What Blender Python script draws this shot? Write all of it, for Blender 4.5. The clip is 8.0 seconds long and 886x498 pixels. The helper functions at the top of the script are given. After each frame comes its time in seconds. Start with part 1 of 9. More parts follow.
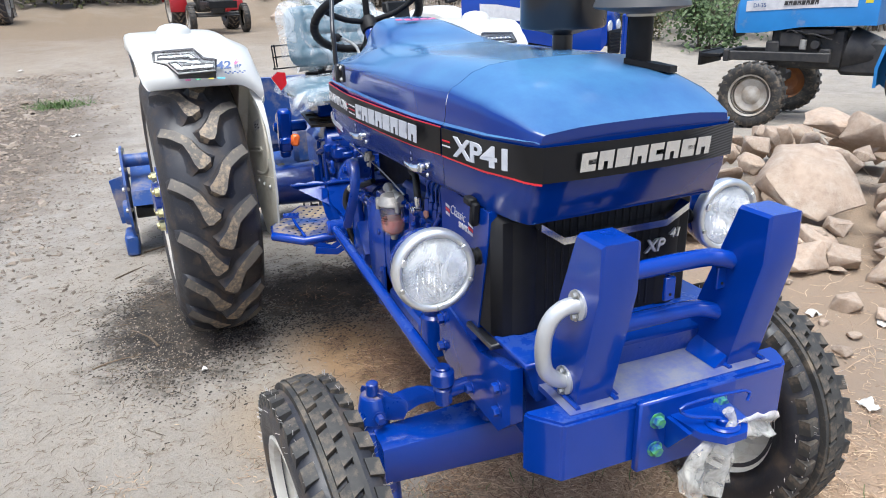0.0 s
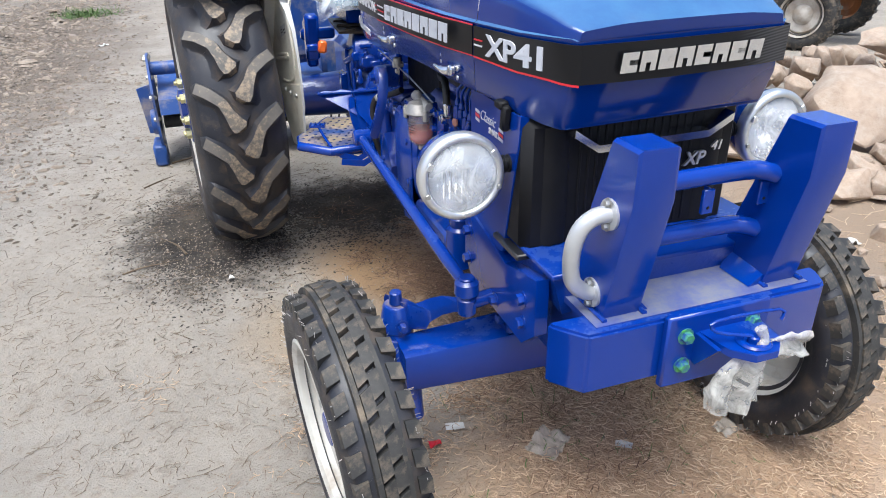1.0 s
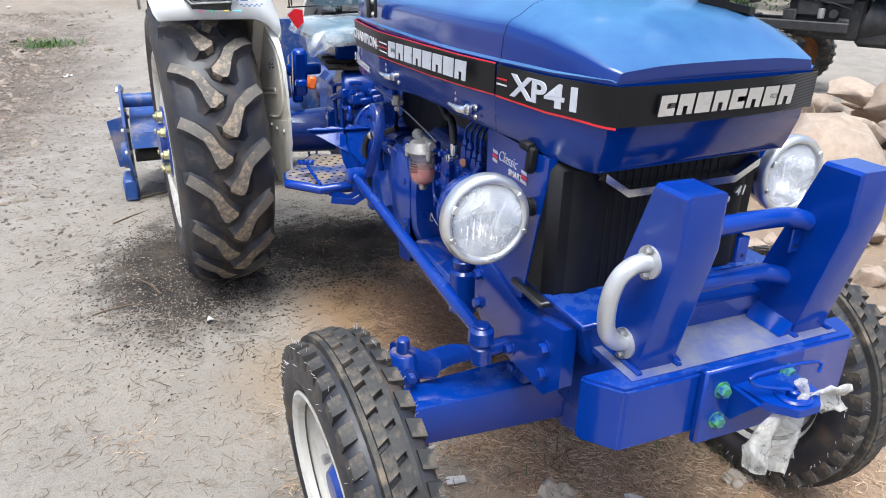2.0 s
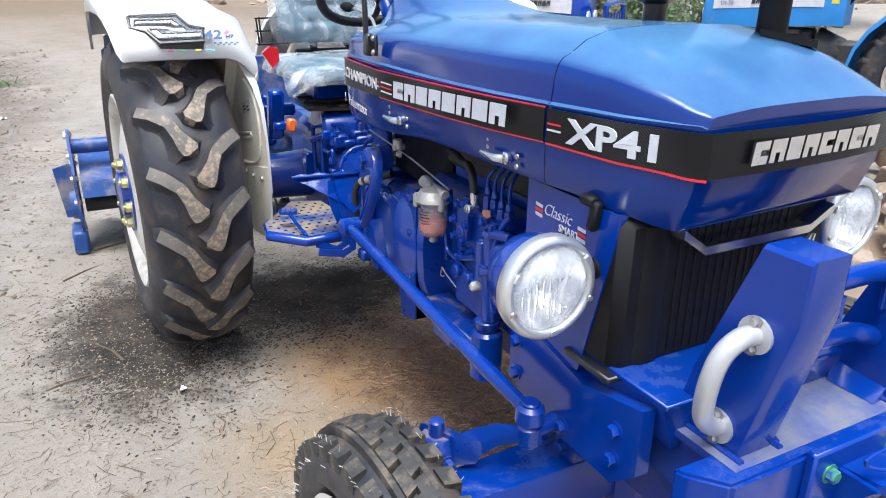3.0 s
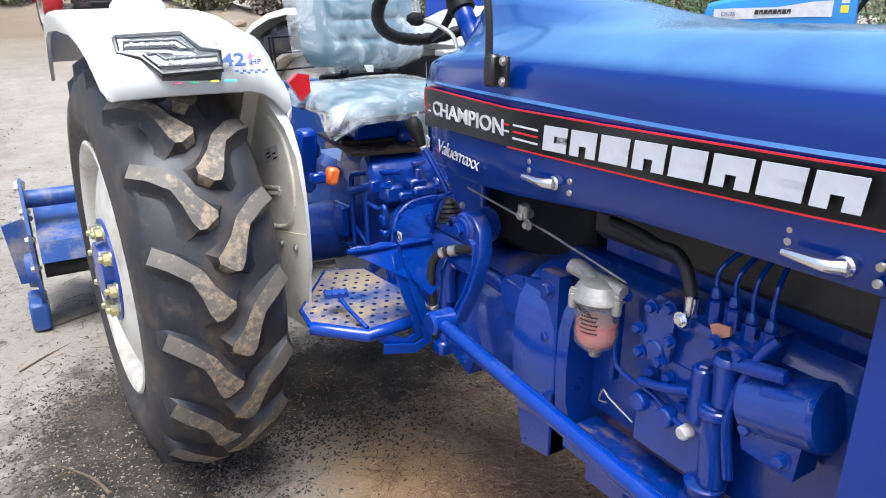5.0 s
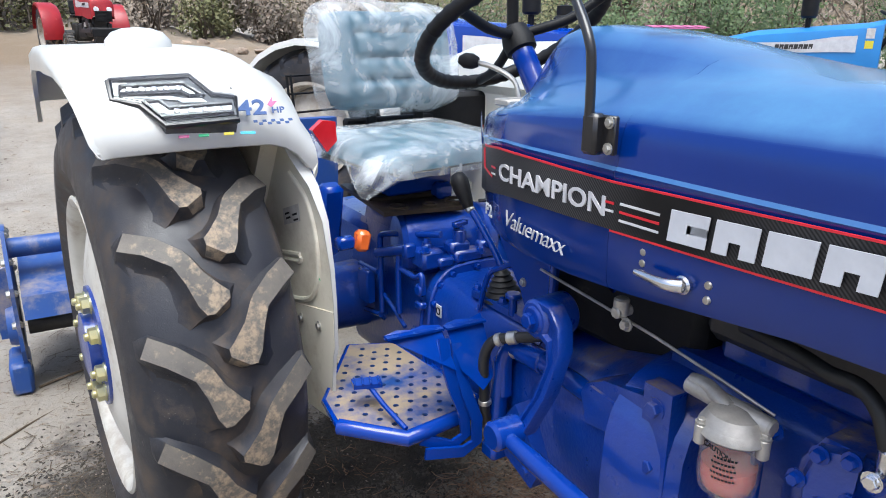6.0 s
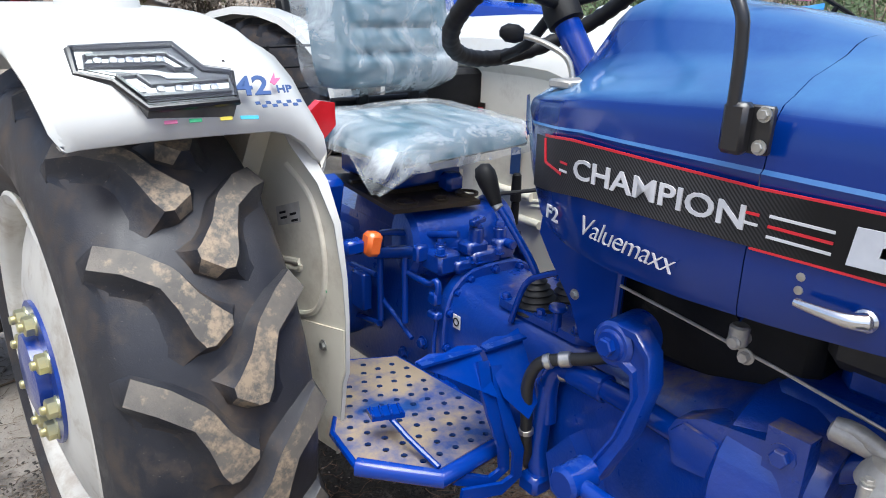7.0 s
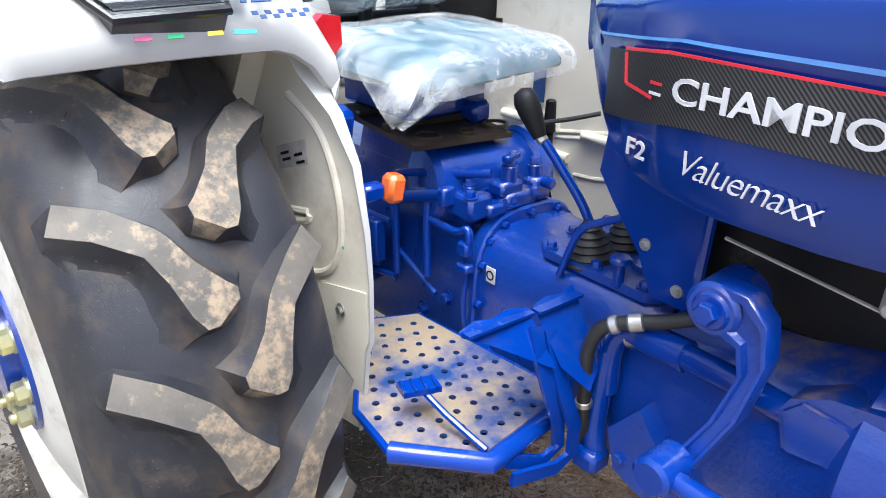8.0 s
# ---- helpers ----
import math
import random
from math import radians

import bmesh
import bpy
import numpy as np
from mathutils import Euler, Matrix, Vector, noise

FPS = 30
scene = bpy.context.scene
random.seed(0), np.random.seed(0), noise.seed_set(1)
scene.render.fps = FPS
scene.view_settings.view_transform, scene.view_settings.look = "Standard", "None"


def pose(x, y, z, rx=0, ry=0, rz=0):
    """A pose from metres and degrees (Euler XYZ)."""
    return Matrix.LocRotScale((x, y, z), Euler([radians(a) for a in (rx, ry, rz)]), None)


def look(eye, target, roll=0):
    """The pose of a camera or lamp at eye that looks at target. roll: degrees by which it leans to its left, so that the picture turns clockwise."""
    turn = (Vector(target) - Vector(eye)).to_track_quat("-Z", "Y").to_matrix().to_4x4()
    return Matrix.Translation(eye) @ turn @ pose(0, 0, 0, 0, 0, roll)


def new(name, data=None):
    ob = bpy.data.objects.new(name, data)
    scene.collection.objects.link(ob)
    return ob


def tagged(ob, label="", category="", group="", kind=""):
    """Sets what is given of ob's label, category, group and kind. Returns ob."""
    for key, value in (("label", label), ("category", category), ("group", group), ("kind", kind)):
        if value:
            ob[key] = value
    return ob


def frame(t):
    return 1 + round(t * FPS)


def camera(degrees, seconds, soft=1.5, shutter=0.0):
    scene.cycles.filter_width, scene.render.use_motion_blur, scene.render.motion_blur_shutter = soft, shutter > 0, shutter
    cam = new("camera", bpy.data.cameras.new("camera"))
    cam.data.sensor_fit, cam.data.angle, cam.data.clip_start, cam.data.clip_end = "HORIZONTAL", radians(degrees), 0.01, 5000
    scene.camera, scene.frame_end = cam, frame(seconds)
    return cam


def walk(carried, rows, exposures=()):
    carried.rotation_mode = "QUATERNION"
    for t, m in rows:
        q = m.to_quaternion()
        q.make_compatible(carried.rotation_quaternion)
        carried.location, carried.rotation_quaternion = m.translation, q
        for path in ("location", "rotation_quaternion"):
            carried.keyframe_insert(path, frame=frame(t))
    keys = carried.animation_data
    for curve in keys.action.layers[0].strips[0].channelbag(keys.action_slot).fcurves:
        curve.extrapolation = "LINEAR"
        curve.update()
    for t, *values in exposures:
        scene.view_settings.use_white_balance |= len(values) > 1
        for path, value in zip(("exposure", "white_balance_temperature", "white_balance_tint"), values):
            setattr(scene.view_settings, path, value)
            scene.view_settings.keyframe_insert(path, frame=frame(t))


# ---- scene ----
cam = camera(65.5, 8.0, soft=1.0)
PATH = [
    (0, (-0.875, -1.497, 1.488), (-0.194, 0.249, 0.79), -1.8),
    (0.5, (-0.863, -1.477, 1.467), (-0.252, 0.264, 0.697), -1.7),
    (1, (-0.864, -1.472, 1.435), (-0.293, 0.222, 0.539), -1.2),
    (1.5, (-0.876, -1.447, 1.426), (-0.277, 0.257, 0.568), -0.7),
    (1.7, (-0.902, -1.418, 1.42), (-0.275, 0.29, 0.59), 0.0),
    (2.8, (-1.044, -1.14, 1.416), (-0.179, 0.503, 0.671), 0.7),
    (3, (-1.041, -1.087, 1.408), (-0.192, 0.577, 0.692), 0.5),
    (3.5, (-1.042, -0.918, 1.387), (-0.227, 0.798, 0.762), -1.4),
    (4, (-1.056, -0.755, 1.38), (-0.22, 0.936, 0.716), -0.4),
    (4.2, (-1.076, -0.676, 1.377), (-0.215, 1.012, 0.736), -0.3),
    (5.3, (-1.088, -0.22, 1.372), (-0.11, 1.388, 0.696), -0.4),
    (5.5, (-1.057, -0.146, 1.375), (-0.087, 1.489, 0.755), -0.4),
    (6, (-1.034, -0.007, 1.392), (-0.05, 1.629, 0.793), 0.2),
    (6.5, (-1.051, 0.142, 1.383), (-0.005, 1.727, 0.756), 1.4),
    (7, (-1.082, 0.303, 1.374), (0.07, 1.8, 0.715), 1.7),
    (7.5, (-1.083, 0.419, 1.341), (0.04, 1.896, 0.593), 1.7),
    (8, (-1.029, 0.533, 1.321), (0.128, 1.929, 0.477), 1.0),
]
walk(cam, [(t, look(eye, target, roll)) for t, eye, target, roll in PATH], exposures=[(0, 1.50), (1.5, 1.52), (3, 1.64), (4, 1.64), (5.5, 1.80), (6, 1.48), (7.5, 1.45), (8, 2.0)])

# ---- world, sun ----
world = bpy.data.worlds.new("world")
scene.world = world
world.use_nodes = True
wn = world.node_tree.nodes
wl = world.node_tree.links
sky = wn.new("ShaderNodeTexSky")
sky.sky_type = 'NISHITA'
sky.sun_disc = False
sky.sun_elevation = radians(70)
sky.sun_rotation = radians(219)
sky.air_density, sky.dust_density, sky.ozone_density = 1.0, 3.8, 1.0
haze = wn.new("ShaderNodeHueSaturation")
haze.inputs["Saturation"].default_value = 1.05
wl.new(sky.outputs[0], haze.inputs["Color"])
wl.new(haze.outputs[0], wn["Background"].inputs["Color"])
wn["Background"].inputs["Strength"].default_value = 0.095
sun_data = bpy.data.lights.new("sun", 'SUN')
sun_data.energy, sun_data.angle, sun_data.color = 1.5, radians(40), (0.89, 1.0, 1.06)
sun = new("sun", sun_data)
sun.matrix_world = look((-1.0, -2.2, 8.5), (0, 0, 0))

# ---- materials ----


def shader(name):
    m = bpy.data.materials.new(name)
    m.use_nodes = True
    return m, m.node_tree.nodes, m.node_tree.links, m.node_tree.nodes["Principled BSDF"]


def noise_node(n, l, scale, detail=5.0, rough=0.6, coord=None, kind="Object"):
    t = n.new("ShaderNodeTexNoise")
    t.inputs["Scale"].default_value, t.inputs["Detail"].default_value, t.inputs["Roughness"].default_value = scale, detail, rough
    if coord is None:
        c = n.new("ShaderNodeTexCoord")
        coord = c.outputs[kind]
    l.new(coord, t.inputs["Vector"])
    return t


def ramp_node(n, l, src, lo, hi, a=(0, 0, 0, 1), b=(1, 1, 1, 1)):
    r = n.new("ShaderNodeValToRGB")
    r.color_ramp.elements[0].position, r.color_ramp.elements[1].position = lo, hi
    r.color_ramp.elements[0].color, r.color_ramp.elements[1].color = a, b
    l.new(src, r.inputs["Fac"])
    return r


def mix_node(n, l, fac, a, b, mode="MIX"):
    x = n.new("ShaderNodeMix")
    x.data_type, x.blend_type = "RGBA", mode
    for sock, v in ((x.inputs[0], fac), (x.inputs[6], a), (x.inputs[7], b)):
        if isinstance(v, bpy.types.NodeSocket):
            l.new(v, sock)
        else:
            sock.default_value = v if isinstance(v, float) else (*v[:3], 1)
    return x.outputs[2]


def bump_node(n, l, bsdf, src, strength, dist):
    b = n.new("ShaderNodeBump")
    b.inputs["Strength"].default_value, b.inputs["Distance"].default_value = strength, dist
    l.new(src, b.inputs["Height"])
    l.new(b.outputs[0], bsdf.inputs["Normal"])


def surface(name, a, b, scale=8.0, rough=(0.4, 0.6), metal=0.0, coat=0.0, bump=0.0, bscale=120.0, bdist=0.002, lo=0.35, hi=0.65,
            dust_sheen=None, dust_sheen_amount=(0.55, 0.75), dust_sheen_scale=3.0, up=0.0, vary=0.0):
    """Two-tone base with grain, a roughness range, fine relief and an optional dusty layer, on blue tops a painted sky
    sheen.
    """
    m, n, l, p = shader(name)
    big = noise_node(n, l, scale)
    col = mix_node(n, l, ramp_node(n, l, big.outputs[0], lo, hi).outputs[0], a, b)
    if vary:
        oi = n.new("ShaderNodeObjectInfo")
        hs = n.new("ShaderNodeHueSaturation")
        mr = n.new("ShaderNodeMapRange")
        mr.inputs[3].default_value, mr.inputs[4].default_value = 1 - vary, 1 + vary
        l.new(oi.outputs["Random"], mr.inputs[0])
        l.new(mr.outputs[0], hs.inputs["Value"])
        l.new(col, hs.inputs["Color"])
        col = hs.outputs[0]
    fine = noise_node(n, l, bscale, 3.0)
    rr = n.new("ShaderNodeMapRange")
    rr.inputs[3].default_value, rr.inputs[4].default_value = rough
    l.new(noise_node(n, l, scale * 2.7).outputs[0], rr.inputs[0])
    rsrc = rr.outputs[0]
    if dust_sheen:
        dn = noise_node(n, l, dust_sheen_scale, 9.0, 0.7)
        df = ramp_node(n, l, dn.outputs[0], *dust_sheen_amount).outputs[0]
        # up-facing faces only; on the blue paints this paints in sky sheen
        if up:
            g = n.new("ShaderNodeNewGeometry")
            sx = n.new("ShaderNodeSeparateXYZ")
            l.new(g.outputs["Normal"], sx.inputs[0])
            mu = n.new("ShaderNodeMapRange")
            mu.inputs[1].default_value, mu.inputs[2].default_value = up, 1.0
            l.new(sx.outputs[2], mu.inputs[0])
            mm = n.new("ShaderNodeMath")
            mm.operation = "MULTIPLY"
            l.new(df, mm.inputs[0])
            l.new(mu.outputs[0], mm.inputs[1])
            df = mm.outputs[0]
        col = mix_node(n, l, df, col, dust_sheen)
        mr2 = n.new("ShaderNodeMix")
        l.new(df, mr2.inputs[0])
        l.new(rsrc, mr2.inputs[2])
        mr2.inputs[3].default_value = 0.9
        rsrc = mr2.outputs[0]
    l.new(col, p.inputs["Base Color"])
    l.new(rsrc, p.inputs["Roughness"])
    p.inputs["Metallic"].default_value = metal
    p.inputs["Coat Weight"].default_value = coat
    p.inputs["Coat Roughness"].default_value = 0.12
    if bump:
        bump_node(n, l, p, fine.outputs[0], bump, bdist)
    return m


def lug_rubber():
    """Grey worn rubber with dried tan mud, thickest on the paddle ends near the tread's middle."""
    m, n, l, p = shader("muddy_lug_rubber")
    c = n.new("ShaderNodeTexCoord")
    o = c.outputs["Object"]
    sx = n.new("ShaderNodeSeparateXYZ")
    l.new(o, sx.inputs[0])
    ab = n.new("ShaderNodeMath")
    ab.operation = "ABSOLUTE"
    l.new(sx.outputs[0], ab.inputs[0])
    mid = n.new("ShaderNodeMapRange")
    mid.inputs[1].default_value, mid.inputs[2].default_value = 0.0, 0.13
    mid.inputs[3].default_value, mid.inputs[4].default_value = 0.16, -0.03
    l.new(ab.outputs[0], mid.inputs[0])
    info = n.new("ShaderNodeObjectInfo")
    off = n.new("ShaderNodeVectorMath")
    l.new(o, off.inputs[0])
    sc = n.new("ShaderNodeMath")
    sc.operation = "MULTIPLY"
    sc.inputs[1].default_value = 9.0
    l.new(info.outputs["Random"], sc.inputs[0])
    l.new(sc.outputs[0], off.inputs[1])
    v = off.outputs[0]
    a = noise_node(n, l, 14, 8, 0.65, v)
    b = noise_node(n, l, 45, 6, 0.7, v)
    col = mix_node(n, l, ramp_node(n, l, a.outputs[0], 0.35, 0.65).outputs[0], (0.085, 0.078, 0.070), (0.150, 0.130, 0.108))
    ad = n.new("ShaderNodeMath")
    l.new(b.outputs[0], ad.inputs[0])
    l.new(mid.outputs[0], ad.inputs[1])
    f = ramp_node(n, l, ad.outputs[0], 0.55, 0.72).outputs[0]
    col = mix_node(n, l, f, col, (0.33, 0.25, 0.17))
    l.new(col, p.inputs["Base Color"])
    p.inputs["Roughness"].default_value = 0.62
    bump_node(n, l, p, b.outputs[0], 0.45, 0.004)
    return m


DUST = (0.42, 0.33, 0.24)
# Pale blue on up-facing hood paint is painted sky reflection over a dusty film.
M_HOOD = surface("blue_hood_paint_sky_top", (0.0004, 0.025, 0.190), (0.0004, 0.022, 0.165), 3, (0.17, 0.26), coat=0.85, bump=0.04, bscale=40, dust_sheen=(0.09, 0.26, 0.43), dust_sheen_amount=(0.05, 0.80), dust_sheen_scale=3.5, up=0.45)
# Tops of the other blue parts get a fainter painted sky tint in patches.
M_BLUE = surface("blue_paint", (0.0004, 0.036, 0.29), (0.0004, 0.032, 0.25), 3, (0.17, 0.26), coat=0.8, bump=0.04, bscale=40, dust_sheen=(0.10, 0.15, 0.25), dust_sheen_amount=(0.52, 0.95), dust_sheen_scale=7, up=0.5)
M_BLUE_CAST = surface("blue_painted_cast_iron", (0.0006, 0.040, 0.30), (0.0006, 0.032, 0.24), 9, (0.22, 0.38), coat=0.7, bump=0.35, bscale=90, bdist=0.004, dust_sheen=(0.26, 0.20, 0.15), dust_sheen_amount=(0.54, 0.70), dust_sheen_scale=9, up=0.45)
for paint, gloss in ((M_BLUE, 0.12), (M_HOOD, 0.12), (M_BLUE_CAST, 0.5)):
    # the clear coat alone gives the gloss
    paint.node_tree.nodes["Principled BSDF"].inputs["Specular IOR Level"].default_value = gloss
M_BLUE_DECK = surface("dusty_blue_deck", (0.010, 0.040, 0.28), (0.012, 0.045, 0.25), 6, (0.35, 0.5), coat=0.3, bump=0.1, bscale=80, dust_sheen=(0.17, 0.18, 0.23), dust_sheen_amount=(0.26, 0.62), dust_sheen_scale=16, up=0.3)
M_BLUE_STEP = surface("dusty_blue_step", (0.006, 0.045, 0.22), (0.010, 0.05, 0.19), 9, (0.4, 0.55), bump=0.2, bscale=80, dust_sheen=(0.30, 0.235, 0.165), dust_sheen_amount=(0.40, 0.56), dust_sheen_scale=5, up=0.3)
M_BLUE_OLD = surface("implement_blue", (0.012, 0.06, 0.26), (0.02, 0.07, 0.22), 5, (0.35, 0.55), bump=0.1, bscale=60, dust_sheen=DUST, dust_sheen_amount=(0.5, 0.8), up=0.0, dust_sheen_scale=5)
M_SKYBLUE = surface("light_blue_paint", (0.02, 0.22, 0.55), (0.02, 0.19, 0.48), 3, (0.3, 0.45), coat=0.3, dust_sheen=DUST, dust_sheen_amount=(0.6, 0.9))
M_CREAM = surface("off_white_paint", (0.61, 0.605, 0.575), (0.56, 0.55, 0.515), 5, (0.25, 0.4), coat=0.3, bump=0.04, bscale=50, dust_sheen=(0.5, 0.43, 0.33), dust_sheen_amount=(0.60, 0.95), dust_sheen_scale=4)
M_CREAM_IN = surface("cream_painted_steel", (0.78, 0.74, 0.63), (0.72, 0.68, 0.57), 5, (0.4, 0.55), bump=0.05, bscale=60, dust_sheen=(0.40, 0.33, 0.25), dust_sheen_amount=(0.52, 0.85), dust_sheen_scale=6)
M_RIM_DUSTY = surface("dusty_cream_wheel_paint", (0.50, 0.47, 0.42), (0.38, 0.34, 0.29), 9, (0.5, 0.7), bump=0.1, dust_sheen=(0.30, 0.24, 0.18), dust_sheen_amount=(0.45, 0.72), dust_sheen_scale=7)
M_RIM = surface("cream_wheel_paint", (0.64, 0.625, 0.57), (0.55, 0.53, 0.475), 9, (0.35, 0.5), bump=0.05, dust_sheen=(0.36, 0.29, 0.22), dust_sheen_amount=(0.52, 0.80), dust_sheen_scale=9)
M_BLACK = surface("black_plastic", (0.004, 0.004, 0.005), (0.008, 0.008, 0.009), 12, (0.45, 0.7), bump=0.1, bscale=200, dust_sheen=(0.16, 0.14, 0.12), dust_sheen_amount=(0.66, 1.0), dust_sheen_scale=8)
M_BLACK.node_tree.nodes["Principled BSDF"].inputs["Specular IOR Level"].default_value = 0.3
M_BLACK_GLOSS = surface("gloss_black_paint", (0.010, 0.010, 0.012), (0.016, 0.016, 0.018), 10, (0.22, 0.4), coat=0.3, dust_sheen=(0.2, 0.17, 0.14), dust_sheen_amount=(0.62, 0.95))


def carcass_rubber():
    """Bluish black rubber with a dull sheen, browned in soft dusty patches, with fine scratches."""
    m, n, l, p = shader("tyre_rubber")
    o = n.new("ShaderNodeTexCoord").outputs["Object"]
    a = noise_node(n, l, 4, 5, 0.55, o)
    b = noise_node(n, l, 11, 8, 0.62, o)
    s = noise_node(n, l, 70, 4, 0.6, o)
    s.inputs["Distortion"].default_value = 3.5
    col = mix_node(n, l, ramp_node(n, l, a.outputs[0], 0.36, 0.64).outputs[0], (0.015, 0.017, 0.024), (0.040, 0.039, 0.044))
    col = mix_node(n, l, ramp_node(n, l, b.outputs[0], 0.50, 0.76).outputs[0], col, (0.110, 0.080, 0.056))
    col = mix_node(n, l, ramp_node(n, l, s.outputs[0], 0.68, 0.73).outputs[0], col, (0.17, 0.15, 0.13))
    l.new(col, p.inputs["Base Color"])
    l.new(ramp_node(n, l, b.outputs[0], 0.35, 0.65, (0.36, 0.36, 0.36, 1), (0.66, 0.66, 0.66, 1)).outputs[0], p.inputs["Roughness"])
    bump_node(n, l, p, mix_node(n, l, 0.4, b.outputs[0], s.outputs[0]), 0.3, 0.004)
    return m


M_RUBBER = carcass_rubber()
M_LUG = lug_rubber()
M_TREAD = surface("front_tread_rubber", (0.020, 0.020, 0.020), (0.045, 0.042, 0.038), 14, (0.55, 0.8), bump=0.3, bscale=80, dust_sheen=(0.22, 0.17, 0.12), dust_sheen_amount=(0.50, 0.72), dust_sheen_scale=16)
M_WHISKER = surface("pale_rubber_whiskers", (0.36, 0.34, 0.32), (0.46, 0.43, 0.40), 30, (0.5, 0.7))
M_SATIN = surface("satin_chrome", (0.80, 0.81, 0.81), (0.66, 0.67, 0.67), 14, (0.3, 0.5), metal=0.9, bump=0.1, bscale=60)
M_CHROME = surface("chromed_steel", (0.80, 0.81, 0.82), (0.62, 0.62, 0.63), 9, (0.12, 0.3), metal=1.0)
M_STEEL = surface("zinc_steel", (0.55, 0.54, 0.50), (0.40, 0.39, 0.36), 30, (0.3, 0.5), metal=0.9)
M_BRASS = surface("yellow_zinc", (0.62, 0.56, 0.30), (0.50, 0.50, 0.34), 40, (0.3, 0.45), metal=0.85)
M_GREENBOLT = surface("green_marked_bolt", (0.012, 0.055, 0.30), (0.10, 0.42, 0.08), 70, (0.35, 0.5), metal=0.2)
M_ALU = surface("cast_aluminium", (0.52, 0.50, 0.46), (0.36, 0.34, 0.31), 25, (0.4, 0.6), metal=0.6, bump=0.25, bscale=150)
M_SILVER = surface("silver_paint", (0.62, 0.63, 0.64), (0.55, 0.56, 0.57), 10, (0.3, 0.45), metal=0.5)
M_WHITE = surface("white_print", (0.66, 0.66, 0.67), (0.54, 0.54, 0.56), 20, (0.4, 0.5))
M_SMOKE = surface("smoked_lens", (0.045, 0.047, 0.05), (0.09, 0.093, 0.10), 14, (0.15, 0.3), coat=0.5)
M_GREYPRINT = surface("silver_print", (0.60, 0.62, 0.66), (0.50, 0.52, 0.56), 20, (0.35, 0.5))
M_RED = surface("red_print", (0.62, 0.02, 0.035), (0.52, 0.02, 0.03), 20, (0.35, 0.5))
M_PINK = surface("faded_pink_print", (0.55, 0.10, 0.22), (0.50, 0.12, 0.26), 20, (0.4, 0.5))
M_REDPAINT = surface("red_paint", (0.36, 0.015, 0.02), (0.28, 0.012, 0.018), 5, (0.3, 0.5), dust_sheen=DUST, dust_sheen_amount=(0.6, 0.9))
M_REDLENS = surface("red_lens", (0.65, 0.02, 0.03), (0.55, 0.015, 0.02), 20, (0.15, 0.25), coat=0.6)
M_ORANGE = surface("orange_lens", (0.85, 0.17, 0.03), (0.75, 0.13, 0.02), 20, (0.2, 0.3), coat=0.5)
M_GREEN = surface("green_print", (0.02, 0.40, 0.16), (0.02, 0.35, 0.14), 20, (0.4, 0.5))
M_YELLOW = surface("yellow_print", (0.75, 0.62, 0.05), (0.7, 0.55, 0.05), 20, (0.4, 0.5))
M_CYAN = surface("cyan_print", (0.03, 0.40, 0.55), (0.03, 0.36, 0.5), 20, (0.4, 0.5))
M_NAVY = surface("navy_print", (0.02, 0.07, 0.22), (0.02, 0.06, 0.18), 20, (0.4, 0.5))
M_VINYL = surface("teal_vinyl", (0.030, 0.115, 0.165), (0.024, 0.09, 0.135), 9, (0.35, 0.5), bump=0.25, bscale=160)
M_OILY = surface("oily_brown_steel", (0.025, 0.019, 0.014), (0.055, 0.040, 0.026), 12, (0.3, 0.5), metal=0.3, bump=0.2, bscale=90)
M_HOSE = surface("black_rubber_hose", (0.012, 0.012, 0.012), (0.02, 0.02, 0.02), 20, (0.45, 0.6))
M_DARKMETAL = surface("dark_engine_iron", (0.025, 0.025, 0.027), (0.05, 0.046, 0.042), 14, (0.45, 0.7), bump=0.3, bscale=60, dust_sheen=DUST, dust_sheen_amount=(0.6, 0.9), dust_sheen_scale=6)
M_RUSTRIM = surface("rusty_orange_rim", (0.42, 0.16, 0.05), (0.30, 0.12, 0.05), 9, (0.6, 0.8), dust_sheen=DUST, dust_sheen_amount=(0.55, 0.9))
M_PAPER = surface("dirty_white_paper", (0.66, 0.65, 0.62), (0.5, 0.47, 0.43), 30, (0.7, 0.9), bump=0.2, bscale=60)
M_TWIG = surface("dry_twig", (0.16, 0.115, 0.075), (0.10, 0.07, 0.045), 20, (0.8, 0.95), vary=0.25)


def stalks(name, pale, mid, dark):
    """Dead stalks, each one of its own tone from pale to dark."""
    m, n, l, p = shader(name)
    g = n.new("ShaderNodeNewGeometry")
    r = ramp_node(n, l, g.outputs["Random Per Island"], 0.0, 1.0, (*dark, 1), (*pale, 1))
    e = r.color_ramp.elements.new(0.55)
    e.color = (*mid, 1)
    grain = noise_node(n, l, 60, 4)
    l.new(mix_node(n, l, ramp_node(n, l, grain.outputs[0], 0.4, 0.75).outputs[0], r.outputs[0], mid), p.inputs["Base Color"])
    p.inputs["Roughness"].default_value = 0.8
    return m


M_STRAW = stalks("dry_straw", (0.72, 0.55, 0.38), (0.46, 0.32, 0.21), (0.20, 0.13, 0.085))
M_RUSTSTRAW = stalks("reddish_dead_grass", (0.42, 0.27, 0.165), (0.20, 0.115, 0.07), (0.08, 0.048, 0.034))
M_CRUMB = surface("dark_soil_crumbs", (0.20, 0.158, 0.124), (0.11, 0.088, 0.070), 5, (0.85, 0.95))
M_CHIP = surface("blackened_chips", (0.030, 0.026, 0.023), (0.085, 0.07, 0.055), 5, (0.8, 0.95))
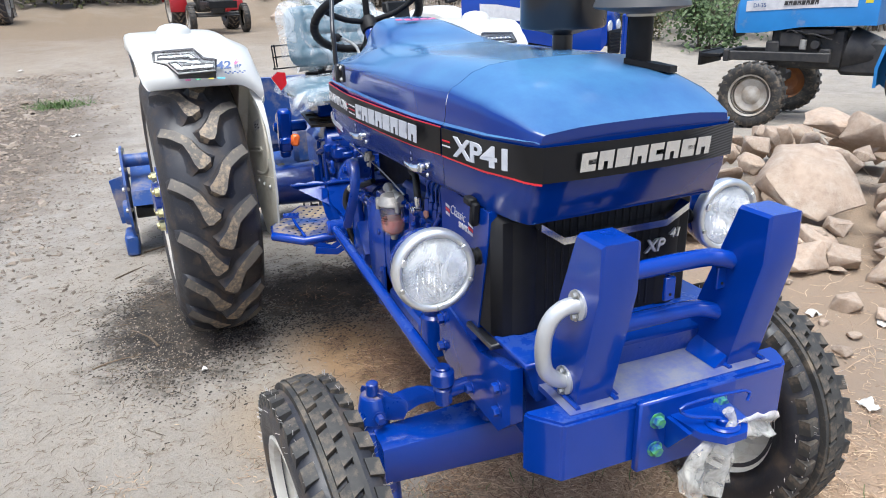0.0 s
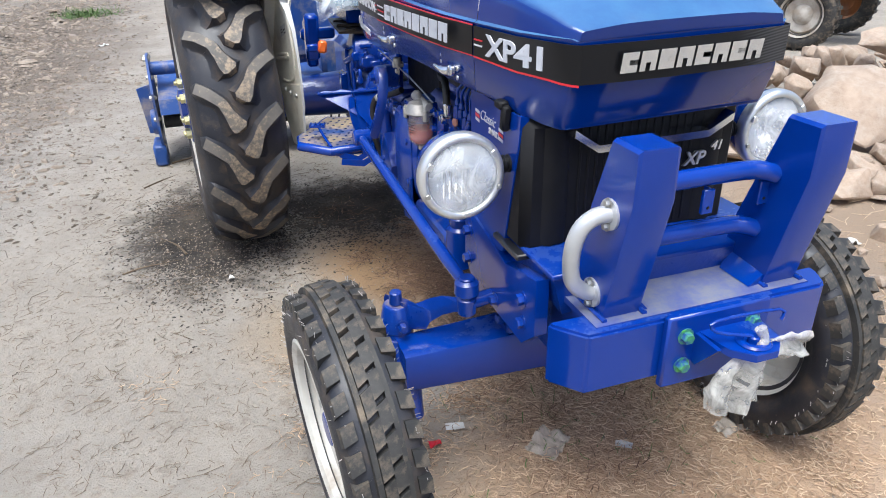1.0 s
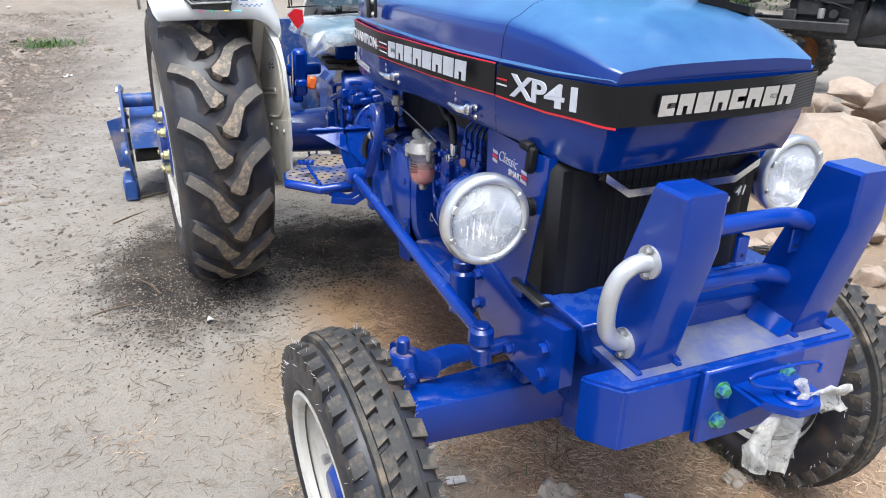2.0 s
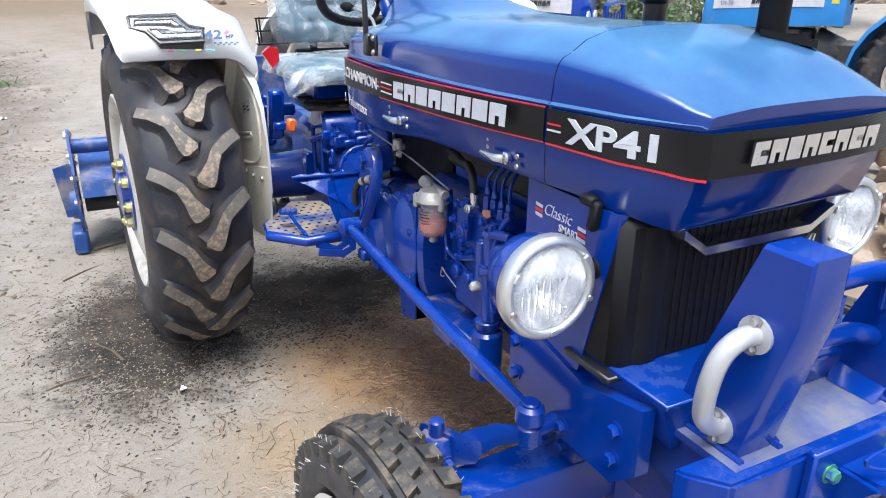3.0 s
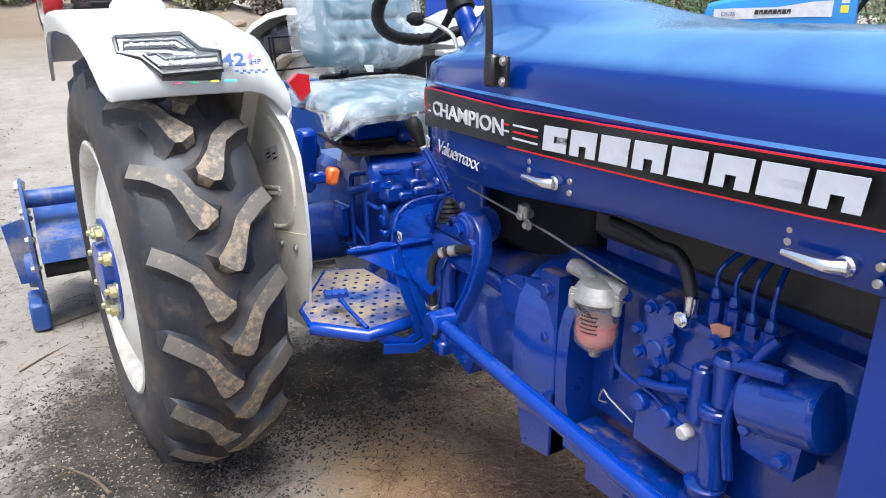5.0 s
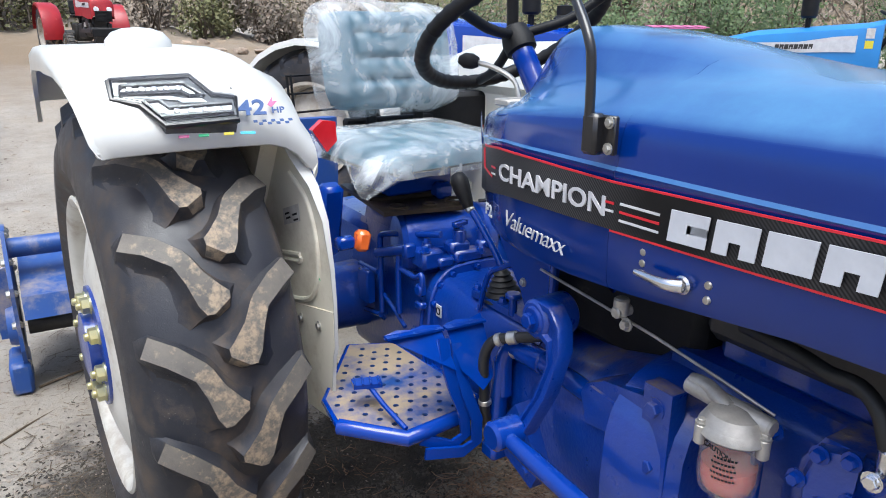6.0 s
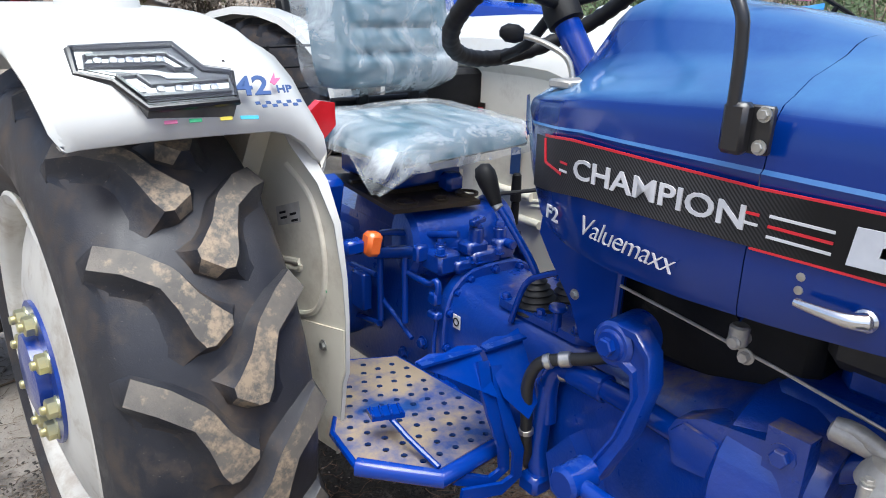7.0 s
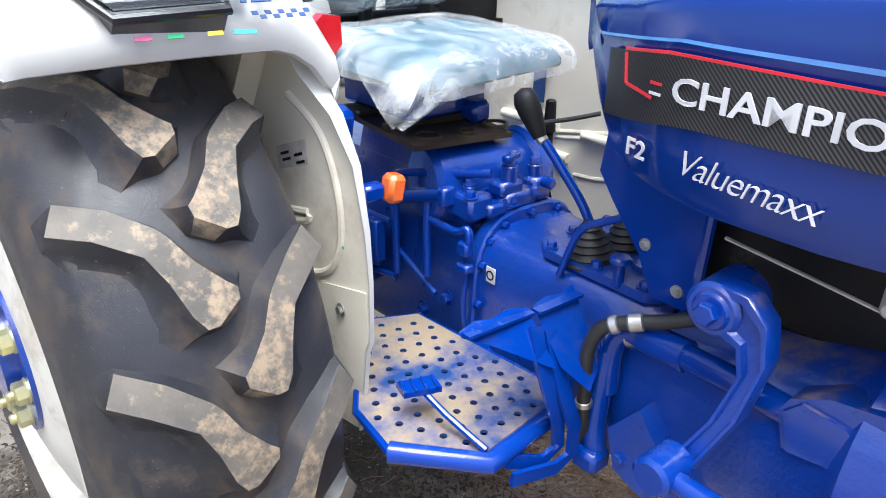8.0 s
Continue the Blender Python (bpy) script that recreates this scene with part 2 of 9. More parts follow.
M_PEBBLE = surface("ground_pebbles", (0.34, 0.28, 0.22), (0.21, 0.165, 0.13), 4, (0.8, 0.95))


def carbon():
    """Black decal film with a fine diagonal grey hatch."""
    m, n, l, p = shader("hatched_black_film")
    c = n.new("ShaderNodeTexCoord")
    mp = n.new("ShaderNodeMapping")
    mp.inputs["Rotation"].default_value = (radians(45), 0, 0)
    l.new(c.outputs["Object"], mp.inputs[0])
    w = n.new("ShaderNodeTexWave")
    w.inputs["Scale"].default_value, w.bands_direction = 75, "Y"
    l.new(mp.outputs[0], w.inputs[0])
    big = noise_node(n, l, 2.2, 1.0)
    f = mix_node(n, l, ramp_node(n, l, big.outputs[0], 0.45, 0.6).outputs[0], (0, 0, 0), w.outputs["Color"])
    l.new(mix_node(n, l, f, (0.005, 0.005, 0.006), (0.075, 0.075, 0.08)), p.inputs["Base Color"])
    p.inputs["Roughness"].default_value = 0.42
    p.inputs["Specular IOR Level"].default_value = 0.3
    return m


M_DECAL = carbon()


def film(name, opacity, tint, wrinkle, relief=0.55):
    """Thin crumpled plastic sheet: half clear, milky along its folds, shiny."""
    m, n, l, p = shader(name)
    big = noise_node(n, l, wrinkle, 6.0, 0.65)
    big.inputs["Distortion"].default_value = 1.2
    r = ramp_node(n, l, big.outputs[0], 0.38, 0.68, (opacity[0],) * 3 + (1,), (opacity[1],) * 3 + (1,))
    l.new(r.outputs[0], p.inputs["Alpha"])
    p.inputs["Base Color"].default_value = (*tint, 1)
    p.inputs["Roughness"].default_value = 0.16
    p.inputs["Specular IOR Level"].default_value = 0.7
    bump_node(n, l, p, big.outputs[0], relief, 0.012)
    return m


M_FILM = film("clear_plastic_cover", (0.09, 0.52), (0.88, 0.93, 0.95), 7)
M_SCRAP = film("dirty_plastic_scrap", (0.50, 0.85), (0.55, 0.48, 0.40), 22)
M_BAG = film("dirty_plastic_bag", (0.32, 0.85), (0.62, 0.60, 0.55), 22)


def glass(name, tint, rough=0.02):
    m, n, l, p = shader(name)
    p.inputs["Base Color"].default_value = (*tint, 1)
    p.inputs["Transmission Weight"].default_value = 1.0
    p.inputs["Roughness"].default_value = rough
    p.inputs["IOR"].default_value = 1.45
    return m


M_LENS = film("fluted_lens", (0.12, 0.40), (0.95, 0.97, 0.98), 14, 0.06)
M_COPPER = surface("copper_seal", (0.62, 0.30, 0.22), (0.50, 0.22, 0.15), 40, (0.35, 0.5), metal=0.3)
M_GLASS = glass("lamp_glass", (0.95, 0.97, 0.97))
M_BOWL = film("cloudy_filter_bowl", (0.20, 0.34), (0.62, 0.54, 0.50), 12)
M_FUEL = surface("pink_fuel", (0.80, 0.10, 0.06), (0.70, 0.08, 0.05), 10, (0.15, 0.3), coat=0.4)
M_LED = surface("led_reflector", (0.90, 0.91, 0.92), (0.80, 0.81, 0.83), 40, (0.2, 0.4), metal=0.25)


def ground_material():
    m, n, l, p = shader("trodden_dirt")
    c = n.new("ShaderNodeTexCoord")
    o = c.outputs["Object"]
    n1 = noise_node(n, l, 0.45, 8, 0.65, o)
    n2 = noise_node(n, l, 3.5, 10, 0.7, o)
    n3 = noise_node(n, l, 38, 6, 0.7, o)
    n4 = noise_node(n, l, 160, 4, 0.7, o)
    base = mix_node(n, l, ramp_node(n, l, n2.outputs[0], 0.36, 0.62).outputs[0], (0.245, 0.216, 0.184), (0.335, 0.305, 0.268))
    base = mix_node(n, l, ramp_node(n, l, n1.outputs[0], 0.40, 0.66).outputs[0], base, (0.345, 0.303, 0.252))
    n6 = noise_node(n, l, 11, 12, 0.75, o)
    base = mix_node(n, l, ramp_node(n, l, n6.outputs[0], 0.55, 0.74).outputs[0], base, (0.175, 0.142, 0.110))
    base = mix_node(n, l, ramp_node(n, l, n3.outputs[0], 0.54, 0.76).outputs[0], base, (0.235, 0.190, 0.148))

    def patch(x, y, rx, ry, turn, soft=0.55, wobble=0.9, scale=2.2):
        """A stain with a ragged outline round a place."""
        mp = n.new("ShaderNodeMapping")
        mp.vector_type = "TEXTURE"
        mp.inputs["Location"].default_value = (x, y, 0)
        mp.inputs["Rotation"].default_value = (0, 0, radians(turn))
        mp.inputs["Scale"].default_value = (rx, ry, 1000)
        l.new(o, mp.inputs[0])
        ln = n.new("ShaderNodeVectorMath")
        ln.operation = "LENGTH"
        l.new(mp.outputs[0], ln.inputs[0])
        wob = noise_node(n, l, scale, 8, 0.7, o)
        ma = n.new("ShaderNodeMath")
        ma.operation = "MULTIPLY_ADD"
        l.new(wob.outputs[0], ma.inputs[0])
        ma.inputs[1].default_value = wobble * 2
        l.new(ln.outputs["Value"], ma.inputs[2])
        mr = n.new("ShaderNodeMapRange")
        mr.inputs[1].default_value, mr.inputs[2].default_value = wobble + 1 - soft, wobble + 1 + 0.2
        mr.inputs[3].default_value, mr.inputs[4].default_value = 1.0, 0.0
        l.new(ma.outputs[0], mr.inputs[0])
        return mr.outputs[0]

    # dark litter round the rear wheel, damp orange soil beside it, brown straw under the nose
    for args, colour in (((-2.0, 22.0, 16.0, 11.0, 0, 0.7, 0.6, 0.6), (0.20, 0.150, 0.103)),
                         ((-3.05, 6.5, 1.45, 5.2, -8, 0.5, 0.75, 2.2), (0.150, 0.120, 0.096)),
                         ((-5.2, 6.2, 2.8, 3.6, 0, 0.8), (0.20, 0.165, 0.135)),
                         ((-0.26, 1.15, 0.34, 0.52, 10, 0.6, 0.5), (0.35, 0.225, 0.125)),
                         ((-0.62, 0.75, 0.30, 0.34, 0, 0.8, 0.6, 3), (0.34, 0.255, 0.17)),
                         ((0.78, 0.62, 0.92, 1.0, 0, 0.35, 0.5, 3), (0.26, 0.168, 0.110)),
                         ((0.40, -0.25, 0.95, 0.60, 0, 0.6, 0.6, 3), (0.47, 0.315, 0.203)),
                         ((2.6, 0.9, 1.9, 1.8, 0, 0.5, 0.6, 2), (0.31, 0.230, 0.165)),
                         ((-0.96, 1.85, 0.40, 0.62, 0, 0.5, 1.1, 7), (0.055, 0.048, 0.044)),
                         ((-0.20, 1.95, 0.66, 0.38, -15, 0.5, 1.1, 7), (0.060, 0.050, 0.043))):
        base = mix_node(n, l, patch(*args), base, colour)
    base = mix_node(n, l, ramp_node(n, l, n4.outputs[0], 0.60, 0.74).outputs[0], base, (0.17, 0.13, 0.10))
    l.new(base, p.inputs["Base Color"])
    p.inputs["Roughness"].default_value = 0.92
    p.inputs["Specular IOR Level"].default_value = 0.25
    h = mix_node(n, l, 0.35, mix_node(n, l, 0.55, n3.outputs[0], n6.outputs[0]), n4.outputs[0])
    bump_node(n, l, p, h, 0.9, 0.028)
    return m


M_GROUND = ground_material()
M_ROCK = surface("pale_sandstone", (0.40, 0.305, 0.230), (0.29, 0.210, 0.155), 3.5, (0.75, 0.95), bump=0.5, bscale=24, bdist=0.012, dust_sheen=(0.43, 0.36, 0.29), dust_sheen_amount=(0.46, 0.74), dust_sheen_scale=3, vary=0.22)
M_SCRUB = surface("dry_scrub", (0.31, 0.255, 0.205), (0.20, 0.165, 0.130), 0.6, (0.85, 0.95), lo=0.3, hi=0.7)
M_LEAF = surface("green_leaves", (0.075, 0.12, 0.035), (0.035, 0.065, 0.02), 0.9, (0.5, 0.7), lo=0.3, hi=0.7)
M_LEAFDRY = surface("olive_leaves", (0.15, 0.15, 0.06), (0.09, 0.085, 0.035), 0.9, (0.6, 0.8), lo=0.3, hi=0.7)
M_BARK = surface("grey_bark", (0.13, 0.10, 0.075), (0.07, 0.055, 0.042), 6, (0.85, 0.95), bump=0.6, bscale=14, bdist=0.02)
M_BANK = surface("earth_bank", (0.24, 0.185, 0.13), (0.15, 0.12, 0.085), 0.5, (0.9, 0.97), bump=0.6, bscale=3, bdist=0.15)
M_GRASS = surface("green_grass", (0.09, 0.16, 0.035), (0.06, 0.11, 0.03), 8, (0.6, 0.8))
M_WALL = surface("dark_stone_wall", (0.085, 0.075, 0.068), (0.05, 0.045, 0.042), 1.5, (0.85, 0.95), bump=0.5, bscale=5, bdist=0.05)

# ---- shape helpers ----
V = Vector


class Form:
    """Collects simple solids into one mesh."""

    def __init__(self):
        self.bm = bmesh.new()

    def add(self, verts, faces):
        vs = [self.bm.verts.new(v) for v in verts]
        for f in faces:
            if len(set(f)) > 2:
                try:
                    self.bm.faces.new([vs[i] for i in f])
                except ValueError:
                    pass
        return self

    def hull(self, pts):
        vs = [self.bm.verts.new(p) for p in pts]
        res = bmesh.ops.convex_hull(self.bm, input=vs)
        loose = list({e for e in res["geom_interior"] + res["geom_unused"] if isinstance(e, bmesh.types.BMVert)})
        if loose:
            bmesh.ops.delete(self.bm, geom=loose, context="VERTS")
        return self

    def box(self, c, s, bev=0.006, rot=(0, 0, 0), taper=1.0):
        """Box of full size s at c with chamfered edges; taper narrows its top."""
        h = [v / 2 for v in s]
        b = min(bev, *(v * 0.45 for v in h))
        e = Euler([radians(a) for a in rot]).to_matrix()
        pts = []
        for sx in (-1, 1):
            for sy in (-1, 1):
                for sz in (-1, 1):
                    k = taper if sz > 0 else 1.0
                    for d in ((0, b, b), (b, 0, b), (b, b, 0)):
                        pts.append(V(c) + e @ V((sx * (h[0] * k - d[0]), sy * (h[1] * k - d[1]), sz * (h[2] - d[2]))))
        return self.hull(pts)

    def lathe(self, prof, o, axis, seg=24, start=0.0, turn=2 * math.pi):
        """Turns a profile of (radius, height) round an axis from o."""
        q = V(axis).to_track_quat("Z", "Y").to_matrix()
        full = abs(turn - 2 * math.pi) < 1e-6
        cnt = seg if full else seg + 1
        verts, faces = [], []
        for r, h in prof:
            for k in range(cnt):
                a = start + turn * k / seg
                verts.append(V(o) + q @ V((r * math.cos(a), r * math.sin(a), h)))
        for i in range(len(prof) - 1):
            for k in range(seg):
                a, b = i * cnt + k, i * cnt + (k + 1) % cnt
                faces.append((a, b, b + cnt, a + cnt))
        return self.add(verts, faces)

    def cyl(self, a, b, r, r2=None, seg=16, bev=0.003):
        a, b = V(a), V(b)
        r2 = r if r2 is None else r2
        h = (b - a).length
        e = min(bev, h * 0.3, r * 0.4, r2 * 0.9 + 1e-5)
        return self.lathe([(0, 0), (r - e, 0), (r, e), (r2, h - e), (max(r2 - e, 0), h), (0, h)], a, b - a, seg)

    def tube(self, pts, r, seg=10, smooth=6, radii=None):
        """Sweeps a round section along a smooth line through pts."""
        pts = [V(p) for p in pts]
        if smooth > 1 and len(pts) > 2:
            fine, rad = [], []
            for i in range(len(pts) - 1):
                p0, p1, p2, p3 = pts[max(i - 1, 0)], pts[i], pts[i + 1], pts[min(i + 2, len(pts) - 1)]
                for k in range(smooth):
                    t = k / smooth
                    fine.append(0.5 * (2 * p1 + (p2 - p0) * t + (2 * p0 - 5 * p1 + 4 * p2 - p3) * t * t + (3 * p1 - p0 - 3 * p2 + p3) * t ** 3))
                    rad.append((radii[i] * (1 - t) + radii[i + 1] * t) if radii else r)
            fine.append(pts[-1])
            rad.append(radii[-1] if radii else r)
        else:
            fine, rad = pts, radii or [r] * len(pts)
        n = len(fine)
        side = None
        verts, faces = [], []
        for i, p in enumerate(fine):
            d = (fine[min(i + 1, n - 1)] - fine[max(i - 1, 0)]).normalized()
            if side is None:
                side = d.orthogonal().normalized()
            side = (side - d * side.dot(d)).normalized()
            up = d.cross(side)
            for k in range(seg):
                a = 2 * math.pi * k / seg
                verts.append(p + (side * math.cos(a) + up * math.sin(a)) * rad[i])
        for i in range(n - 1):
            for k in range(seg):
                a, b = i * seg + k, i * seg + (k + 1) % seg
                faces.append((a, b, b + seg, a + seg))
        faces.append(tuple(range(seg)))
        faces.append(tuple((n - 1) * seg + k for k in range(seg)))
        return self.add(verts, faces)

    def loft(self, rows, closed=False, caps=False):
        n = len(rows[0])
        verts = [v for row in rows for v in row]
        faces = []
        for i in range(len(rows) - 1):
            for k in range(n if closed else n - 1):
                a, b = i * n + k, i * n + (k + 1) % n
                faces.append((a, b, b + n, a + n))
        if caps:
            faces.append(tuple(range(n)))
            faces.append(tuple((len(rows) - 1) * n + k for k in range(n)))
        return self.add(verts, faces)

    def plate(self, poly, off):
        """A flat piece: an outline and the vector of its thickness."""
        n = len(poly)
        verts = [V(p) for p in poly] + [V(p) + V(off) for p in poly]
        faces = [tuple(range(n)), tuple(range(n, 2 * n))] + [(k, (k + 1) % n, n + (k + 1) % n, n + k) for k in range(n)]
        return self.add(verts, faces)

    def bolt(self, p, axis, r=0.012, h=0.01):
        axis = V(axis).normalized()
        self.lathe([(0, 0), (r * 1.45, 0), (r * 1.45, 0.002), (0, 0.002)], p, axis, 12)
        self.lathe([(0, 0), (r, 0), (r, h * 0.85), (r * 0.86, h), (0, h)], V(p) + axis * 0.001, axis, 6)
        return self

    def mesh(self, name, mat, smooth=38):
        bmesh.ops.remove_doubles(self.bm, verts=self.bm.verts, dist=1e-5)
        bmesh.ops.recalc_face_normals(self.bm, faces=self.bm.faces)
        me = bpy.data.meshes.new(name)
        self.bm.to_mesh(me)
        self.bm.free()
        me.materials.append(mat)
        if smooth:
            me.polygons.foreach_set("use_smooth", [True] * len(me.polygons))
            me.set_sharp_from_angle(angle=radians(smooth))
        return me


def part(name, form, mat, parent, label="", smooth=38, at=None):
    """Links a form as one mesh object under a thing or a part."""
    ob = new(name, form if isinstance(form, bpy.types.Mesh) else form.mesh(name, mat, smooth))
    ob.parent = parent
    if at is not None:
        ob.matrix_basis = at
    if label:
        tagged(ob, label)
    return ob


def thing(name, label, category, group="", m=None):
    ob = new(name)
    ob.empty_display_size = 0.1
    if m is not None:
        ob.matrix_basis = m
    return tagged(ob, label, category, group)


def solid(name, form, mat, label, category, group="", kind="", smooth=38, m=None):
    ob = new(name, form if isinstance(form, bpy.types.Mesh) else form.mesh(name, mat, smooth))
    if m is not None:
        ob.matrix_basis = m
    return tagged(ob, label, category, group, kind)


def words(text, size, mat, thick=0.0012, bold=0.0, shear=0.0, space=1.0, wide=1.0):
    """Lettering as a flat mesh in its own xy plane, from its lower left corner."""
    cu = bpy.data.curves.new("lettering", "FONT")
    cu.body, cu.size, cu.extrude, cu.offset, cu.shear, cu.space_character = text, size, thick, bold * size, shear, space
    cu.resolution_u = 3
    tmp = new("lettering", cu)
    dg = bpy.context.evaluated_depsgraph_get()
    me = bpy.data.meshes.new_from_object(tmp.evaluated_get(dg))
    bpy.data.objects.remove(tmp)
    me.transform(Matrix.Diagonal((wide, 1, 1, 1)))
    me.materials.clear()
    me.materials.append(mat)
    return me


def facing(o, right, up):
    """A pose whose x runs along right and y along up."""
    x = V(right).normalized()
    z = x.cross(V(up)).normalized()
    y = z.cross(x)
    m = Matrix((x, y, z)).transposed().to_4x4()
    m.translation = V(o)
    return m


def lerp_table(tab, t):
    """Values by straight lines through rows of (t, value)."""
    return float(np.interp(t, [r[0] for r in tab], [r[1] for r in tab]))

# ---- ground ----


def smooth01(t):
    t = min(max(t, 0.0), 1.0)
    return t * t * (3 - 2 * t)


def ground_z(x, y):
    z = 0.70 * smooth01((y - 5.5) / 12)
    far = math.hypot(x - 2, y - 6)
    z += 1.2 * smooth01((y - 24) / 20)
    near = max(0.0, 1 - math.hypot(x, y - 0.9) / 3.0)
    z += noise.noise(V((x * 0.5, y * 0.5, 1.3))) * (0.05 - 0.045 * min(1, near * 3))
    z += noise.noise(V((x * 2.3, y * 2.3, 4.1))) * (0.018 - 0.011 * min(1, near * 3))
    if far < 16:
        z += noise.noise(V((x * 9, y * 9, 2.2))) * 0.007 + noise.noise(V((x * 22, y * 22, 7.7))) * 0.0035
    # a heap of rubble beside the track and humps at the far side of the yard
    heap = math.exp(-(((x + 4.9) / 1.5) ** 2 + ((y - 7.0) / 2.6) ** 2))
    z += heap * (0.38 + 0.22 * noise.noise(V((x * 1.7, y * 1.7, 0.4))))
    for hx, hy, r, h in ((-4.0, 27.0, 3.2, 0.9), (1.0, 28.5, 2.6, 0.7), (-8.5, 27.5, 3.6, 1.0), (5.5, 29.0, 3.0, 0.6)):
        d = math.hypot(x - hx, (y - hy) * 1.3) / r
        if d < 2.2:
            z += h * math.exp(-d * d) * (1 + 0.5 * noise.noise(V((x * 0.9, y * 0.9, 3))))
    # soil banked up under the stones
    d = math.hypot((x - 3.1) / 1.5, (y - 1.7) / 1.3)
    z += 0.16 * math.exp(-d * d)
    return z


def spaced(lo, hi, step, out, grow=1.28):
    mid = list(np.arange(lo, hi + 1e-6, step))
    a, s = hi, step
    right = []
    while a < out:
        s = min(s * grow, 40)
        a += s
        right.append(a)
    a, s = lo, step
    left = []
    while a > -out:
        s = min(s * grow, 40)
        a -= s
        left.append(a)
    return left[::-1] + mid + right


def build_ground():
    xs, ys = spaced(-3.6, 4.6, 0.045, 420), spaced(-2.6, 6.5, 0.045, 420)
    verts = [(x, y, ground_z(x, y)) for y in ys for x in xs]
    n = len(xs)
    faces = [(j * n + i, j * n + i + 1, (j + 1) * n + i + 1, (j + 1) * n + i) for j in range(len(ys) - 1) for i in range(n - 1)]
    me = bpy.data.meshes.new("ground")
    me.from_pydata(verts, [], faces)
    me.materials.append(M_GROUND)
    me.polygons.foreach_set("use_smooth", [True] * len(me.polygons))
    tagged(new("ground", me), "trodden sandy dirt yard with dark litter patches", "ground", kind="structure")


build_ground()

# ---- the blue tractor ----
tractor = thing("tractor", "dark blue farm tractor with cream fenders parked on dirt", "tractor")
CX = 0.025     # middle of the nose
NX = 0.022    # middle of the hood's nose
RX = -0.120    # middle of the rear end


def rear_tyre_radius(u):
    """Height of the tread's base at a share u (-1 to 1) of its width."""
    return 0.606 - 0.040 * abs(u) ** 2.4


HALF = 0.159
LUG_IN, LUG_OUT = 15.5, 5.5


def tyre_mesh(name, radius, half, rim_r, bulge, mat, seg=72):
    f = Form()
    prof = [(rim_r - 0.015, -half * 0.74), (rim_r, -half * 0.80), (rim_r + 0.02, -half * 0.86), (rim_r + (radius - rim_r) * 0.35, -half - bulge), (rim_r + (radius - rim_r) * 0.62, -half - bulge * 0.8),
            (radius * 0.925, -half * 0.99), (radius * 0.955, -half * 0.9), (radius * 0.98, -half * 0.6), (radius, 0)]
    prof = prof + [(r, -h) for r, h in prof[-2::-1]]
    f.lathe(prof, (0, 0, 0), (1, 0, 0), seg)
    return f.mesh(name, mat, 50)


def lug_mesh(name, side, high=0.031, base=None, half=HALF, mat=None):
    """One bent bar of an agricultural tread, from past the middle to the shoulder; the wheel's axle runs along x."""
    base = base or rear_tyre_radius
    # share of the half width, angle round the wheel, half thickness along the tread
    spine = ((0.000, -1.9, 0.0150), (0.045, -0.9, 0.0215), (0.085, -0.20, 0.0325), (0.16, 1.2, 0.0300), (0.29, 4.8, 0.0205), (0.40, 8.2, 0.0190), (0.44, 8.9, 0.0195), (0.70, 12.2, 0.0215), (0.98, 14.8, 0.0235))
    rows = []
    for i, (u, deg, w) in enumerate(spine):
        a, b = spine[max(i - 1, 0)], spine[min(i + 1, len(spine) - 1)]
        du, da = (b[0] - a[0]) * half, radians(b[1] - a[1]) * 0.64
        ln = math.hypot(du, da)
        nx, na = -da / ln, du / ln
        r0 = base(min(abs(u), 1.0)) - 0.014
        h = (high + 0.014 - (0.004 if u > 0.8 else 0)) * (0.45 if i == 0 else 1.0)
        row = []
        for t, hh in ((-2.7, 0), (-1.95, h * 0.14), (-1.42, h * 0.46), (-1.08, h * 0.90), (-0.98, h), (0.98, h), (1.08, h * 0.90), (1.42, h * 0.46), (1.95, h * 0.14), (2.7, 0)):
            # the flanks stand steep at the shoulder
            t = t if i < len(spine) - 1 else max(-1.35, min(1.35, t))
            x = min(u * half + t * w * nx, half * 1.02)
            ang = radians(deg) + t * w * na / 0.64
            r = r0 + hh
            row.append((side * x, -r * math.cos(ang), r * math.sin(ang)))
        rows.append(row)
    # the end drops down the shoulder
    rows.append([(side * (half + 0.004), -(math.hypot(p[1], p[2]) - 0.05) * math.cos(math.atan2(p[2], -p[1])), (math.hypot(p[1], p[2]) - 0.05) * math.sin(math.atan2(p[2], -p[1]))) for p in rows[-1]])
    f = Form()
    f.loft(rows, closed=True, caps=True)
    me = f.mesh(name, mat or M_LUG, 50)
    # only the running face is worn and muddy
    me.materials.append(M_RUBBER)
    for k, face in enumerate(me.polygons):
        face.material_index = 0 if k % 10 == 4 and k < 10 * (len(rows) - 2) else 1
    return me


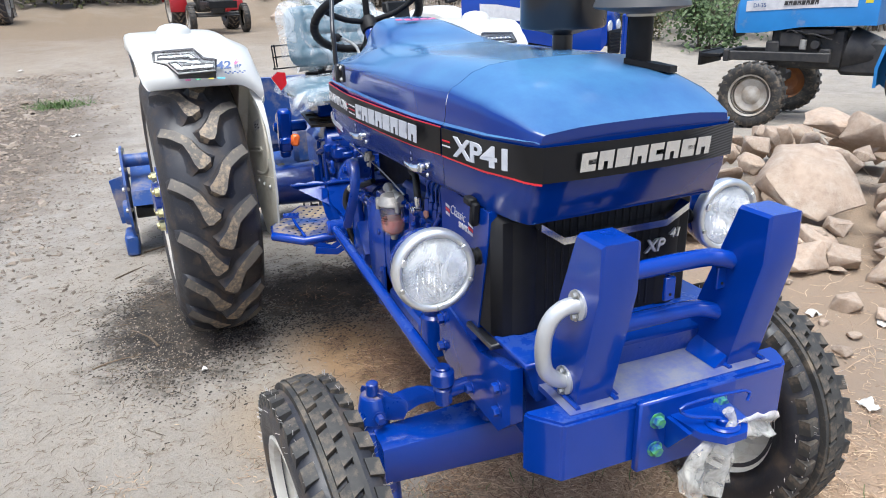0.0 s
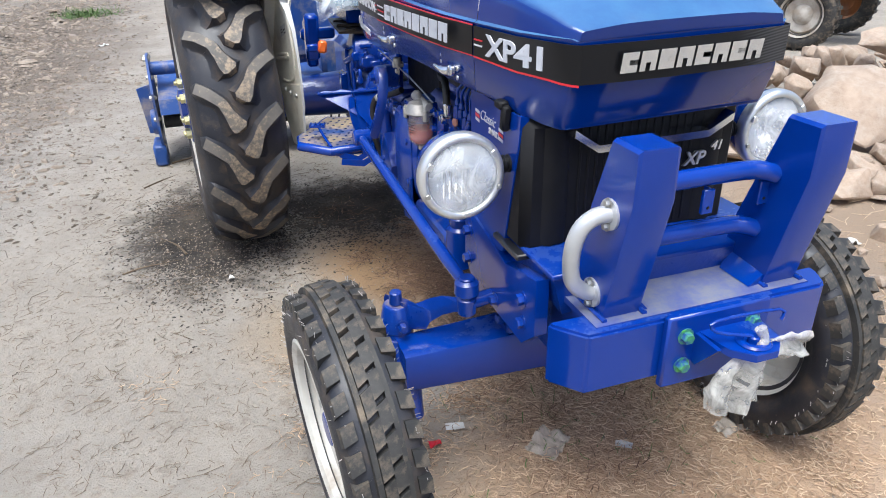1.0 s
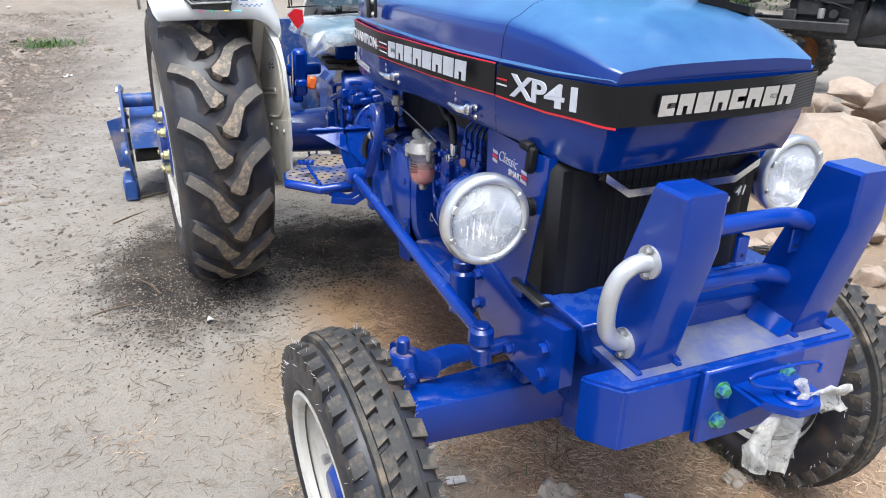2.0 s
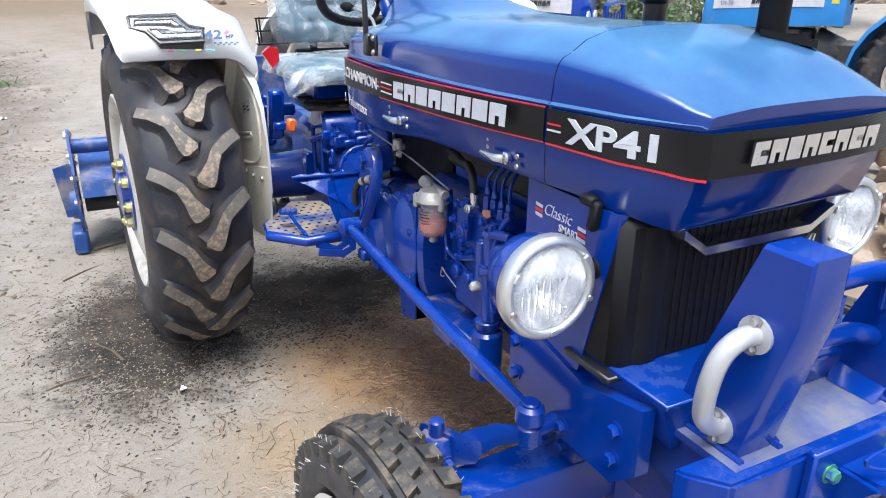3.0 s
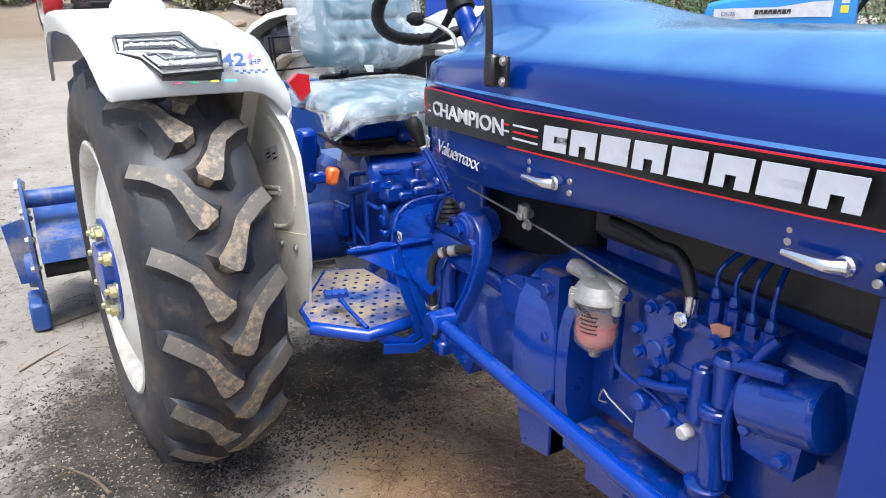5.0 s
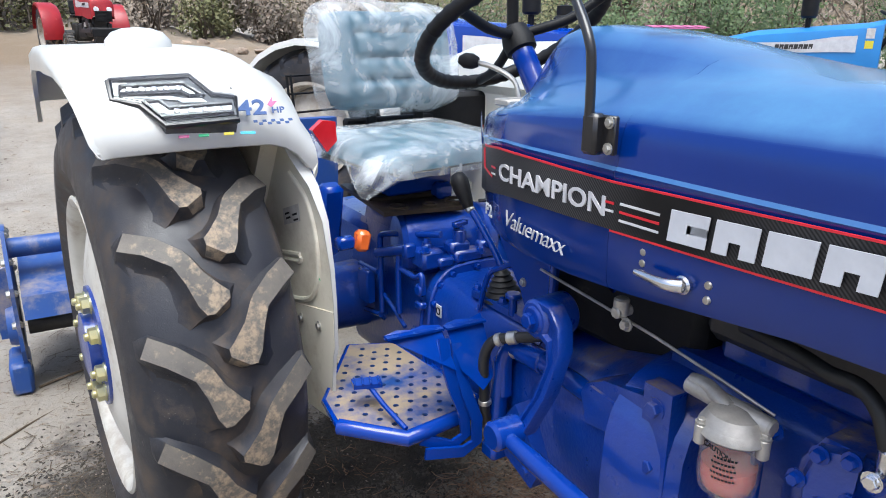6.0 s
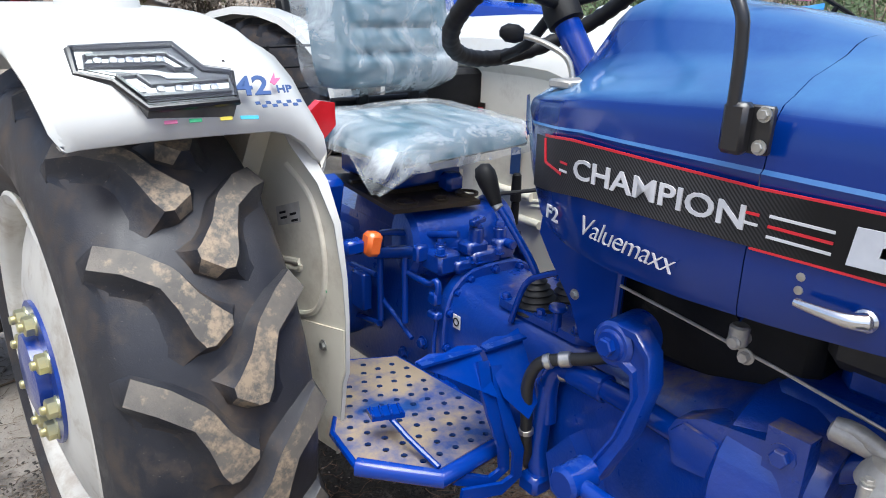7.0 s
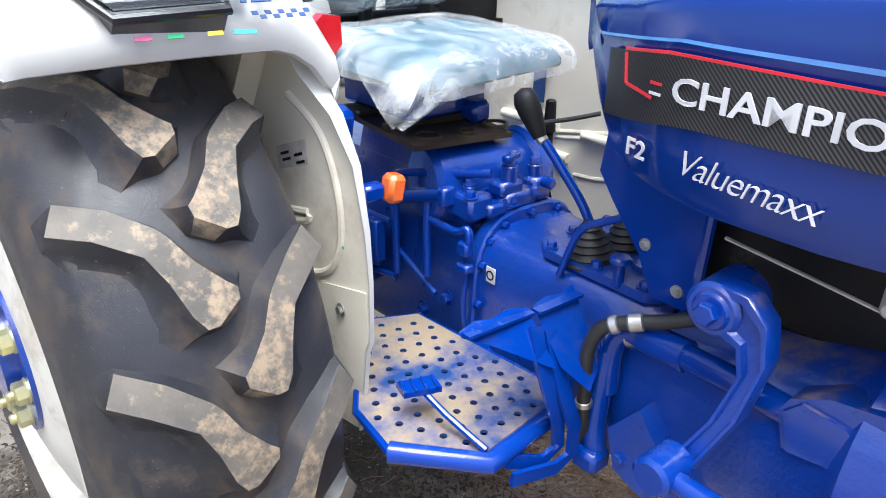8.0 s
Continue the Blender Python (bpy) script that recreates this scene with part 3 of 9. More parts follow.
def rear_wheel(parent, m, side, detail=True):
    """side -1: its outer face looks towards -x."""
    s = side
    f = Form()
    prof = [(0.372, 0.155), (0.380, 0.161), (0.384, 0.169), (0.376, 0.173), (0.360, 0.167), (0.350, 0.155), (0.345, 0.12), (0.335, 0.08), (0.333, 0.0), (0.335, -0.08), (0.350, -0.14), (0.378, -0.165)]
    f.lathe([(r, h * s) for r, h in prof], (0, 0, 0), (1, 0, 0), 64)
    f.lathe([(0.336, 0.115 * s), (0.322, 0.130 * s), (0.290, 0.143 * s), (0.235, 0.158 * s), (0.19, 0.168 * s), (0.10, 0.168 * s), (0.095, 0.15 * s)], (0, 0, 0), (1, 0, 0), 64)
    wheel = part("rear_wheel", f, M_RIM, parent, "cream painted steel rear wheel with muddy tyre", at=m)
    part("tyre", tyre_mesh("tyre", 0.606, HALF, 0.365, 0.024, M_RUBBER), M_RUBBER, wheel, "black rubber tyre with dried mud")
    if detail:
        left, right = lug_mesh("lug", 1), lug_mesh("lug", -1)
        for k in range(18):
            part("lug", left, M_LUG, wheel, at=pose(0, 0, 0, -(k * 20.0 + LUG_IN)))
            part("lug", right, M_LUG, wheel, at=pose(0, 0, 0, -(k * 20.0 + LUG_OUT)))
        f = Form()
        f.lathe([(0.094, 0.14 * s), (0.088, 0.20 * s), (0.06, 0.206 * s), (0.0, 0.206 * s)], (0, 0, 0), (1, 0, 0), 32)
        f.lathe([(0.155, 0.166 * s), (0.155, 0.176 * s), (0.09, 0.176 * s)], (0, 0, 0), (1, 0, 0), 32)
        part("hub", f, M_BLUE_CAST, wheel, "blue painted hub")
        f = Form()
        ax = (s, 0, 0)
        f.cyl((0.174 * s, 0, 0), (0.180 * s, 0, 0), 0.024, seg=16)
        f.lathe([(0, 0.0), (0.021, 0.0), (0.021, 0.018), (0.016, 0.021), (0, 0.021)], (0.178 * s, 0, 0), ax, 6)
        f.cyl((0.192 * s, 0, 0), (0.209 * s, 0, 0), 0.010, seg=10)
        nut = f.mesh("wheel_nut", M_BRASS)
        for k in range(8):
            a = 2 * math.pi * k / 8 + 0.2
            part("wheel_nut", nut, M_BRASS, wheel, at=pose(0, 0.122 * math.cos(a), 0.122 * math.sin(a)))
    return wheel


HUB_Y, HUB_Z = 1.835, 0.628
rear_wheel(tractor, pose(-0.791, HUB_Y, HUB_Z, 0, 0, 3.4), -1)
rear_wheel(tractor, pose(2 * RX + 0.745, HUB_Y, HUB_Z, 0, 0, 3.4), 1)


def front_wheel(parent, m, side):
    s = side
    rad, half = 0.327, 0.076
    f = Form()
    prof = [(0.212, 0.070), (0.222, 0.075), (0.226, 0.080), (0.218, 0.083), (0.205, 0.074), (0.198, 0.05), (0.190, 0.0), (0.198, -0.05), (0.215, -0.075)]
    f.lathe([(r, h * s) for r, h in prof], (0, 0, 0), (1, 0, 0), 48)
    f.lathe([(0.193, 0.03 * s), (0.165, 0.045 * s), (0.12, 0.030 * s), (0.075, 0.035 * s), (0.07, 0.01 * s)], (0, 0, 0), (1, 0, 0), 48)
    wheel = part("front_wheel", f, M_RIM, parent, "cream painted front wheel with ribbed tyre", at=m)
    part("tyre", tyre_mesh("tyre", rad, half, 0.208, 0.010, M_RUBBER, 60), M_RUBBER, wheel, "black rubber steering tyre")
    f = Form()
    f.lathe([(0.055, 0.0), (0.052, 0.045 * s), (0.038, 0.062 * s), (0, 0.065 * s)], (0, 0, 0), (1, 0, 0), 24)
    part("hub", f, M_BLUE_CAST, wheel, "blue painted hub")
    f = Form()
    f.cyl((0.035 * s, 0, 0), (0.052 * s, 0, 0), 0.012, seg=6)
    nut = f.mesh("wheel_nut", M_STEEL)
    for k in range(6):
        a = 2 * math.pi * k / 6
        part("wheel_nut", nut, M_STEEL, wheel, at=pose(0, 0.098 * math.cos(a), 0.098 * math.sin(a)))
    # two running ribs and rows of blocks
    f = Form()
    for u in (-0.030, 0.030):
        f.lathe([(rad - 0.010, u - 0.0075), (rad + 0.011, u - 0.0055), (rad + 0.011, u + 0.0055), (rad - 0.010, u + 0.0075)], (0, 0, 0), (1, 0, 0), 60)
    part("tread_rib", f, M_TREAD, wheel, "dark circumferential tread ribs")

    def block(u, w, ln, skew, drop):
        f = Form()
        r0, r1 = rad - 0.028 - drop, rad + 0.015 - drop
        pts = []
        for r, k in ((r0, 1.12), (r1, 1.0)):
            for su in (-1, 1):
                for sl in (-1, 1):
                    a = (sl * ln * k / 2 + su * skew) / r
                    pts.append((u + su * w * k / 2, r * math.sin(a), r * math.cos(a)))
        f.hull(pts)
        return f.mesh("tread_block", M_TREAD, 0)

    cnt = 34
    for u, w, ln, skew, drop, shift in ((-0.063, 0.029, 0.036, 0.004, 0.015, 0.0), (0.063, 0.029, 0.036, -0.004, 0.015, 0.5), (-0.011, 0.024, 0.050, 0.006, 0.0, 0.25), (0.013, 0.024, 0.050, 0.006, 0.0, 0.75)):
        me = block(u, w, ln, skew, drop)
        for k in range(cnt):
            part("tread_block", me, M_TREAD, wheel, at=pose(0, 0, 0, 360 * (k + shift) / cnt))
    # moulding whiskers of a new tyre
    f = Form()
    r = random.Random(77)
    for k in range(230):
        a = r.uniform(0, 2 * math.pi)
        u, rr = r.choice(((-0.074, rad - 0.008), (-0.066, rad), (0.066, rad), (0.074, rad - 0.008), (-0.083, rad - 0.04), (0.083, rad - 0.04)))
        o = V((u, rr * math.sin(a), rr * math.cos(a)))
        d = V((math.copysign(0.9, u) if abs(u) > 0.07 else r.uniform(-0.4, 0.4), math.sin(a) + r.uniform(-0.4, 0.4), math.cos(a) + r.uniform(-0.4, 0.4))).normalized()
        f.cyl(o, o + d * r.uniform(0.007, 0.014), 0.0008, seg=3, bev=0)
    tagged(part("tread_fuzz", f, M_WHISKER, wheel, "", 0), "fine pale rubber moulding whiskers", kind="stuff")
    return wheel


front_wheel(tractor, pose(-0.668, -0.185, 0.340, 0, -2.5, 5), -1)
front_wheel(tractor, pose(0.565, -0.150, 0.335, 0, 2.0, 3), 1)

# hood: sections from the side's lower edge to the ridge, by distance from the front axle
Z_LOW = ((-0.36, 1.036), (-0.30, 1.040), (-0.24, 1.050), (-0.12, 1.060), (0.1, 1.062), (0.3, 1.061), (0.42, 1.057), (0.52, 1.046), (0.64, 1.033), (0.78, 1.024), (0.9, 1.024), (0.98, 1.032), (1.04, 1.041), (1.09, 1.056), (1.14, 1.11), (1.18, 1.17))
Z_CREASE = ((-0.36, 1.213), (-0.06, 1.208), (0.3, 1.203), (0.7, 1.206), (0.98, 1.210), (1.10, 1.199), (1.15, 1.195))
SIDE_X = ((-0.36, 0.234), (-0.345, 0.243), (-0.325, 0.255), (-0.29, 0.268), (-0.22, 0.290), (-0.06, 0.305), (0.1, 0.315), (0.5, 0.322), (0.7, 0.322), (0.9, 0.319), (0.96, 0.315), (1.0, 0.307), (1.05, 0.290), (1.10, 0.263), (1.12, 0.254), (1.15, 0.238), (1.18, 0.218))
MIDDLE = ((-0.4, NX), (0.0, -0.003), (1.1, -0.008))
TOP = ((-0.36, 1.230), (-0.325, 1.243), (-0.27, 1.278), (-0.20, 1.312), (-0.06, 1.342), (0.2, 1.340), (0.55, 1.337), (0.75, 1.332), (0.95, 1.304), (1.18, 1.262))
RIDGE = ((-0.40, 1.19), (0.50, 1.337), (0.6, 1.344), (0.7, 1.362), (0.8, 1.384), (0.92, 1.402), (1.02, 1.410), (1.07, 1.404), (1.105, 1.375), (1.14, 1.325), (1.18, 1.272))


def hood_half(y):
    """Upright flank, rounded shoulder, nearly flat top and a hump with hollow flanks towards the dash."""
    z0, zc, x = lerp_table(Z_LOW, y), lerp_table(Z_CREASE, y), lerp_table(SIDE_X, y)
    zf = lerp_table(TOP, y)
    h = max(0.0, lerp_table(RIDGE, y) - zf)
    top = zf - zc
    zs = zc + top * 0.60
    r = min(1.0, top / 0.13)
    return [(x - 0.014, z0 + 0.004), (x - 0.004, z0), (x, z0 + 0.012), (x + 0.003, z0 + 0.07), (x, zc - 0.006), (x + 0.002, zc + 0.001), (x - 0.004, zc + 0.006 * r),
            (x - 0.006 - 0.003 * r, zs - 0.030 * r), (x - 0.006 - 0.008 * r, zs - 0.012 * r), (x - 0.007 - 0.017 * r, zs + 0.001 * r), (x - 0.009 - 0.034 * r, zs + 0.010 * r), (x * 0.76, zc + top * 0.83),
            (x * 0.62, zc + top * 0.93 + h * 0.05), (x * 0.53, zc + top * 0.955 + h * 0.28), (x * 0.46, zc + top * 0.97 + h * 0.66), (x * 0.39, zc + top * 0.98 + h * 0.88), (x * 0.28, zc + top * 0.99 + h * 0.975), (0, zf + h)]


def nose_skew(y):
    """The front face is turned a little, its near corner being the foremost."""
    return 0.05 * min(1.0, max(0.0, (-0.06 - y) / 0.26))


def hood_rows(ys):
    rows = []
    for y in ys:
        h = hood_half(y)
        c = lerp_table(MIDDLE, y)
        k = nose_skew(y)
        rows.append([(c - x, y - k * x, z) for x, z in h] + [(c + x, y + k * x, z) for x, z in h[-2::-1]])
    return rows


hood_ys = [-0.0572, 0.1, 0.25, 0.4, 0.5, 0.56, 0.62, 0.66, 0.694]
f = Form()
f.loft(hood_rows(hood_ys))
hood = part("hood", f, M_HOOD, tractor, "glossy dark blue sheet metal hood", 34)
# rear cowl behind a narrow seam, closed towards the dash
f = Form()
rows = [[(x * 0.9945, y, z - 0.001) for x, y, z in row] for row in hood_rows([0.6965, 0.74, 0.78, 0.82, 0.86, 0.90, 0.94, 0.98, 1.0, 1.02, 1.04, 1.06, 1.075, 1.09, 1.105, 1.12, 1.14, 1.16, 1.18])]
inner = [(x * 0.96, 0.6965, z - 0.012) for x, y, z in rows[0]]
last = rows[-1]
back = [(x * 0.985, 1.190, z - 0.004) for x, y, z in last]
f.loft([inner] + rows + [back])
f.add(back, [tuple(range(len(back)))])
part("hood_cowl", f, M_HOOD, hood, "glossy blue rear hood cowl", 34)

nose_ys = [-0.0595, -0.12, -0.18, -0.22, -0.25, -0.275, -0.298, -0.318, -0.334]
f = Form()
rows = hood_rows(nose_ys)
tip = [(NX + (x - NX) * 0.97, y - 0.008 - 0.014 * (1 - ((x - NX) / 0.23) ** 2) if z < 1.235 else y - 0.008, z - (0.004 if z > 1.2 else 0)) for x, y, z in rows[-1]]
rows.append(tip)
# the lower front panel leans back below the band
rows = [[V((x, y + 0.030 * min(1.0, max(0.0, (-0.24 - y) / 0.08)) * max(0.0, (1.128 - z) / 0.09), z)) for x, y, z in row] for row in rows]
tip = rows[-1]
f.loft(rows)
k = len(tip)
mid_low = [tip[i] for i in range(k)]
f.add(mid_low, [(0, 1, k - 2, k - 1), (1, 2, k - 3, k - 2), (2, 3, k - 4, k - 3), (3, 4, k - 5, k - 4), (4, 5, k - 6, k - 5), (5, 6, k - 7, k - 6), tuple(range(6, k - 6))])
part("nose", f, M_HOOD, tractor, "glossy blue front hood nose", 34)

# ledge under the front of the nose
f = Form()
f.hull([(NX - 0.195, -0.290, 1.050), (NX + 0.195, -0.290, 1.050), (NX - 0.195, -0.290, 1.042), (NX + 0.195, -0.290, 1.042), (NX - 0.275, -0.10, 1.062), (NX + 0.275, -0.10, 1.062), (NX - 0.275, -0.10, 1.074), (NX + 0.275, -0.10, 1.074)])
part("hood_underside", f, M_HOOD, tractor)

# decal band round the hood
D_TOP = ((-0.37, 1.204), (-0.30, 1.205), (-0.05, 1.203), (0.3, 1.196), (0.7, 1.190), (0.98, 1.197), (1.10, 1.185))
D_LOW = ((-0.37, 1.132), (-0.30, 1.138), (-0.05, 1.142), (0.3, 1.130), (0.7, 1.122), (0.96, 1.119), (1.10, 1.099))


def side_line(ys, sgn, out):
    return [(lerp_table(MIDDLE, y) + sgn * (lerp_table(SIDE_X, y) + out), y + sgn * nose_skew(y) * lerp_table(SIDE_X, y)) for y in ys]


band_near = side_line([1.108, 1.09, 1.07, 1.05, 1.02, 0.99, 0.95, 0.8, 0.69, 0.5, 0.3, 0.1, -0.055], -1, 0.0045)
band_nose = side_line([-0.062, -0.15, -0.22, -0.26, -0.295, -0.322], -1, 0.0045)
front = [(NX - 0.2535, -0.3375), (NX - 0.2425, -0.3475), (NX - 0.15, -0.3545), (NX - 0.05, -0.3595), (NX + 0.05, -0.3595), (NX + 0.15, -0.3545), (NX + 0.2425, -0.3475), (NX + 0.2535, -0.3375)]
front = [(x, y - 0.0015 + 0.05 * (x - NX)) for x, y in front]
band_far = side_line([-0.322, -0.27, -0.2, -0.06, 0.3, 0.9, 1.03], 1, 0.0045)


def strip(line, top, low, thick=0.002, z0=0.0, z1=1.0):
    """A band along a line in plan, between two heights."""
    f = Form()
    rows = []
    for i, (x, y) in enumerate(line):
        a, b = line[max(i - 1, 0)], line[min(i + 1, len(line) - 1)]
        d = V((b[0] - a[0], b[1] - a[1], 0)).normalized()
        nrm = V((d.y, -d.x, 0))
        if nrm.dot(V((x - CX, y - 0.3, 0))) < 0:
            nrm = -nrm
        zt, zl = lerp_table(top, y), lerp_table(low, y)
        a0, a1 = zl + (zt - zl) * z0, zl + (zt - zl) * z1
        p, q = V((x, y, 0)), V((x, y, 0)) + nrm * thick
        rows.append([(p.x, p.y, a0), (q.x, q.y, a0), (q.x, q.y, a1), (p.x, p.y, a1)])
    f.loft(rows, closed=True, caps=True)
    return f


part("decal", strip(band_near, D_TOP, D_LOW), M_DECAL, hood, "black hatched decal strip with red borders")
part("decal", strip(band_nose + front + band_far[:3], D_TOP, D_LOW), M_DECAL, hood, "black hatched decal strip with red borders")
for z0, z1 in ((-0.045, 0.0), (1.0, 1.045)):
    part("decal_border", strip(band_near[2 if z0 > 0.5 else 8:], D_TOP, D_LOW, 0.0022, z0, z1), M_RED, hood, "thin red decal border")
part("decal_border", strip(band_nose + front[:2], D_TOP, D_LOW, 0.0022, -0.06, 0.0), M_RED, hood, "thin red decal border")


def side_pose(y, z, slope=0.0, out=0.0072):
    """Pose for lettering on the hood's near side: x runs towards the front, y up."""
    d = 0.02
    x0, x1 = side_line([y], -1, out)[0][0], side_line([y - d], -1, out)[0][0]
    return facing((x0, y, z), (x1 - x0, -d, slope * d), (0, 0, 1))


def wrap_side(me, y, z, slope=0.0, out=0.0066):
    """Bends flat lettering round the hood's near side, from y towards the front."""
    for v in me.vertices:
        yy = y - v.co.x
        px_, py_ = side_line([yy], -1, out + v.co.z)[0]
        v.co = V((px_, py_, z + v.co.y + slope * v.co.x))
    me.polygons.foreach_set("use_smooth", [False] * len(me.polygons))
    me.update()
    return me


for text, size, mat, bold, shear, space, wide, y, z, slope, what in (
        ("XP41", 0.060, M_GREYPRINT, 0.024, 0.0, 0.95, 1.42, -0.116, 1.151, 0.0, "silver model lettering"),
        ("CHAMPION", 0.041, M_WHITE, 0.014, 0.0, 1.0, 1.30, 0.977, 1.146, -0.02, "white lettering"),
        ("F2", 0.031, M_WHITE, 0.012, 0.0, 1.0, 1.3, 1.042, 1.066, 0.0, "white lettering"),
        ("Valuemaxx", 0.043, M_WHITE, -0.014, 0.32, 0.90, 0.98, 0.955, 1.067, -0.07, "white script lettering")):
    me = words(text, size, mat, bold=bold, shear=shear, space=space, wide=wide)
    part("lettering", wrap_side(me, y, z, slope, 0.0086 if text == "XP41" else 0.0082), mat, hood, what)


def brand_blocks(parent, m, width, height, count, mat, depth=0.0016, lean=0.12):
    """A row of plain slanted notched blocks standing in for a maker's mark."""
    pitch = width / count
    w, h = pitch * 0.86, height
    kinds = ([(0, 0), (w, 0), (w, h * 0.36), (w * 0.48, h * 0.36), (w * 0.48, h * 0.62), (w, h * 0.62), (w, h), (0, h)],
             [(0, 0), (w * 0.36, 0), (w * 0.36, h * 0.42), (w * 0.64, h * 0.42), (w * 0.64, 0), (w, 0), (w, h), (0, h)])
    meshes = []
    for shape in kinds:
        f = Form()
        f.plate([(x + lean * y, y, 0) for x, y in shape], (0, 0, depth))
        bmesh.ops.triangulate(f.bm, faces=[q for q in f.bm.faces if len(q.verts) > 4])
        meshes.append(f.mesh("maker_block", mat, 0))
    for k in range(count):
        part("maker_block", meshes[k % 2], mat, parent, at=m @ pose(k * pitch, 0, 0))


brand_blocks(hood, side_pose(0.583, 1.134, 0.035, 0.0088), 0.552, 0.042, 8, M_GREYPRINT)
brand_blocks(hood, facing((NX - 0.168, -0.3720, 1.150), (1, 0.05, 0), (0, 0, 1)), 0.336, 0.037, 8, M_CHROME, depth=0.004)
# speed lines beside the lettering
for y, zs, ln in ((0.672, (1.138, 1.150, 1.162), 0.072), (0.704, (1.148, 1.160), 0.020), (-0.066, (1.164, 1.175), 0.034), (-0.297, (1.160, 1.172), 0.014), (1.012, (1.147, 1.159), 0.020)):
    for k, z in enumerate(zs):
        f = Form()
        f.plate([(0, 0, 0), (ln, 0, 0), (ln, 0.0034, 0), (0, 0.0034, 0)], (0, 0, 0.001))
        part("speed_line", f, M_RED if k % 2 else M_WHITE, hood, at=side_pose(y, z))
# red angle at the nose end and at the rear end of the band
for pts in (((-0.300, 1.172), (-0.312, 1.170), (-0.326, 1.140)), ((1.066, 1.186), (1.058, 1.150), (1.006, 1.143))):
    f = Form()
    for (y0, z0), (y1, z1) in zip(pts, pts[1:]):
        xa, xb = side_line([y0], -1, 0.0078)[0][0], side_line([y1], -1, 0.0078)[0][0]
        a, b = V((xa, y0, z0)), V((xb, y1, z1))
        n2 = (b - a).normalized().cross(V((-1, 0, 0))) * 0.0022
        f.plate([a - n2, b - n2, b + n2, a + n2], (-0.001, 0, 0))
    part("decal_border", f, M_RED, hood, "thin red decal border", 0)
# faded badge on the hump
f = Form()
for k in range(5):
    f.plate([(k * 0.030, 0, 0), (k * 0.030 + 0.024, 0, 0), (k * 0.030 + 0.026, 0.02, 0), (k * 0.030 + 0.002, 0.02, 0)], (0, 0, 0.001))
f.plate([(0.03, -0.012, 0), (0.12, -0.012, 0), (0.12, -0.008, 0), (0.03, -0.008, 0)], (0, 0, 0.001))
part("badge", f, M_PINK, hood, "faded pink badge", 0, at=facing((-0.10, 0.86, 1.402), (1, -0.0, 0), (0, 0.93, 0.16)))

# door handles with their rivets
for y, z in ((0.575, 1.080), (0.075, 1.088)):
    x = side_line([y], -1, 0.0)[0][0]
    f = Form()
    f.cyl((x + 0.004, y - 0.022, z), (x - 0.010, y - 0.022, z), 0.013)
    f.tube([(x - 0.010, y - 0.024, z), (x - 0.022, y - 0.005, z), (x - 0.022, y + 0.045, z + 0.001)], 0.007, radii=[0.011, 0.0085, 0.005])
    part("hood_latch", f, M_CHROME, hood, "chrome hood latch handle")
    for dy, dz in ((-0.058, 0.010), (-0.058, -0.010), (0.052, 0.024), (0.052, 0.008)):
        f = Form()
        f.lathe([(0.006, 0), (0.005, 0.003), (0, 0.004)], (x - 0.001, y + dy, z + dz), (-1, 0, 0), 10)
        part("rivet", f, M_STEEL, hood)

# bracket with the bent black rod by the dash
x = -0.345
f = Form()
f.box((x - 0.004, 0.722, 1.257), (0.022, 0.030, 0.058), 0.006)
f.box((x + 0.005, 0.712, 1.257), (0.010, 0.056, 0.054), 0.003)
bracket = part("rod_bracket", f, M_BLACK_GLOSS, tractor, "black steel bracket")
f = Form()
f.tube([(x - 0.008, 0.727, 1.262), (x - 0.008, 0.730, 1.35), (x - 0.006, 0.745, 1.395), (x + 0.02, 0.83, 1.49), (x + 0.035, 0.86, 1.60)], 0.0075, 10, 5)
part("rod", f, M_BLACK_GLOSS, bracket, "bent black mirror rod")
for z in (1.275, 1.239):
    f = Form()
    f.bolt((x - 0.001, 0.693, z), (-1, 0, 0), 0.006, 0.005)
    part("screw", f, M_STEEL, bracket)

# grille: black housing with upright ribs
GY, GX = -0.262, -0.012
f = Form()
f.box((GX, -0.200, 0.895), (0.530, 0.125, 0.305), 0.02)
grille = part("grille", f, M_BLACK, tractor, "black radiator grille housing")
f = Form()
f.box((GX, -0.205, 0.745), (0.560, 0.135, 0.014), 0.005)
part("grille_lip", f, M_BLACK_GLOSS, grille, "black lower lip of the grille")
f = Form()
f.box((0, 0, 0), (0.006, 0.010, 0.25), 0.002)
rib = f.mesh("grille_rib", M_BLACK)
for k in range(15):
    part("grille_rib", rib, M_BLACK, grille, at=pose(GX - 0.137 + k * 0.0196, GY + 0.0020, 0.895))
f = Form()
for s in (-1, 1):
    # folded corner panels either side of the ribs
    f.hull([(GX + s * a, GY - b, 0.895 + c * 0.132) for a, b in ((0.162, 0.0), (0.170, 0.007), (0.205, 0.009), (0.222, 0.0)) for c in (-1, 1)])
    part("corner_fold", f, M_BLACK, grille)
    f = Form()
pts = [(-0.175, 1.020), (-0.118, 0.982), (0.150, 0.984), (0.209, 1.016)]
for (x0, z0), (x1, z1) in zip(pts, pts[1:]):
    f.hull([(GX + xx, yy, zz + dz) for xx, zz in ((x0, z0), (x1, z1)) for yy, dz in ((GY - 0.012, 0.010), (GY - 0.042, 0.008), (GY - 0.012, -0.010), (GY - 0.042, -0.008))])
part("chrome_trim", f, M_CHROME, grille, "brushed chrome trim bar")
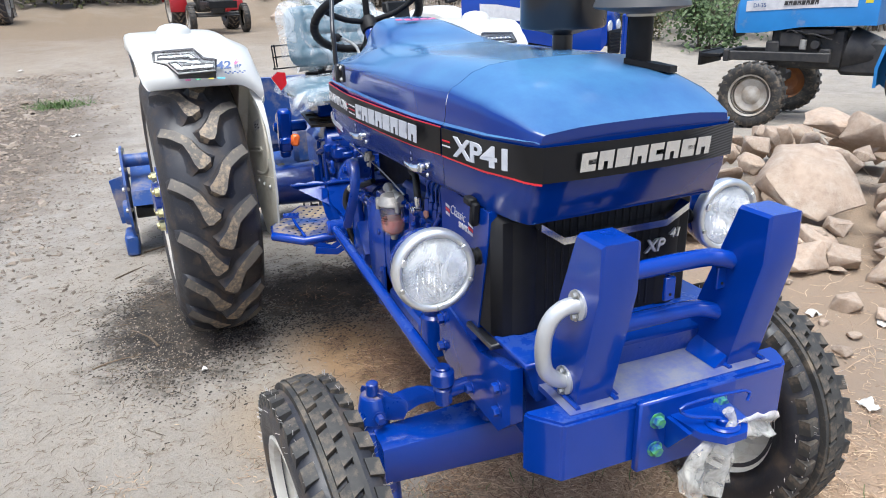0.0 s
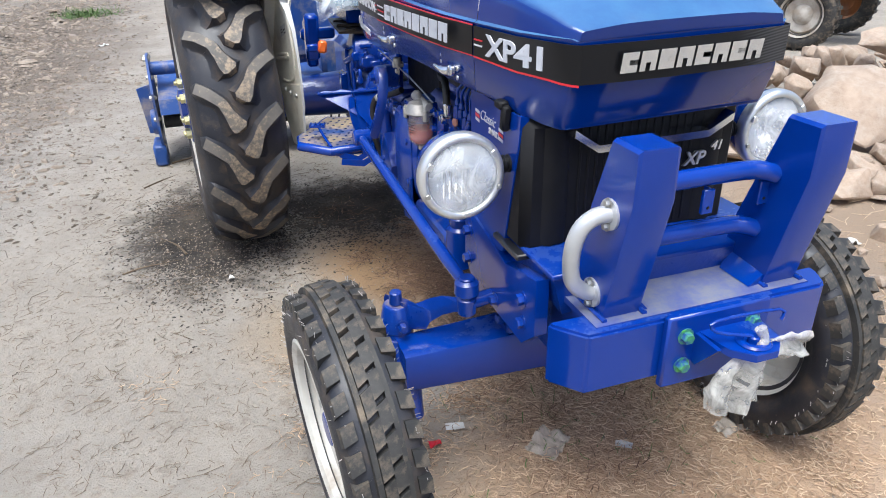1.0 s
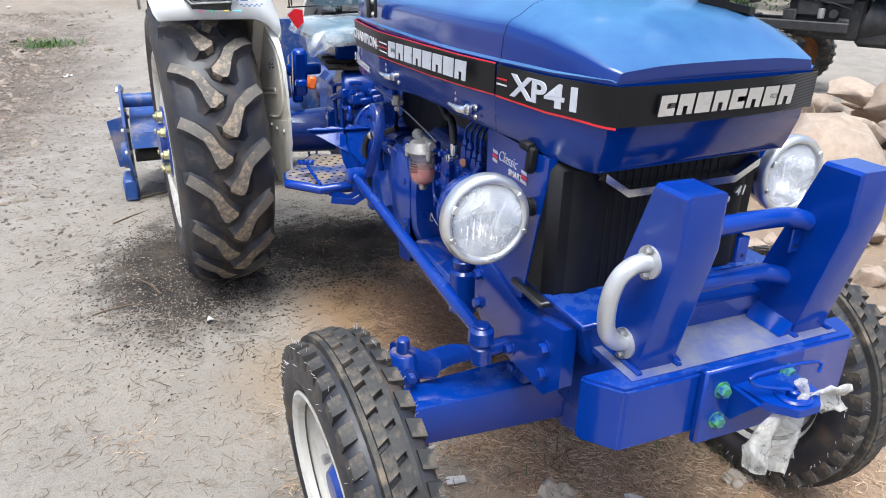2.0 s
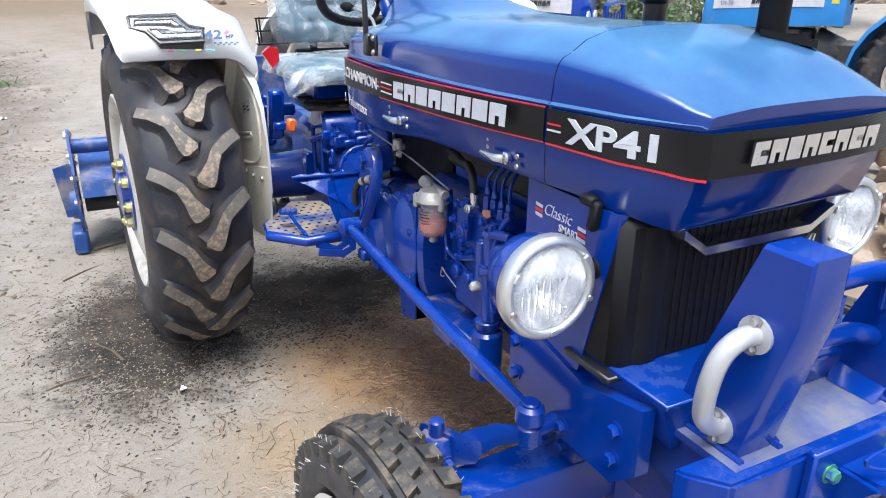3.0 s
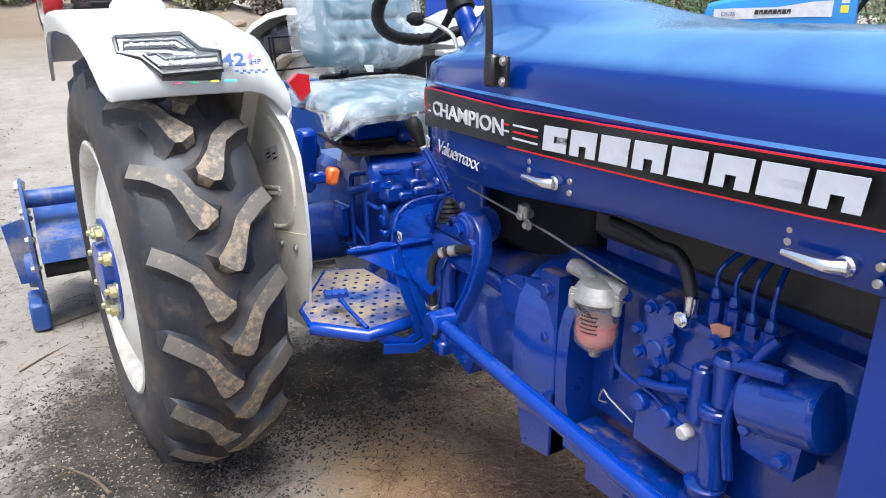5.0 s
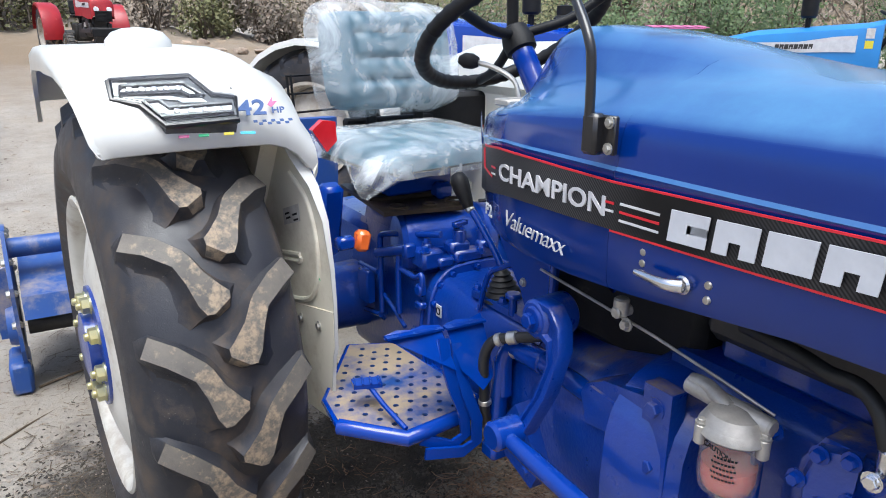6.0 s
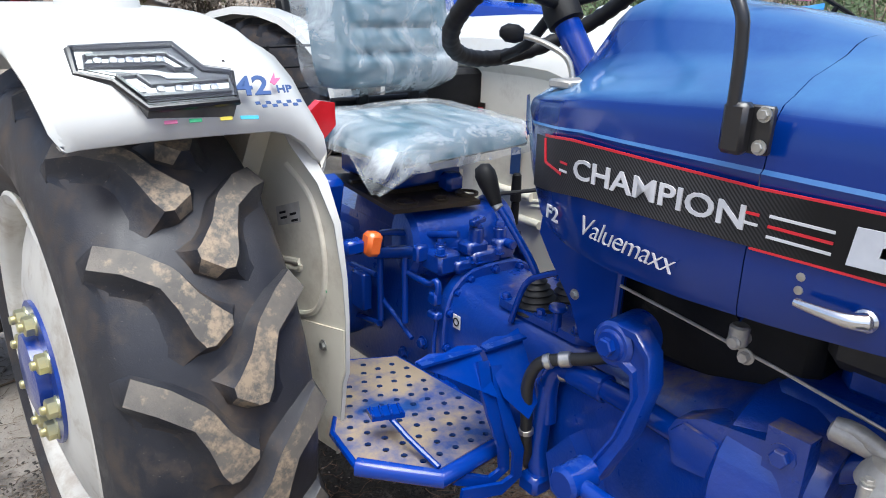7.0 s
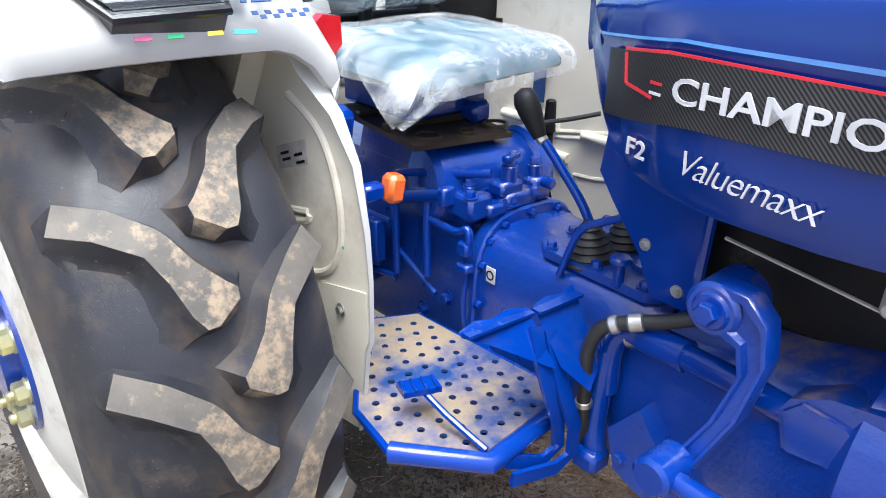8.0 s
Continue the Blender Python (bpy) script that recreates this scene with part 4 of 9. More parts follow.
part("lettering", words("XP", 0.042, M_SATIN, 0.003, bold=0.022, shear=0.2), M_CHROME, grille, "chrome model badge", at=facing((GX + 0.118, GY - 0.012, 0.906), (1, 0, 0), (0, 0, 1)))
part("lettering", words("41", 0.030, M_SATIN, 0.003, bold=0.020, shear=0.2), M_CHROME, grille, "chrome model badge", at=facing((GX + 0.184, GY - 0.012, 0.934), (1, 0, 0), (0, 0, 1)))

# side panels behind the grille
for s in (-1, 1):
    f = Form()
    x = GX + s * 0.269
    f.plate([(x, -0.172, 0.715), (x, 0.027, 0.66), (x, 0.027, 1.05), (x, -0.246, 1.05), (x, -0.242, 1.0)], (-s * 0.02, 0, 0))
    panel = part("side_panel", f, M_BLUE, tractor, "flat blue side panel", 20)
    if s < 0:
        xx = x - 0.0006
        part("lettering", words("Classic", 0.034, M_GREYPRINT, 0.0006, bold=-0.012, shear=0.3, space=0.95), M_GREYPRINT, panel, "silver script lettering", at=facing((xx, -0.030, 0.992), (0, -1, 0.0), (0, 0, 1)))
        part("lettering", words("SMART", 0.020, M_WHITE, 0.0006, bold=0.012), M_WHITE, panel, "white lettering", at=facing((xx, -0.082, 0.972), (0, -1, 0.0), (0, 0, 1)))
        for y0, z0 in ((-0.004, 1.010), (-0.140, 1.000)):
            for k in range(3):
                f = Form()
                f.plate([(xx, y0, z0 - 0.010 * k), (xx, y0 - 0.024, z0 - 0.002 - 0.010 * k), (xx, y0 - 0.024, z0 - 0.009 - 0.010 * k), (xx, y0, z0 - 0.007 - 0.010 * k)], (-0.0008, 0, 0))
                part("speed_line", f, M_RED if k == 1 else M_GREYPRINT, panel, smooth=0)
# black rubber latch at the hood's edge
f = Form()
f.box((-0.294, -0.180, 1.062), (0.022, 0.034, 0.018), 0.006)
f.box((-0.291, -0.194, 1.036), (0.018, 0.020, 0.056), 0.006, (10, 0, 0))
part("rubber_latch", f, M_BLACK, tractor, "black rubber hood latch")

# headlamps
for s, hx in ((-1, -0.399), (1, 0.390)):
    hy, hz = -0.222, (0.932 if s < 0 else 0.942)
    ax = (0, -1, 0.02)
    f = Form()
    f.lathe([(0.0, -0.122), (0.033, -0.118), (0.058, -0.102), (0.076, -0.076), (0.086, -0.042), (0.089, -0.016), (0.085, -0.012), (0.079, -0.05), (0.046, -0.095), (0, -0.108)], (hx, hy, hz), ax, 40)
    lamp = part("headlamp", f, M_BLUE, tractor, "round headlamp in a blue bowl with chrome bezel", 50)
    f = Form()
    f.lathe([(0.0885, -0.022), (0.0925, -0.018), (0.0935, 0.000), (0.0915, 0.008), (0.085, 0.012), (0.078, 0.011), (0.0755, 0.006), (0.076, 0.000), (0.084, -0.01)], (hx, hy, hz), ax, 48)
    part("bezel", f, M_SATIN, lamp, "wide satin chrome lamp bezel", 60)
    for a in (35, 155, 275):
        f = Form()
        f.box((hx + 0.080 * math.cos(radians(a)), hy - 0.015, hz + 0.080 * math.sin(radians(a))), (0.016, 0.006, 0.011), 0.002, (0, -a - 90, 0))
        part("clip", f, M_SATIN, lamp)
    f = Form()
    f.lathe([(0, -0.075), (0.02, -0.072), (0.043, -0.058), (0.062, -0.034), (0.076, 0.002)], (hx, hy, hz), ax, 40)
    part("reflector", f, M_CHROME, lamp, "silver reflector", 60)
    f = Form()
    f.lathe([(0.074, 0.006), (0.062, 0.012), (0.04, 0.017), (0, 0.019), (0, 0.016), (0.04, 0.014), (0.062, 0.009), (0.073, 0.003)], (hx, hy, hz), ax, 40)
    part("lens", f, M_LENS, lamp, "clear fluted glass lens", 60).visible_shadow = False
    f = Form()
    for k in range(9):
        xx = -0.052 + k * 0.013
        hgt = math.sqrt(max(0.0, 0.06 ** 2 - xx ** 2))
        f.cyl((hx + xx, hy - 0.004, hz - hgt), (hx + xx, hy - 0.004, hz + hgt * 0.3), 0.003, seg=6, bev=0.001)
    part("flute", f, M_GLASS, lamp, "glass flutes", 60).visible_shadow = False
    f = Form()
    f.lathe([(0.0, -0.052), (0.012, -0.05), (0.012, -0.02), (0, -0.012)], (hx, hy, hz), ax, 12)
    part("bulb", f, M_GLASS, lamp)
    f = Form()
    f.tube([(hx - s * 0.080, hy + 0.030, hz + 0.002), (hx - s * 0.122, hy + 0.030, hz + 0.006)], 0.015, 14, 1)
    for k in range(3):
        f.cyl((hx - s * (0.092 + 0.011 * k), hy + 0.030, hz + 0.004), (hx - s * (0.098 + 0.011 * k), hy + 0.030, hz + 0.004), 0.020, seg=14)
    part("lamp_arm", f, M_BLACK, lamp, "ribbed black rubber lamp mount")
    for a in (200, 340):
        f = Form()
        px, pz = hx + 0.083 * math.cos(radians(a)), hz + 0.083 * math.sin(radians(a))
        f.lathe([(0.006, 0), (0.005, 0.004), (0, 0.005)], (px, hy - 0.014, pz), (0, -1, 0), 8)
        part("screw", f, M_STEEL, lamp)

# front casting, rails and axle
AY = -0.08
f = Form()
f.hull([(CX + sx * x, y, z) for sx in (-1, 1) for x, y, z in ((0.285, -0.375, 0.752), (0.285, -0.10, 0.752), (0.250, -0.395, 0.752), (0.262, -0.385, 0.66), (0.20, -0.375, 0.66), (0.285, -0.10, 0.70))])
f.hull([(CX + sx * x, y, z) for sx in (-1, 1) for x, y, z in ((0.235, -0.37, 0.70), (0.235, -0.05, 0.70), (0.215, -0.365, 0.47), (0.20, 0.10, 0.45), (0.22, 0.10, 0.66))])
bolster = part("front_bolster", f, M_BLUE_CAST, tractor, "blue cast front axle bolster")
f = Form()
f.box((CX, -0.245, 0.7545), (0.590, 0.30, 0.012), 0.004)
part("ledge", f, M_BLUE, bolster)
for s in (-1, 1):
    f = Form()
    x = CX + s * 0.312
    outline = [(-0.36, 0.735), (-0.36, 0.60), (-0.30, 0.545), (-0.05, 0.545), (0.025, 0.57), (0.055, 0.61), (0.055, 0.71), (0.03, 0.742), (-0.02, 0.735), (-0.20, 0.700)]
    f.plate([(x, y, z) for y, z in outline], (-s * 0.03, 0, 0))
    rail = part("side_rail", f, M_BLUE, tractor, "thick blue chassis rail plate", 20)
    for y, z in ((0.028, 0.685), (0.028, 0.605), (-0.30, 0.66), (-0.30, 0.60), (-0.15, 0.575)):
        f = Form()
        f.bolt((x, y, z), (s, 0, 0), 0.013, 0.014)
        part("bolt", f, M_BLUE, rail)
f = Form()
f.box((CX, AY, 0.40), (0.30, 0.20, 0.24), 0.03)
axle = part("front_axle", f, M_BLUE, tractor, "blue front axle beam of square tubes", 25)
for ends in (((-0.515, 0.056, 0.340, 0.450), (-0.10, 0.066, 0.325, 0.460)), ((0.555, 0.056, 0.340, 0.450), (0.13, 0.066, 0.325, 0.460))):
    f = Form()
    f.hull([(x, AY + sy * (yy - c), z + d) for x, yy, z0, z1 in ends for sy in (-1, 1) for z, sg in ((z0, 1), (z1, -1)) for c, d in ((0.0, sg * 0.016), (0.005, sg * 0.005), (0.016, 0.0))])
    part("axle_arm", f, M_BLUE, axle, "square blue axle tube", 25)
f = Form()
f.box((-0.225, AY - 0.03, 0.485), (0.05, 0.07, 0.06), 0.008)
f.bolt((-0.25, AY - 0.03, 0.49), (-1, 0, 0), 0.014, 0.015)
f.bolt((-0.225, AY - 0.065, 0.49), (0, -1, 0), 0.014, 0.015)
part("axle_lug", f, M_BLUE, axle)
for s, kx in ((-1, -0.498), (1, 0.553)):
    f = Form()
    f.cyl((kx - s * -0.02, -0.10, 0.24), (kx, -0.02, 0.43), 0.052, 0.046, 24)
    f.cyl((kx, -0.015, 0.42), (kx, -0.005, 0.455), 0.038, 0.038, 20)
    f.cyl((kx, 0, 0.455), (kx, 0, 0.525), 0.046, 0.034, 24)
    f.cyl((kx, 0, 0.525), (kx, 0, 0.560), 0.018, 0.016, 12)
    f.cyl((kx, -0.09, 0.32), (kx + s * 0.15, -0.16, 0.350), 0.035, 0.03)
    kp = part("king_pin", f, M_BLUE_CAST, axle, "blue steering knuckle")
    f = Form()
    ex = -0.353 if s < 0 else 0.41
    spine = ((V((kx, 0.0, 0.500)), 0.042, 0.036), (V((kx - s * 0.045, -0.030, 0.500)), 0.036, 0.030), (V((kx - s * 0.058, -0.042, 0.508)), 0.026, 0.017), (V((kx - s * 0.085, -0.072, 0.538)), 0.023, 0.015), (V((kx - s * 0.108, -0.098, 0.556)), 0.023, 0.014), (V((ex, -0.127, 0.558)), 0.027, 0.014))
    rows = []
    for p, w, h in spine:
        e = 0.35 * h
        rows.append([p + V((0.5 * w * k, -w * k, v)) for k, v in ((1, -h + e), (0.86, -h), (-0.86, -h), (-1, -h + e), (-1, h - e), (-0.86, h), (0.86, h), (1, h - e))])
    f.loft(rows, closed=True, caps=True)
    f.cyl((ex, -0.127, 0.535), (ex, -0.127, 0.585), 0.022, 0.024, 20, 0.005)
    f.cyl((ex, -0.127, 0.588), (ex, -0.127, 0.633), 0.030, 0.029, 24, 0.008)
    f.bolt((kx, -0.05, 0.485), (0, -1, 0), 0.012, 0.02)
    f.bolt((kx - s * 0.0 - 0.04, -0.02, 0.47), (-1, -0.3, 0), 0.010, 0.02)
    part("steering_arm", f, M_BLUE_CAST, axle, "forged blue steering arm", 30)
f = Form()
f.tube([(-0.353, -0.127, 0.565), (-0.22, -0.115, 0.575), (-0.05, -0.10, 0.58)], 0.019, 14, 2)
part("steering_cylinder", f, M_BLUE, tractor, "blue hydraulic steering cylinder")
f = Form()
f.tube([(0.41, -0.127, 0.565), (0.2, -0.115, 0.575)], 0.016, 14, 1)
part("steering_rod", f, M_BLUE, tractor, "blue far steering rod")
f = Form()
f.tube([(-0.353, -0.127, 0.612), (-0.356, 0.0, 0.622), (-0.372, 0.80, 0.689), (-0.373, 0.86, 0.693)], 0.014, 14, 1, [0.014, 0.0175, 0.0175, 0.014])
f.cyl((-0.353, -0.128, 0.622), (-0.353, -0.128, 0.640), 0.020)
f.cyl((-0.400, 0.879, 0.694), (-0.335, 0.879, 0.694), 0.028, 0.028, 20, 0.006)
part("drag_link", f, M_BLUE, tractor, "long blue steering drag link rod")

# bumper with two posts, tubes, a silver loop and the hitch
BY = -0.535
f = Form()
f.hull([(x, y, z) for z in (0.565, 0.702) for x, y in ((-0.262, BY), (0.296, BY), (0.312, BY + 0.010), (-0.312, BY + 0.06), (0.332, BY + 0.05), (-0.312, BY + 0.075), (0.334, BY + 0.075))])
bmesh.ops.bevel(f.bm, geom=[e for e in f.bm.edges if len(e.link_faces) == 2 and e.calc_face_angle() > 0.25], offset=0.006, segments=2, affect='EDGES')
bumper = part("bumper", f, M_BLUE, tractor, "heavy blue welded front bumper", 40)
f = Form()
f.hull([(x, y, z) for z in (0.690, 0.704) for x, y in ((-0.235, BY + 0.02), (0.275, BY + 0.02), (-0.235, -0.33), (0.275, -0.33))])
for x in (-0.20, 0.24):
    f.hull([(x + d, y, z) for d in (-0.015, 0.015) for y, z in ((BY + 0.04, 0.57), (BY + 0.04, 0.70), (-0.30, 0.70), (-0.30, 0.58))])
part("deck", f, M_BLUE_DECK, bumper, "flat dusty bumper deck", 20)
for s, x0, x1 in ((-1, -0.208, -0.124), (1, 0.176, 0.262)):
    f = Form()
    prof = [(-0.490, 0.700), (-0.552, 0.965), (-0.552, 1.064), (-0.470, 1.064), (-0.380, 0.820), (-0.350, 0.700)]
    e = 0.007
    n = len(prof)
    cen = V((0, sum(p[0] for p in prof) / n, sum(p[1] for p in prof) / n))
    ring = lambda x, k: [(x, cen.y + (y - cen.y) * k, cen.z + (z - cen.z) * k) for y, z in prof]
    f.loft([ring(x0, 0.965), ring(x0 + e, 1.0), ring(x1 - e, 1.0), ring(x1, 0.965)], closed=True, caps=True)
    post = part("bumper_post", f, M_BLUE, bumper, "tapered blue bumper post", 20)
    # foot gusset towards the middle
    f = Form()
    xi, reach = (x1, 0.018) if s < 0 else (x0, -0.036)
    f.hull([(xi, y, z) for y, z in ((-0.488, 0.702), (-0.37, 0.702), (-0.488, 0.726), (-0.38, 0.735))] + [(xi + reach, y, 0.7055) for y in (-0.492, -0.40)])
    part("gusset", f, M_BLUE, post, "", 20)
    for xw in (x0 - 0.003, x1 + 0.003):
        f = Form()
        f.tube([(xw, -0.505, 0.706), (xw, -0.36, 0.706)], 0.006, 6, 1)
        part("weld", f, M_BLUE, post)
for z, y in ((0.945, -0.445), (0.815, -0.42)):
    f = Form()
    f.tube([(-0.135, y - 0.02, z), (-0.11, y - 0.012, z + 0.004), (-0.06, y, z + 0.006), (0.11, y, z + 0.006), (0.155, y - 0.012, z + 0.004), (0.18, y - 0.02, z - 0.004)], 0.0195, 16, 4)
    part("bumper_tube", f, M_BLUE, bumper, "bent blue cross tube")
f = Form()
lx = -0.208
f.tube([(lx + 0.004, -0.485, 0.925), (lx - 0.030, -0.482, 0.923), (lx - 0.056, -0.476, 0.898), (lx - 0.066, -0.470, 0.850), (lx - 0.056, -0.460, 0.788), (lx - 0.026, -0.452, 0.752), (lx + 0.004, -0.448, 0.742)], 0.0165, 16, 5)
loop = part("tie_down_loop", f, M_SILVER, bumper, "silver painted steel loop")
for y, z in ((-0.485, 0.925), (-0.448, 0.742)):
    f = Form()
    f.lathe([(0, 0), (0.030, 0), (0.030, 0.006), (0, 0.006)], (lx + 0.001, y, z), (-1, 0, 0), 20)
    part("flange", f, M_SILVER, loop)
    for dz in (-0.023, 0.023):
        f = Form()
        f.bolt((lx - 0.006, y, z + dz), (-1, 0, 0), 0.007, 0.008)
        part("bolt", f, M_STEEL, loop)
f = Form()
f.box((CX, BY - 0.008, 0.63), (0.245, 0.020, 0.165), 0.006)
for z in (0.662,):
    f.hull([(CX + x, BY - y, z + dz) for dz in (-0.008, 0.008) for x, y in ((-0.05, 0.01), (0.095, 0.01), (-0.035, 0.09), (0.0, 0.125), (0.05, 0.125), (0.085, 0.09))])
f.hull([(CX - 0.052 + d, BY - y, z) for d in (-0.005, 0.005) for y, z in ((0.016, 0.60), (0.016, 0.668), (0.085, 0.668), (0.030, 0.60))])
hitch = part("tow_hitch", f, M_BLUE, bumper, "blue front tow hitch")
f = Form()
f.cyl((CX + 0.025, BY - 0.085, 0.635), (CX + 0.025, BY - 0.085, 0.685), 0.012)
f.tube([(CX + 0.02, BY - 0.085, 0.685), (CX - 0.045, BY - 0.06, 0.694), (CX - 0.045, BY - 0.055, 0.715), (CX + 0.10, BY - 0.06, 0.713), (CX + 0.105, BY - 0.065, 0.690)], 0.0035, 8, 3)
f.lathe([(0.03, -0.004), (0.034, 0), (0.03, 0.004), (0.02, 0.004), (0.02, -0.004)], (CX + 0.025, BY - 0.085, 0.672), (0, 0, 1), 20)
part("hitch_pin", f, M_BLUE, hitch, "blue hitch pin with wire clip")
for x, z in ((-0.080, 0.666), (-0.080, 0.598), (0.080, 0.669), (0.080, 0.598)):
    f = Form()
    f.bolt((CX + x, BY - 0.018, z), (0, -1, 0), 0.0125, 0.014)
    part("bolt", f, M_GREENBOLT, hitch, "green marked hex bolt")
for x in (0.032, 0.168):
    f = Form()
    f.box((x, -0.452, 0.900), (0.027, 0.010, 0.052), 0.003)
    f.box((x + 0.012, -0.440, 0.900), (0.004, 0.030, 0.046), 0.001)
    tab = part("tab", f, M_BLUE, bumper, "small welded blue mounting tab")
    # Flat black disc painted as the shaded inside of a hole.
    f = Form()
    f.cyl((x, -0.4565, 0.888), (x, -0.4580, 0.888), 0.0035, seg=10, bev=0)
    part("bolt_hole", f, M_BLACK, tab)
f = Form()
f.bolt((-0.10, -0.345, 0.735), (0, -1, 0), 0.011, 0.02)
part("bolt", f, M_GREENBOLT, bumper, "green marked hex bolt")

# engine and gearbox
f = Form()
f.box((0.0, 0.36, 0.72), (0.36, 0.72, 0.34), 0.03)
f.box((0.0, 0.34, 0.93), (0.26, 0.60, 0.10), 0.02)
f.hull([(x, y, z) for y in (0.0, 0.66) for x, z in ((-0.16, 0.56), (0.16, 0.56), (-0.10, 0.44), (0.10, 0.44))])
engine = part("engine_block", f, M_BLUE_CAST, tractor, "dusty blue painted engine block")
# sump corner and the block's lower flange
f = Form()
f.hull([(x, y, z) for x in (-0.275, -0.15) for y, z in ((0.60, 0.47), (0.69, 0.45), (0.72, 0.60), (0.60, 0.62))])
f.box((-0.22, 0.42, 0.535), (0.10, 0.30, 0.05), 0.01)
f.box((-0.215, 0.45, 0.50), (0.09, 0.12, 0.07), 0.01)
part("mount_foot", f, M_BLUE_CAST, engine)
# clutch housing: smooth flared casting
rows = []
for y, hx, zt, zb in ((0.58, 0.235, 0.865, 0.50), (0.64, 0.268, 0.88, 0.465), (0.71, 0.272, 0.88, 0.46), (0.73, 0.248, 0.86, 0.475), (0.82, 0.235, 0.835, 0.47), (0.95, 0.205, 0.80, 0.46), (1.10, 0.185, 0.785, 0.45), (1.30, 0.185, 0.785, 0.44)):
    zc, hz = (zt + zb) / 2, (zt - zb) / 2
    rows.append([(math.copysign(abs(math.cos(a)) ** 0.55, math.cos(a)) * hx - 0.02, y, zc + math.copysign(abs(math.sin(a)) ** 0.55, math.sin(a)) * hz) for a in [2 * math.pi * k / 28 for k in range(28)]])
f = Form()
f.loft(rows, closed=True, caps=True)
clutch = part("clutch_housing", f, M_BLUE_CAST, tractor, "smooth blue clutch housing casting", 50)
# boxed starter cover in front of the step
f = Form()
f.hull([(x, y, z) for x in (-0.17, -0.262) for y, z in ((0.800, 0.785), (0.790, 0.808), (0.745, 0.832), (0.632, 0.850), (0.625, 0.80), (0.690, 0.752), (0.785, 0.735))])
part("housing_boss", f, M_BLUE_CAST, clutch)
f = Form()
f.hull([(x, y, z) for x, k in ((-0.260, 1.0), (-0.268, 0.94)) for y, z in ((0.74 + 0.055 * k, 0.790), (0.74 + 0.035 * k, 0.812), (0.74 - 0.02 * k, 0.806), (0.74 - 0.055 * k, 0.770), (0.74 - 0.045 * k, 0.750), (0.74 + 0.04 * k, 0.738))])
part("boss_cap", f, M_BLUE_CAST, clutch)
f = Form()
f.hull([(x, y, z) for x in (-0.268, -0.235) for y, z in ((0.60, 0.47), (0.65, 0.46), (0.655, 0.875), (0.60, 0.875))])
for z in (0.60, 0.74, 0.84):
    f.bolt((-0.268, 0.63, z), (-1, 0, 0), 0.013, 0.012)
part("flange", f, M_BLUE_CAST, clutch)
f = Form()
f.hull([(x, y, z) for x in (-0.26, -0.19) for y, z in ((0.93, 0.50), (1.02, 0.53), (1.04, 0.60), (0.99, 0.665), (0.90, 0.56))])
f.bolt((-0.26, 0.945, 0.535), (-1, 0, 0), 0.009, 0.008)
f.bolt((-0.26, 1.01, 0.56), (-1, 0, 0), 0.009, 0.008)
part("cover_plate", f, M_BLUE_CAST, clutch)

# fuel filter
FX, FY = -0.262, 0.498
f = Form()
f.cyl((FX, FY, 0.868), (FX, FY, 0.886), 0.050, 0.047, 28, 0.004)
f.lathe([(0.045, 0), (0.036, 0.015), (0.015, 0.022), (0, 0.023)], (FX, FY, 0.885), (0, 0, 1), 28)
f.tube([(FX, FY + 0.01, 0.898), (FX + 0.012, FY + 0.06, 0.908), (FX + 0.012, FY + 0.085, 0.905)], 0.012, 12, 3)
f.cyl((FX + 0.01, FY - 0.05, 0.895), (FX + 0.01, FY + 0.09, 0.900), 0.014, seg=12)
for a in (30, 150, 270):
    px, py = FX + 0.046 * math.cos(radians(a)), FY + 0.046 * math.sin(radians(a))
    f.cyl((px, py, 0.852), (px, py, 0.884), 0.009, seg=10)
    f.bolt((px, py, 0.884), (0, 0, 1), 0.006, 0.006)
filt = part("fuel_filter", f, M_ALU, tractor, "cast aluminium fuel filter with cloudy bowl")
f = Form()
f.lathe([(0.041, 0.868), (0.0415, 0.80), (0.038, 0.782), (0.025, 0.770), (0, 0.768), (0, 0.772), (0.023, 0.774), (0.035, 0.785), (0.0385, 0.80), (0.038, 0.868)], (FX, FY, 0), (0, 0, 1), 28)
part("bowl", f, M_BOWL, filt, "cloudy plastic filter bowl")
f = Form()
f.lathe([(0, 0.773), (0.022, 0.775), (0.034, 0.786), (0.0375, 0.80), (0.0375, 0.822), (0, 0.822)], (FX, FY, 0), (0, 0, 1), 28)
part("fuel", f, M_FUEL, filt, "pink fuel in the bowl")
f = Form()
f.cyl((FX, FY, 0.752), (FX, FY, 0.772), 0.012, seg=12)
part("drain_plug", f, M_STEEL, filt)
f = Form()
for k in range(5):
    a0 = radians(185 - 4 * (k % 2))
    for j in range(7):
        a, b = a0 + j * 0.11, a0 + j * 0.11 + 0.08
        z = 0.846 - 0.008 * k
        f.plate([(FX + 0.0419 * math.cos(t), FY + 0.0419 * math.sin(t), zz) for t, zz in ((a, z), (b, z), (b, z + 0.003), (a, z + 0.003))], (-0.0004, -0.0004, 0))
part("label_lines", f, M_BLACK, filt, "small black printed lines", 0)
me = words("CAUTION", 0.011, M_BLACK, 0.0003, bold=0.01)
part("lettering", me, M_BLACK, filt, "black printed warning word", at=facing((FX - 0.040, FY + 0.016, 0.855), (-0.15, -1, 0), (0, 0, 1)))
f = Form()
f.box((-0.225, 0.48, 0.80), (0.02, 0.012, 0.20), 0.004)
f.bolt((-0.236, 0.455, 0.885), (-1, 0, 0), 0.009, 0.012)
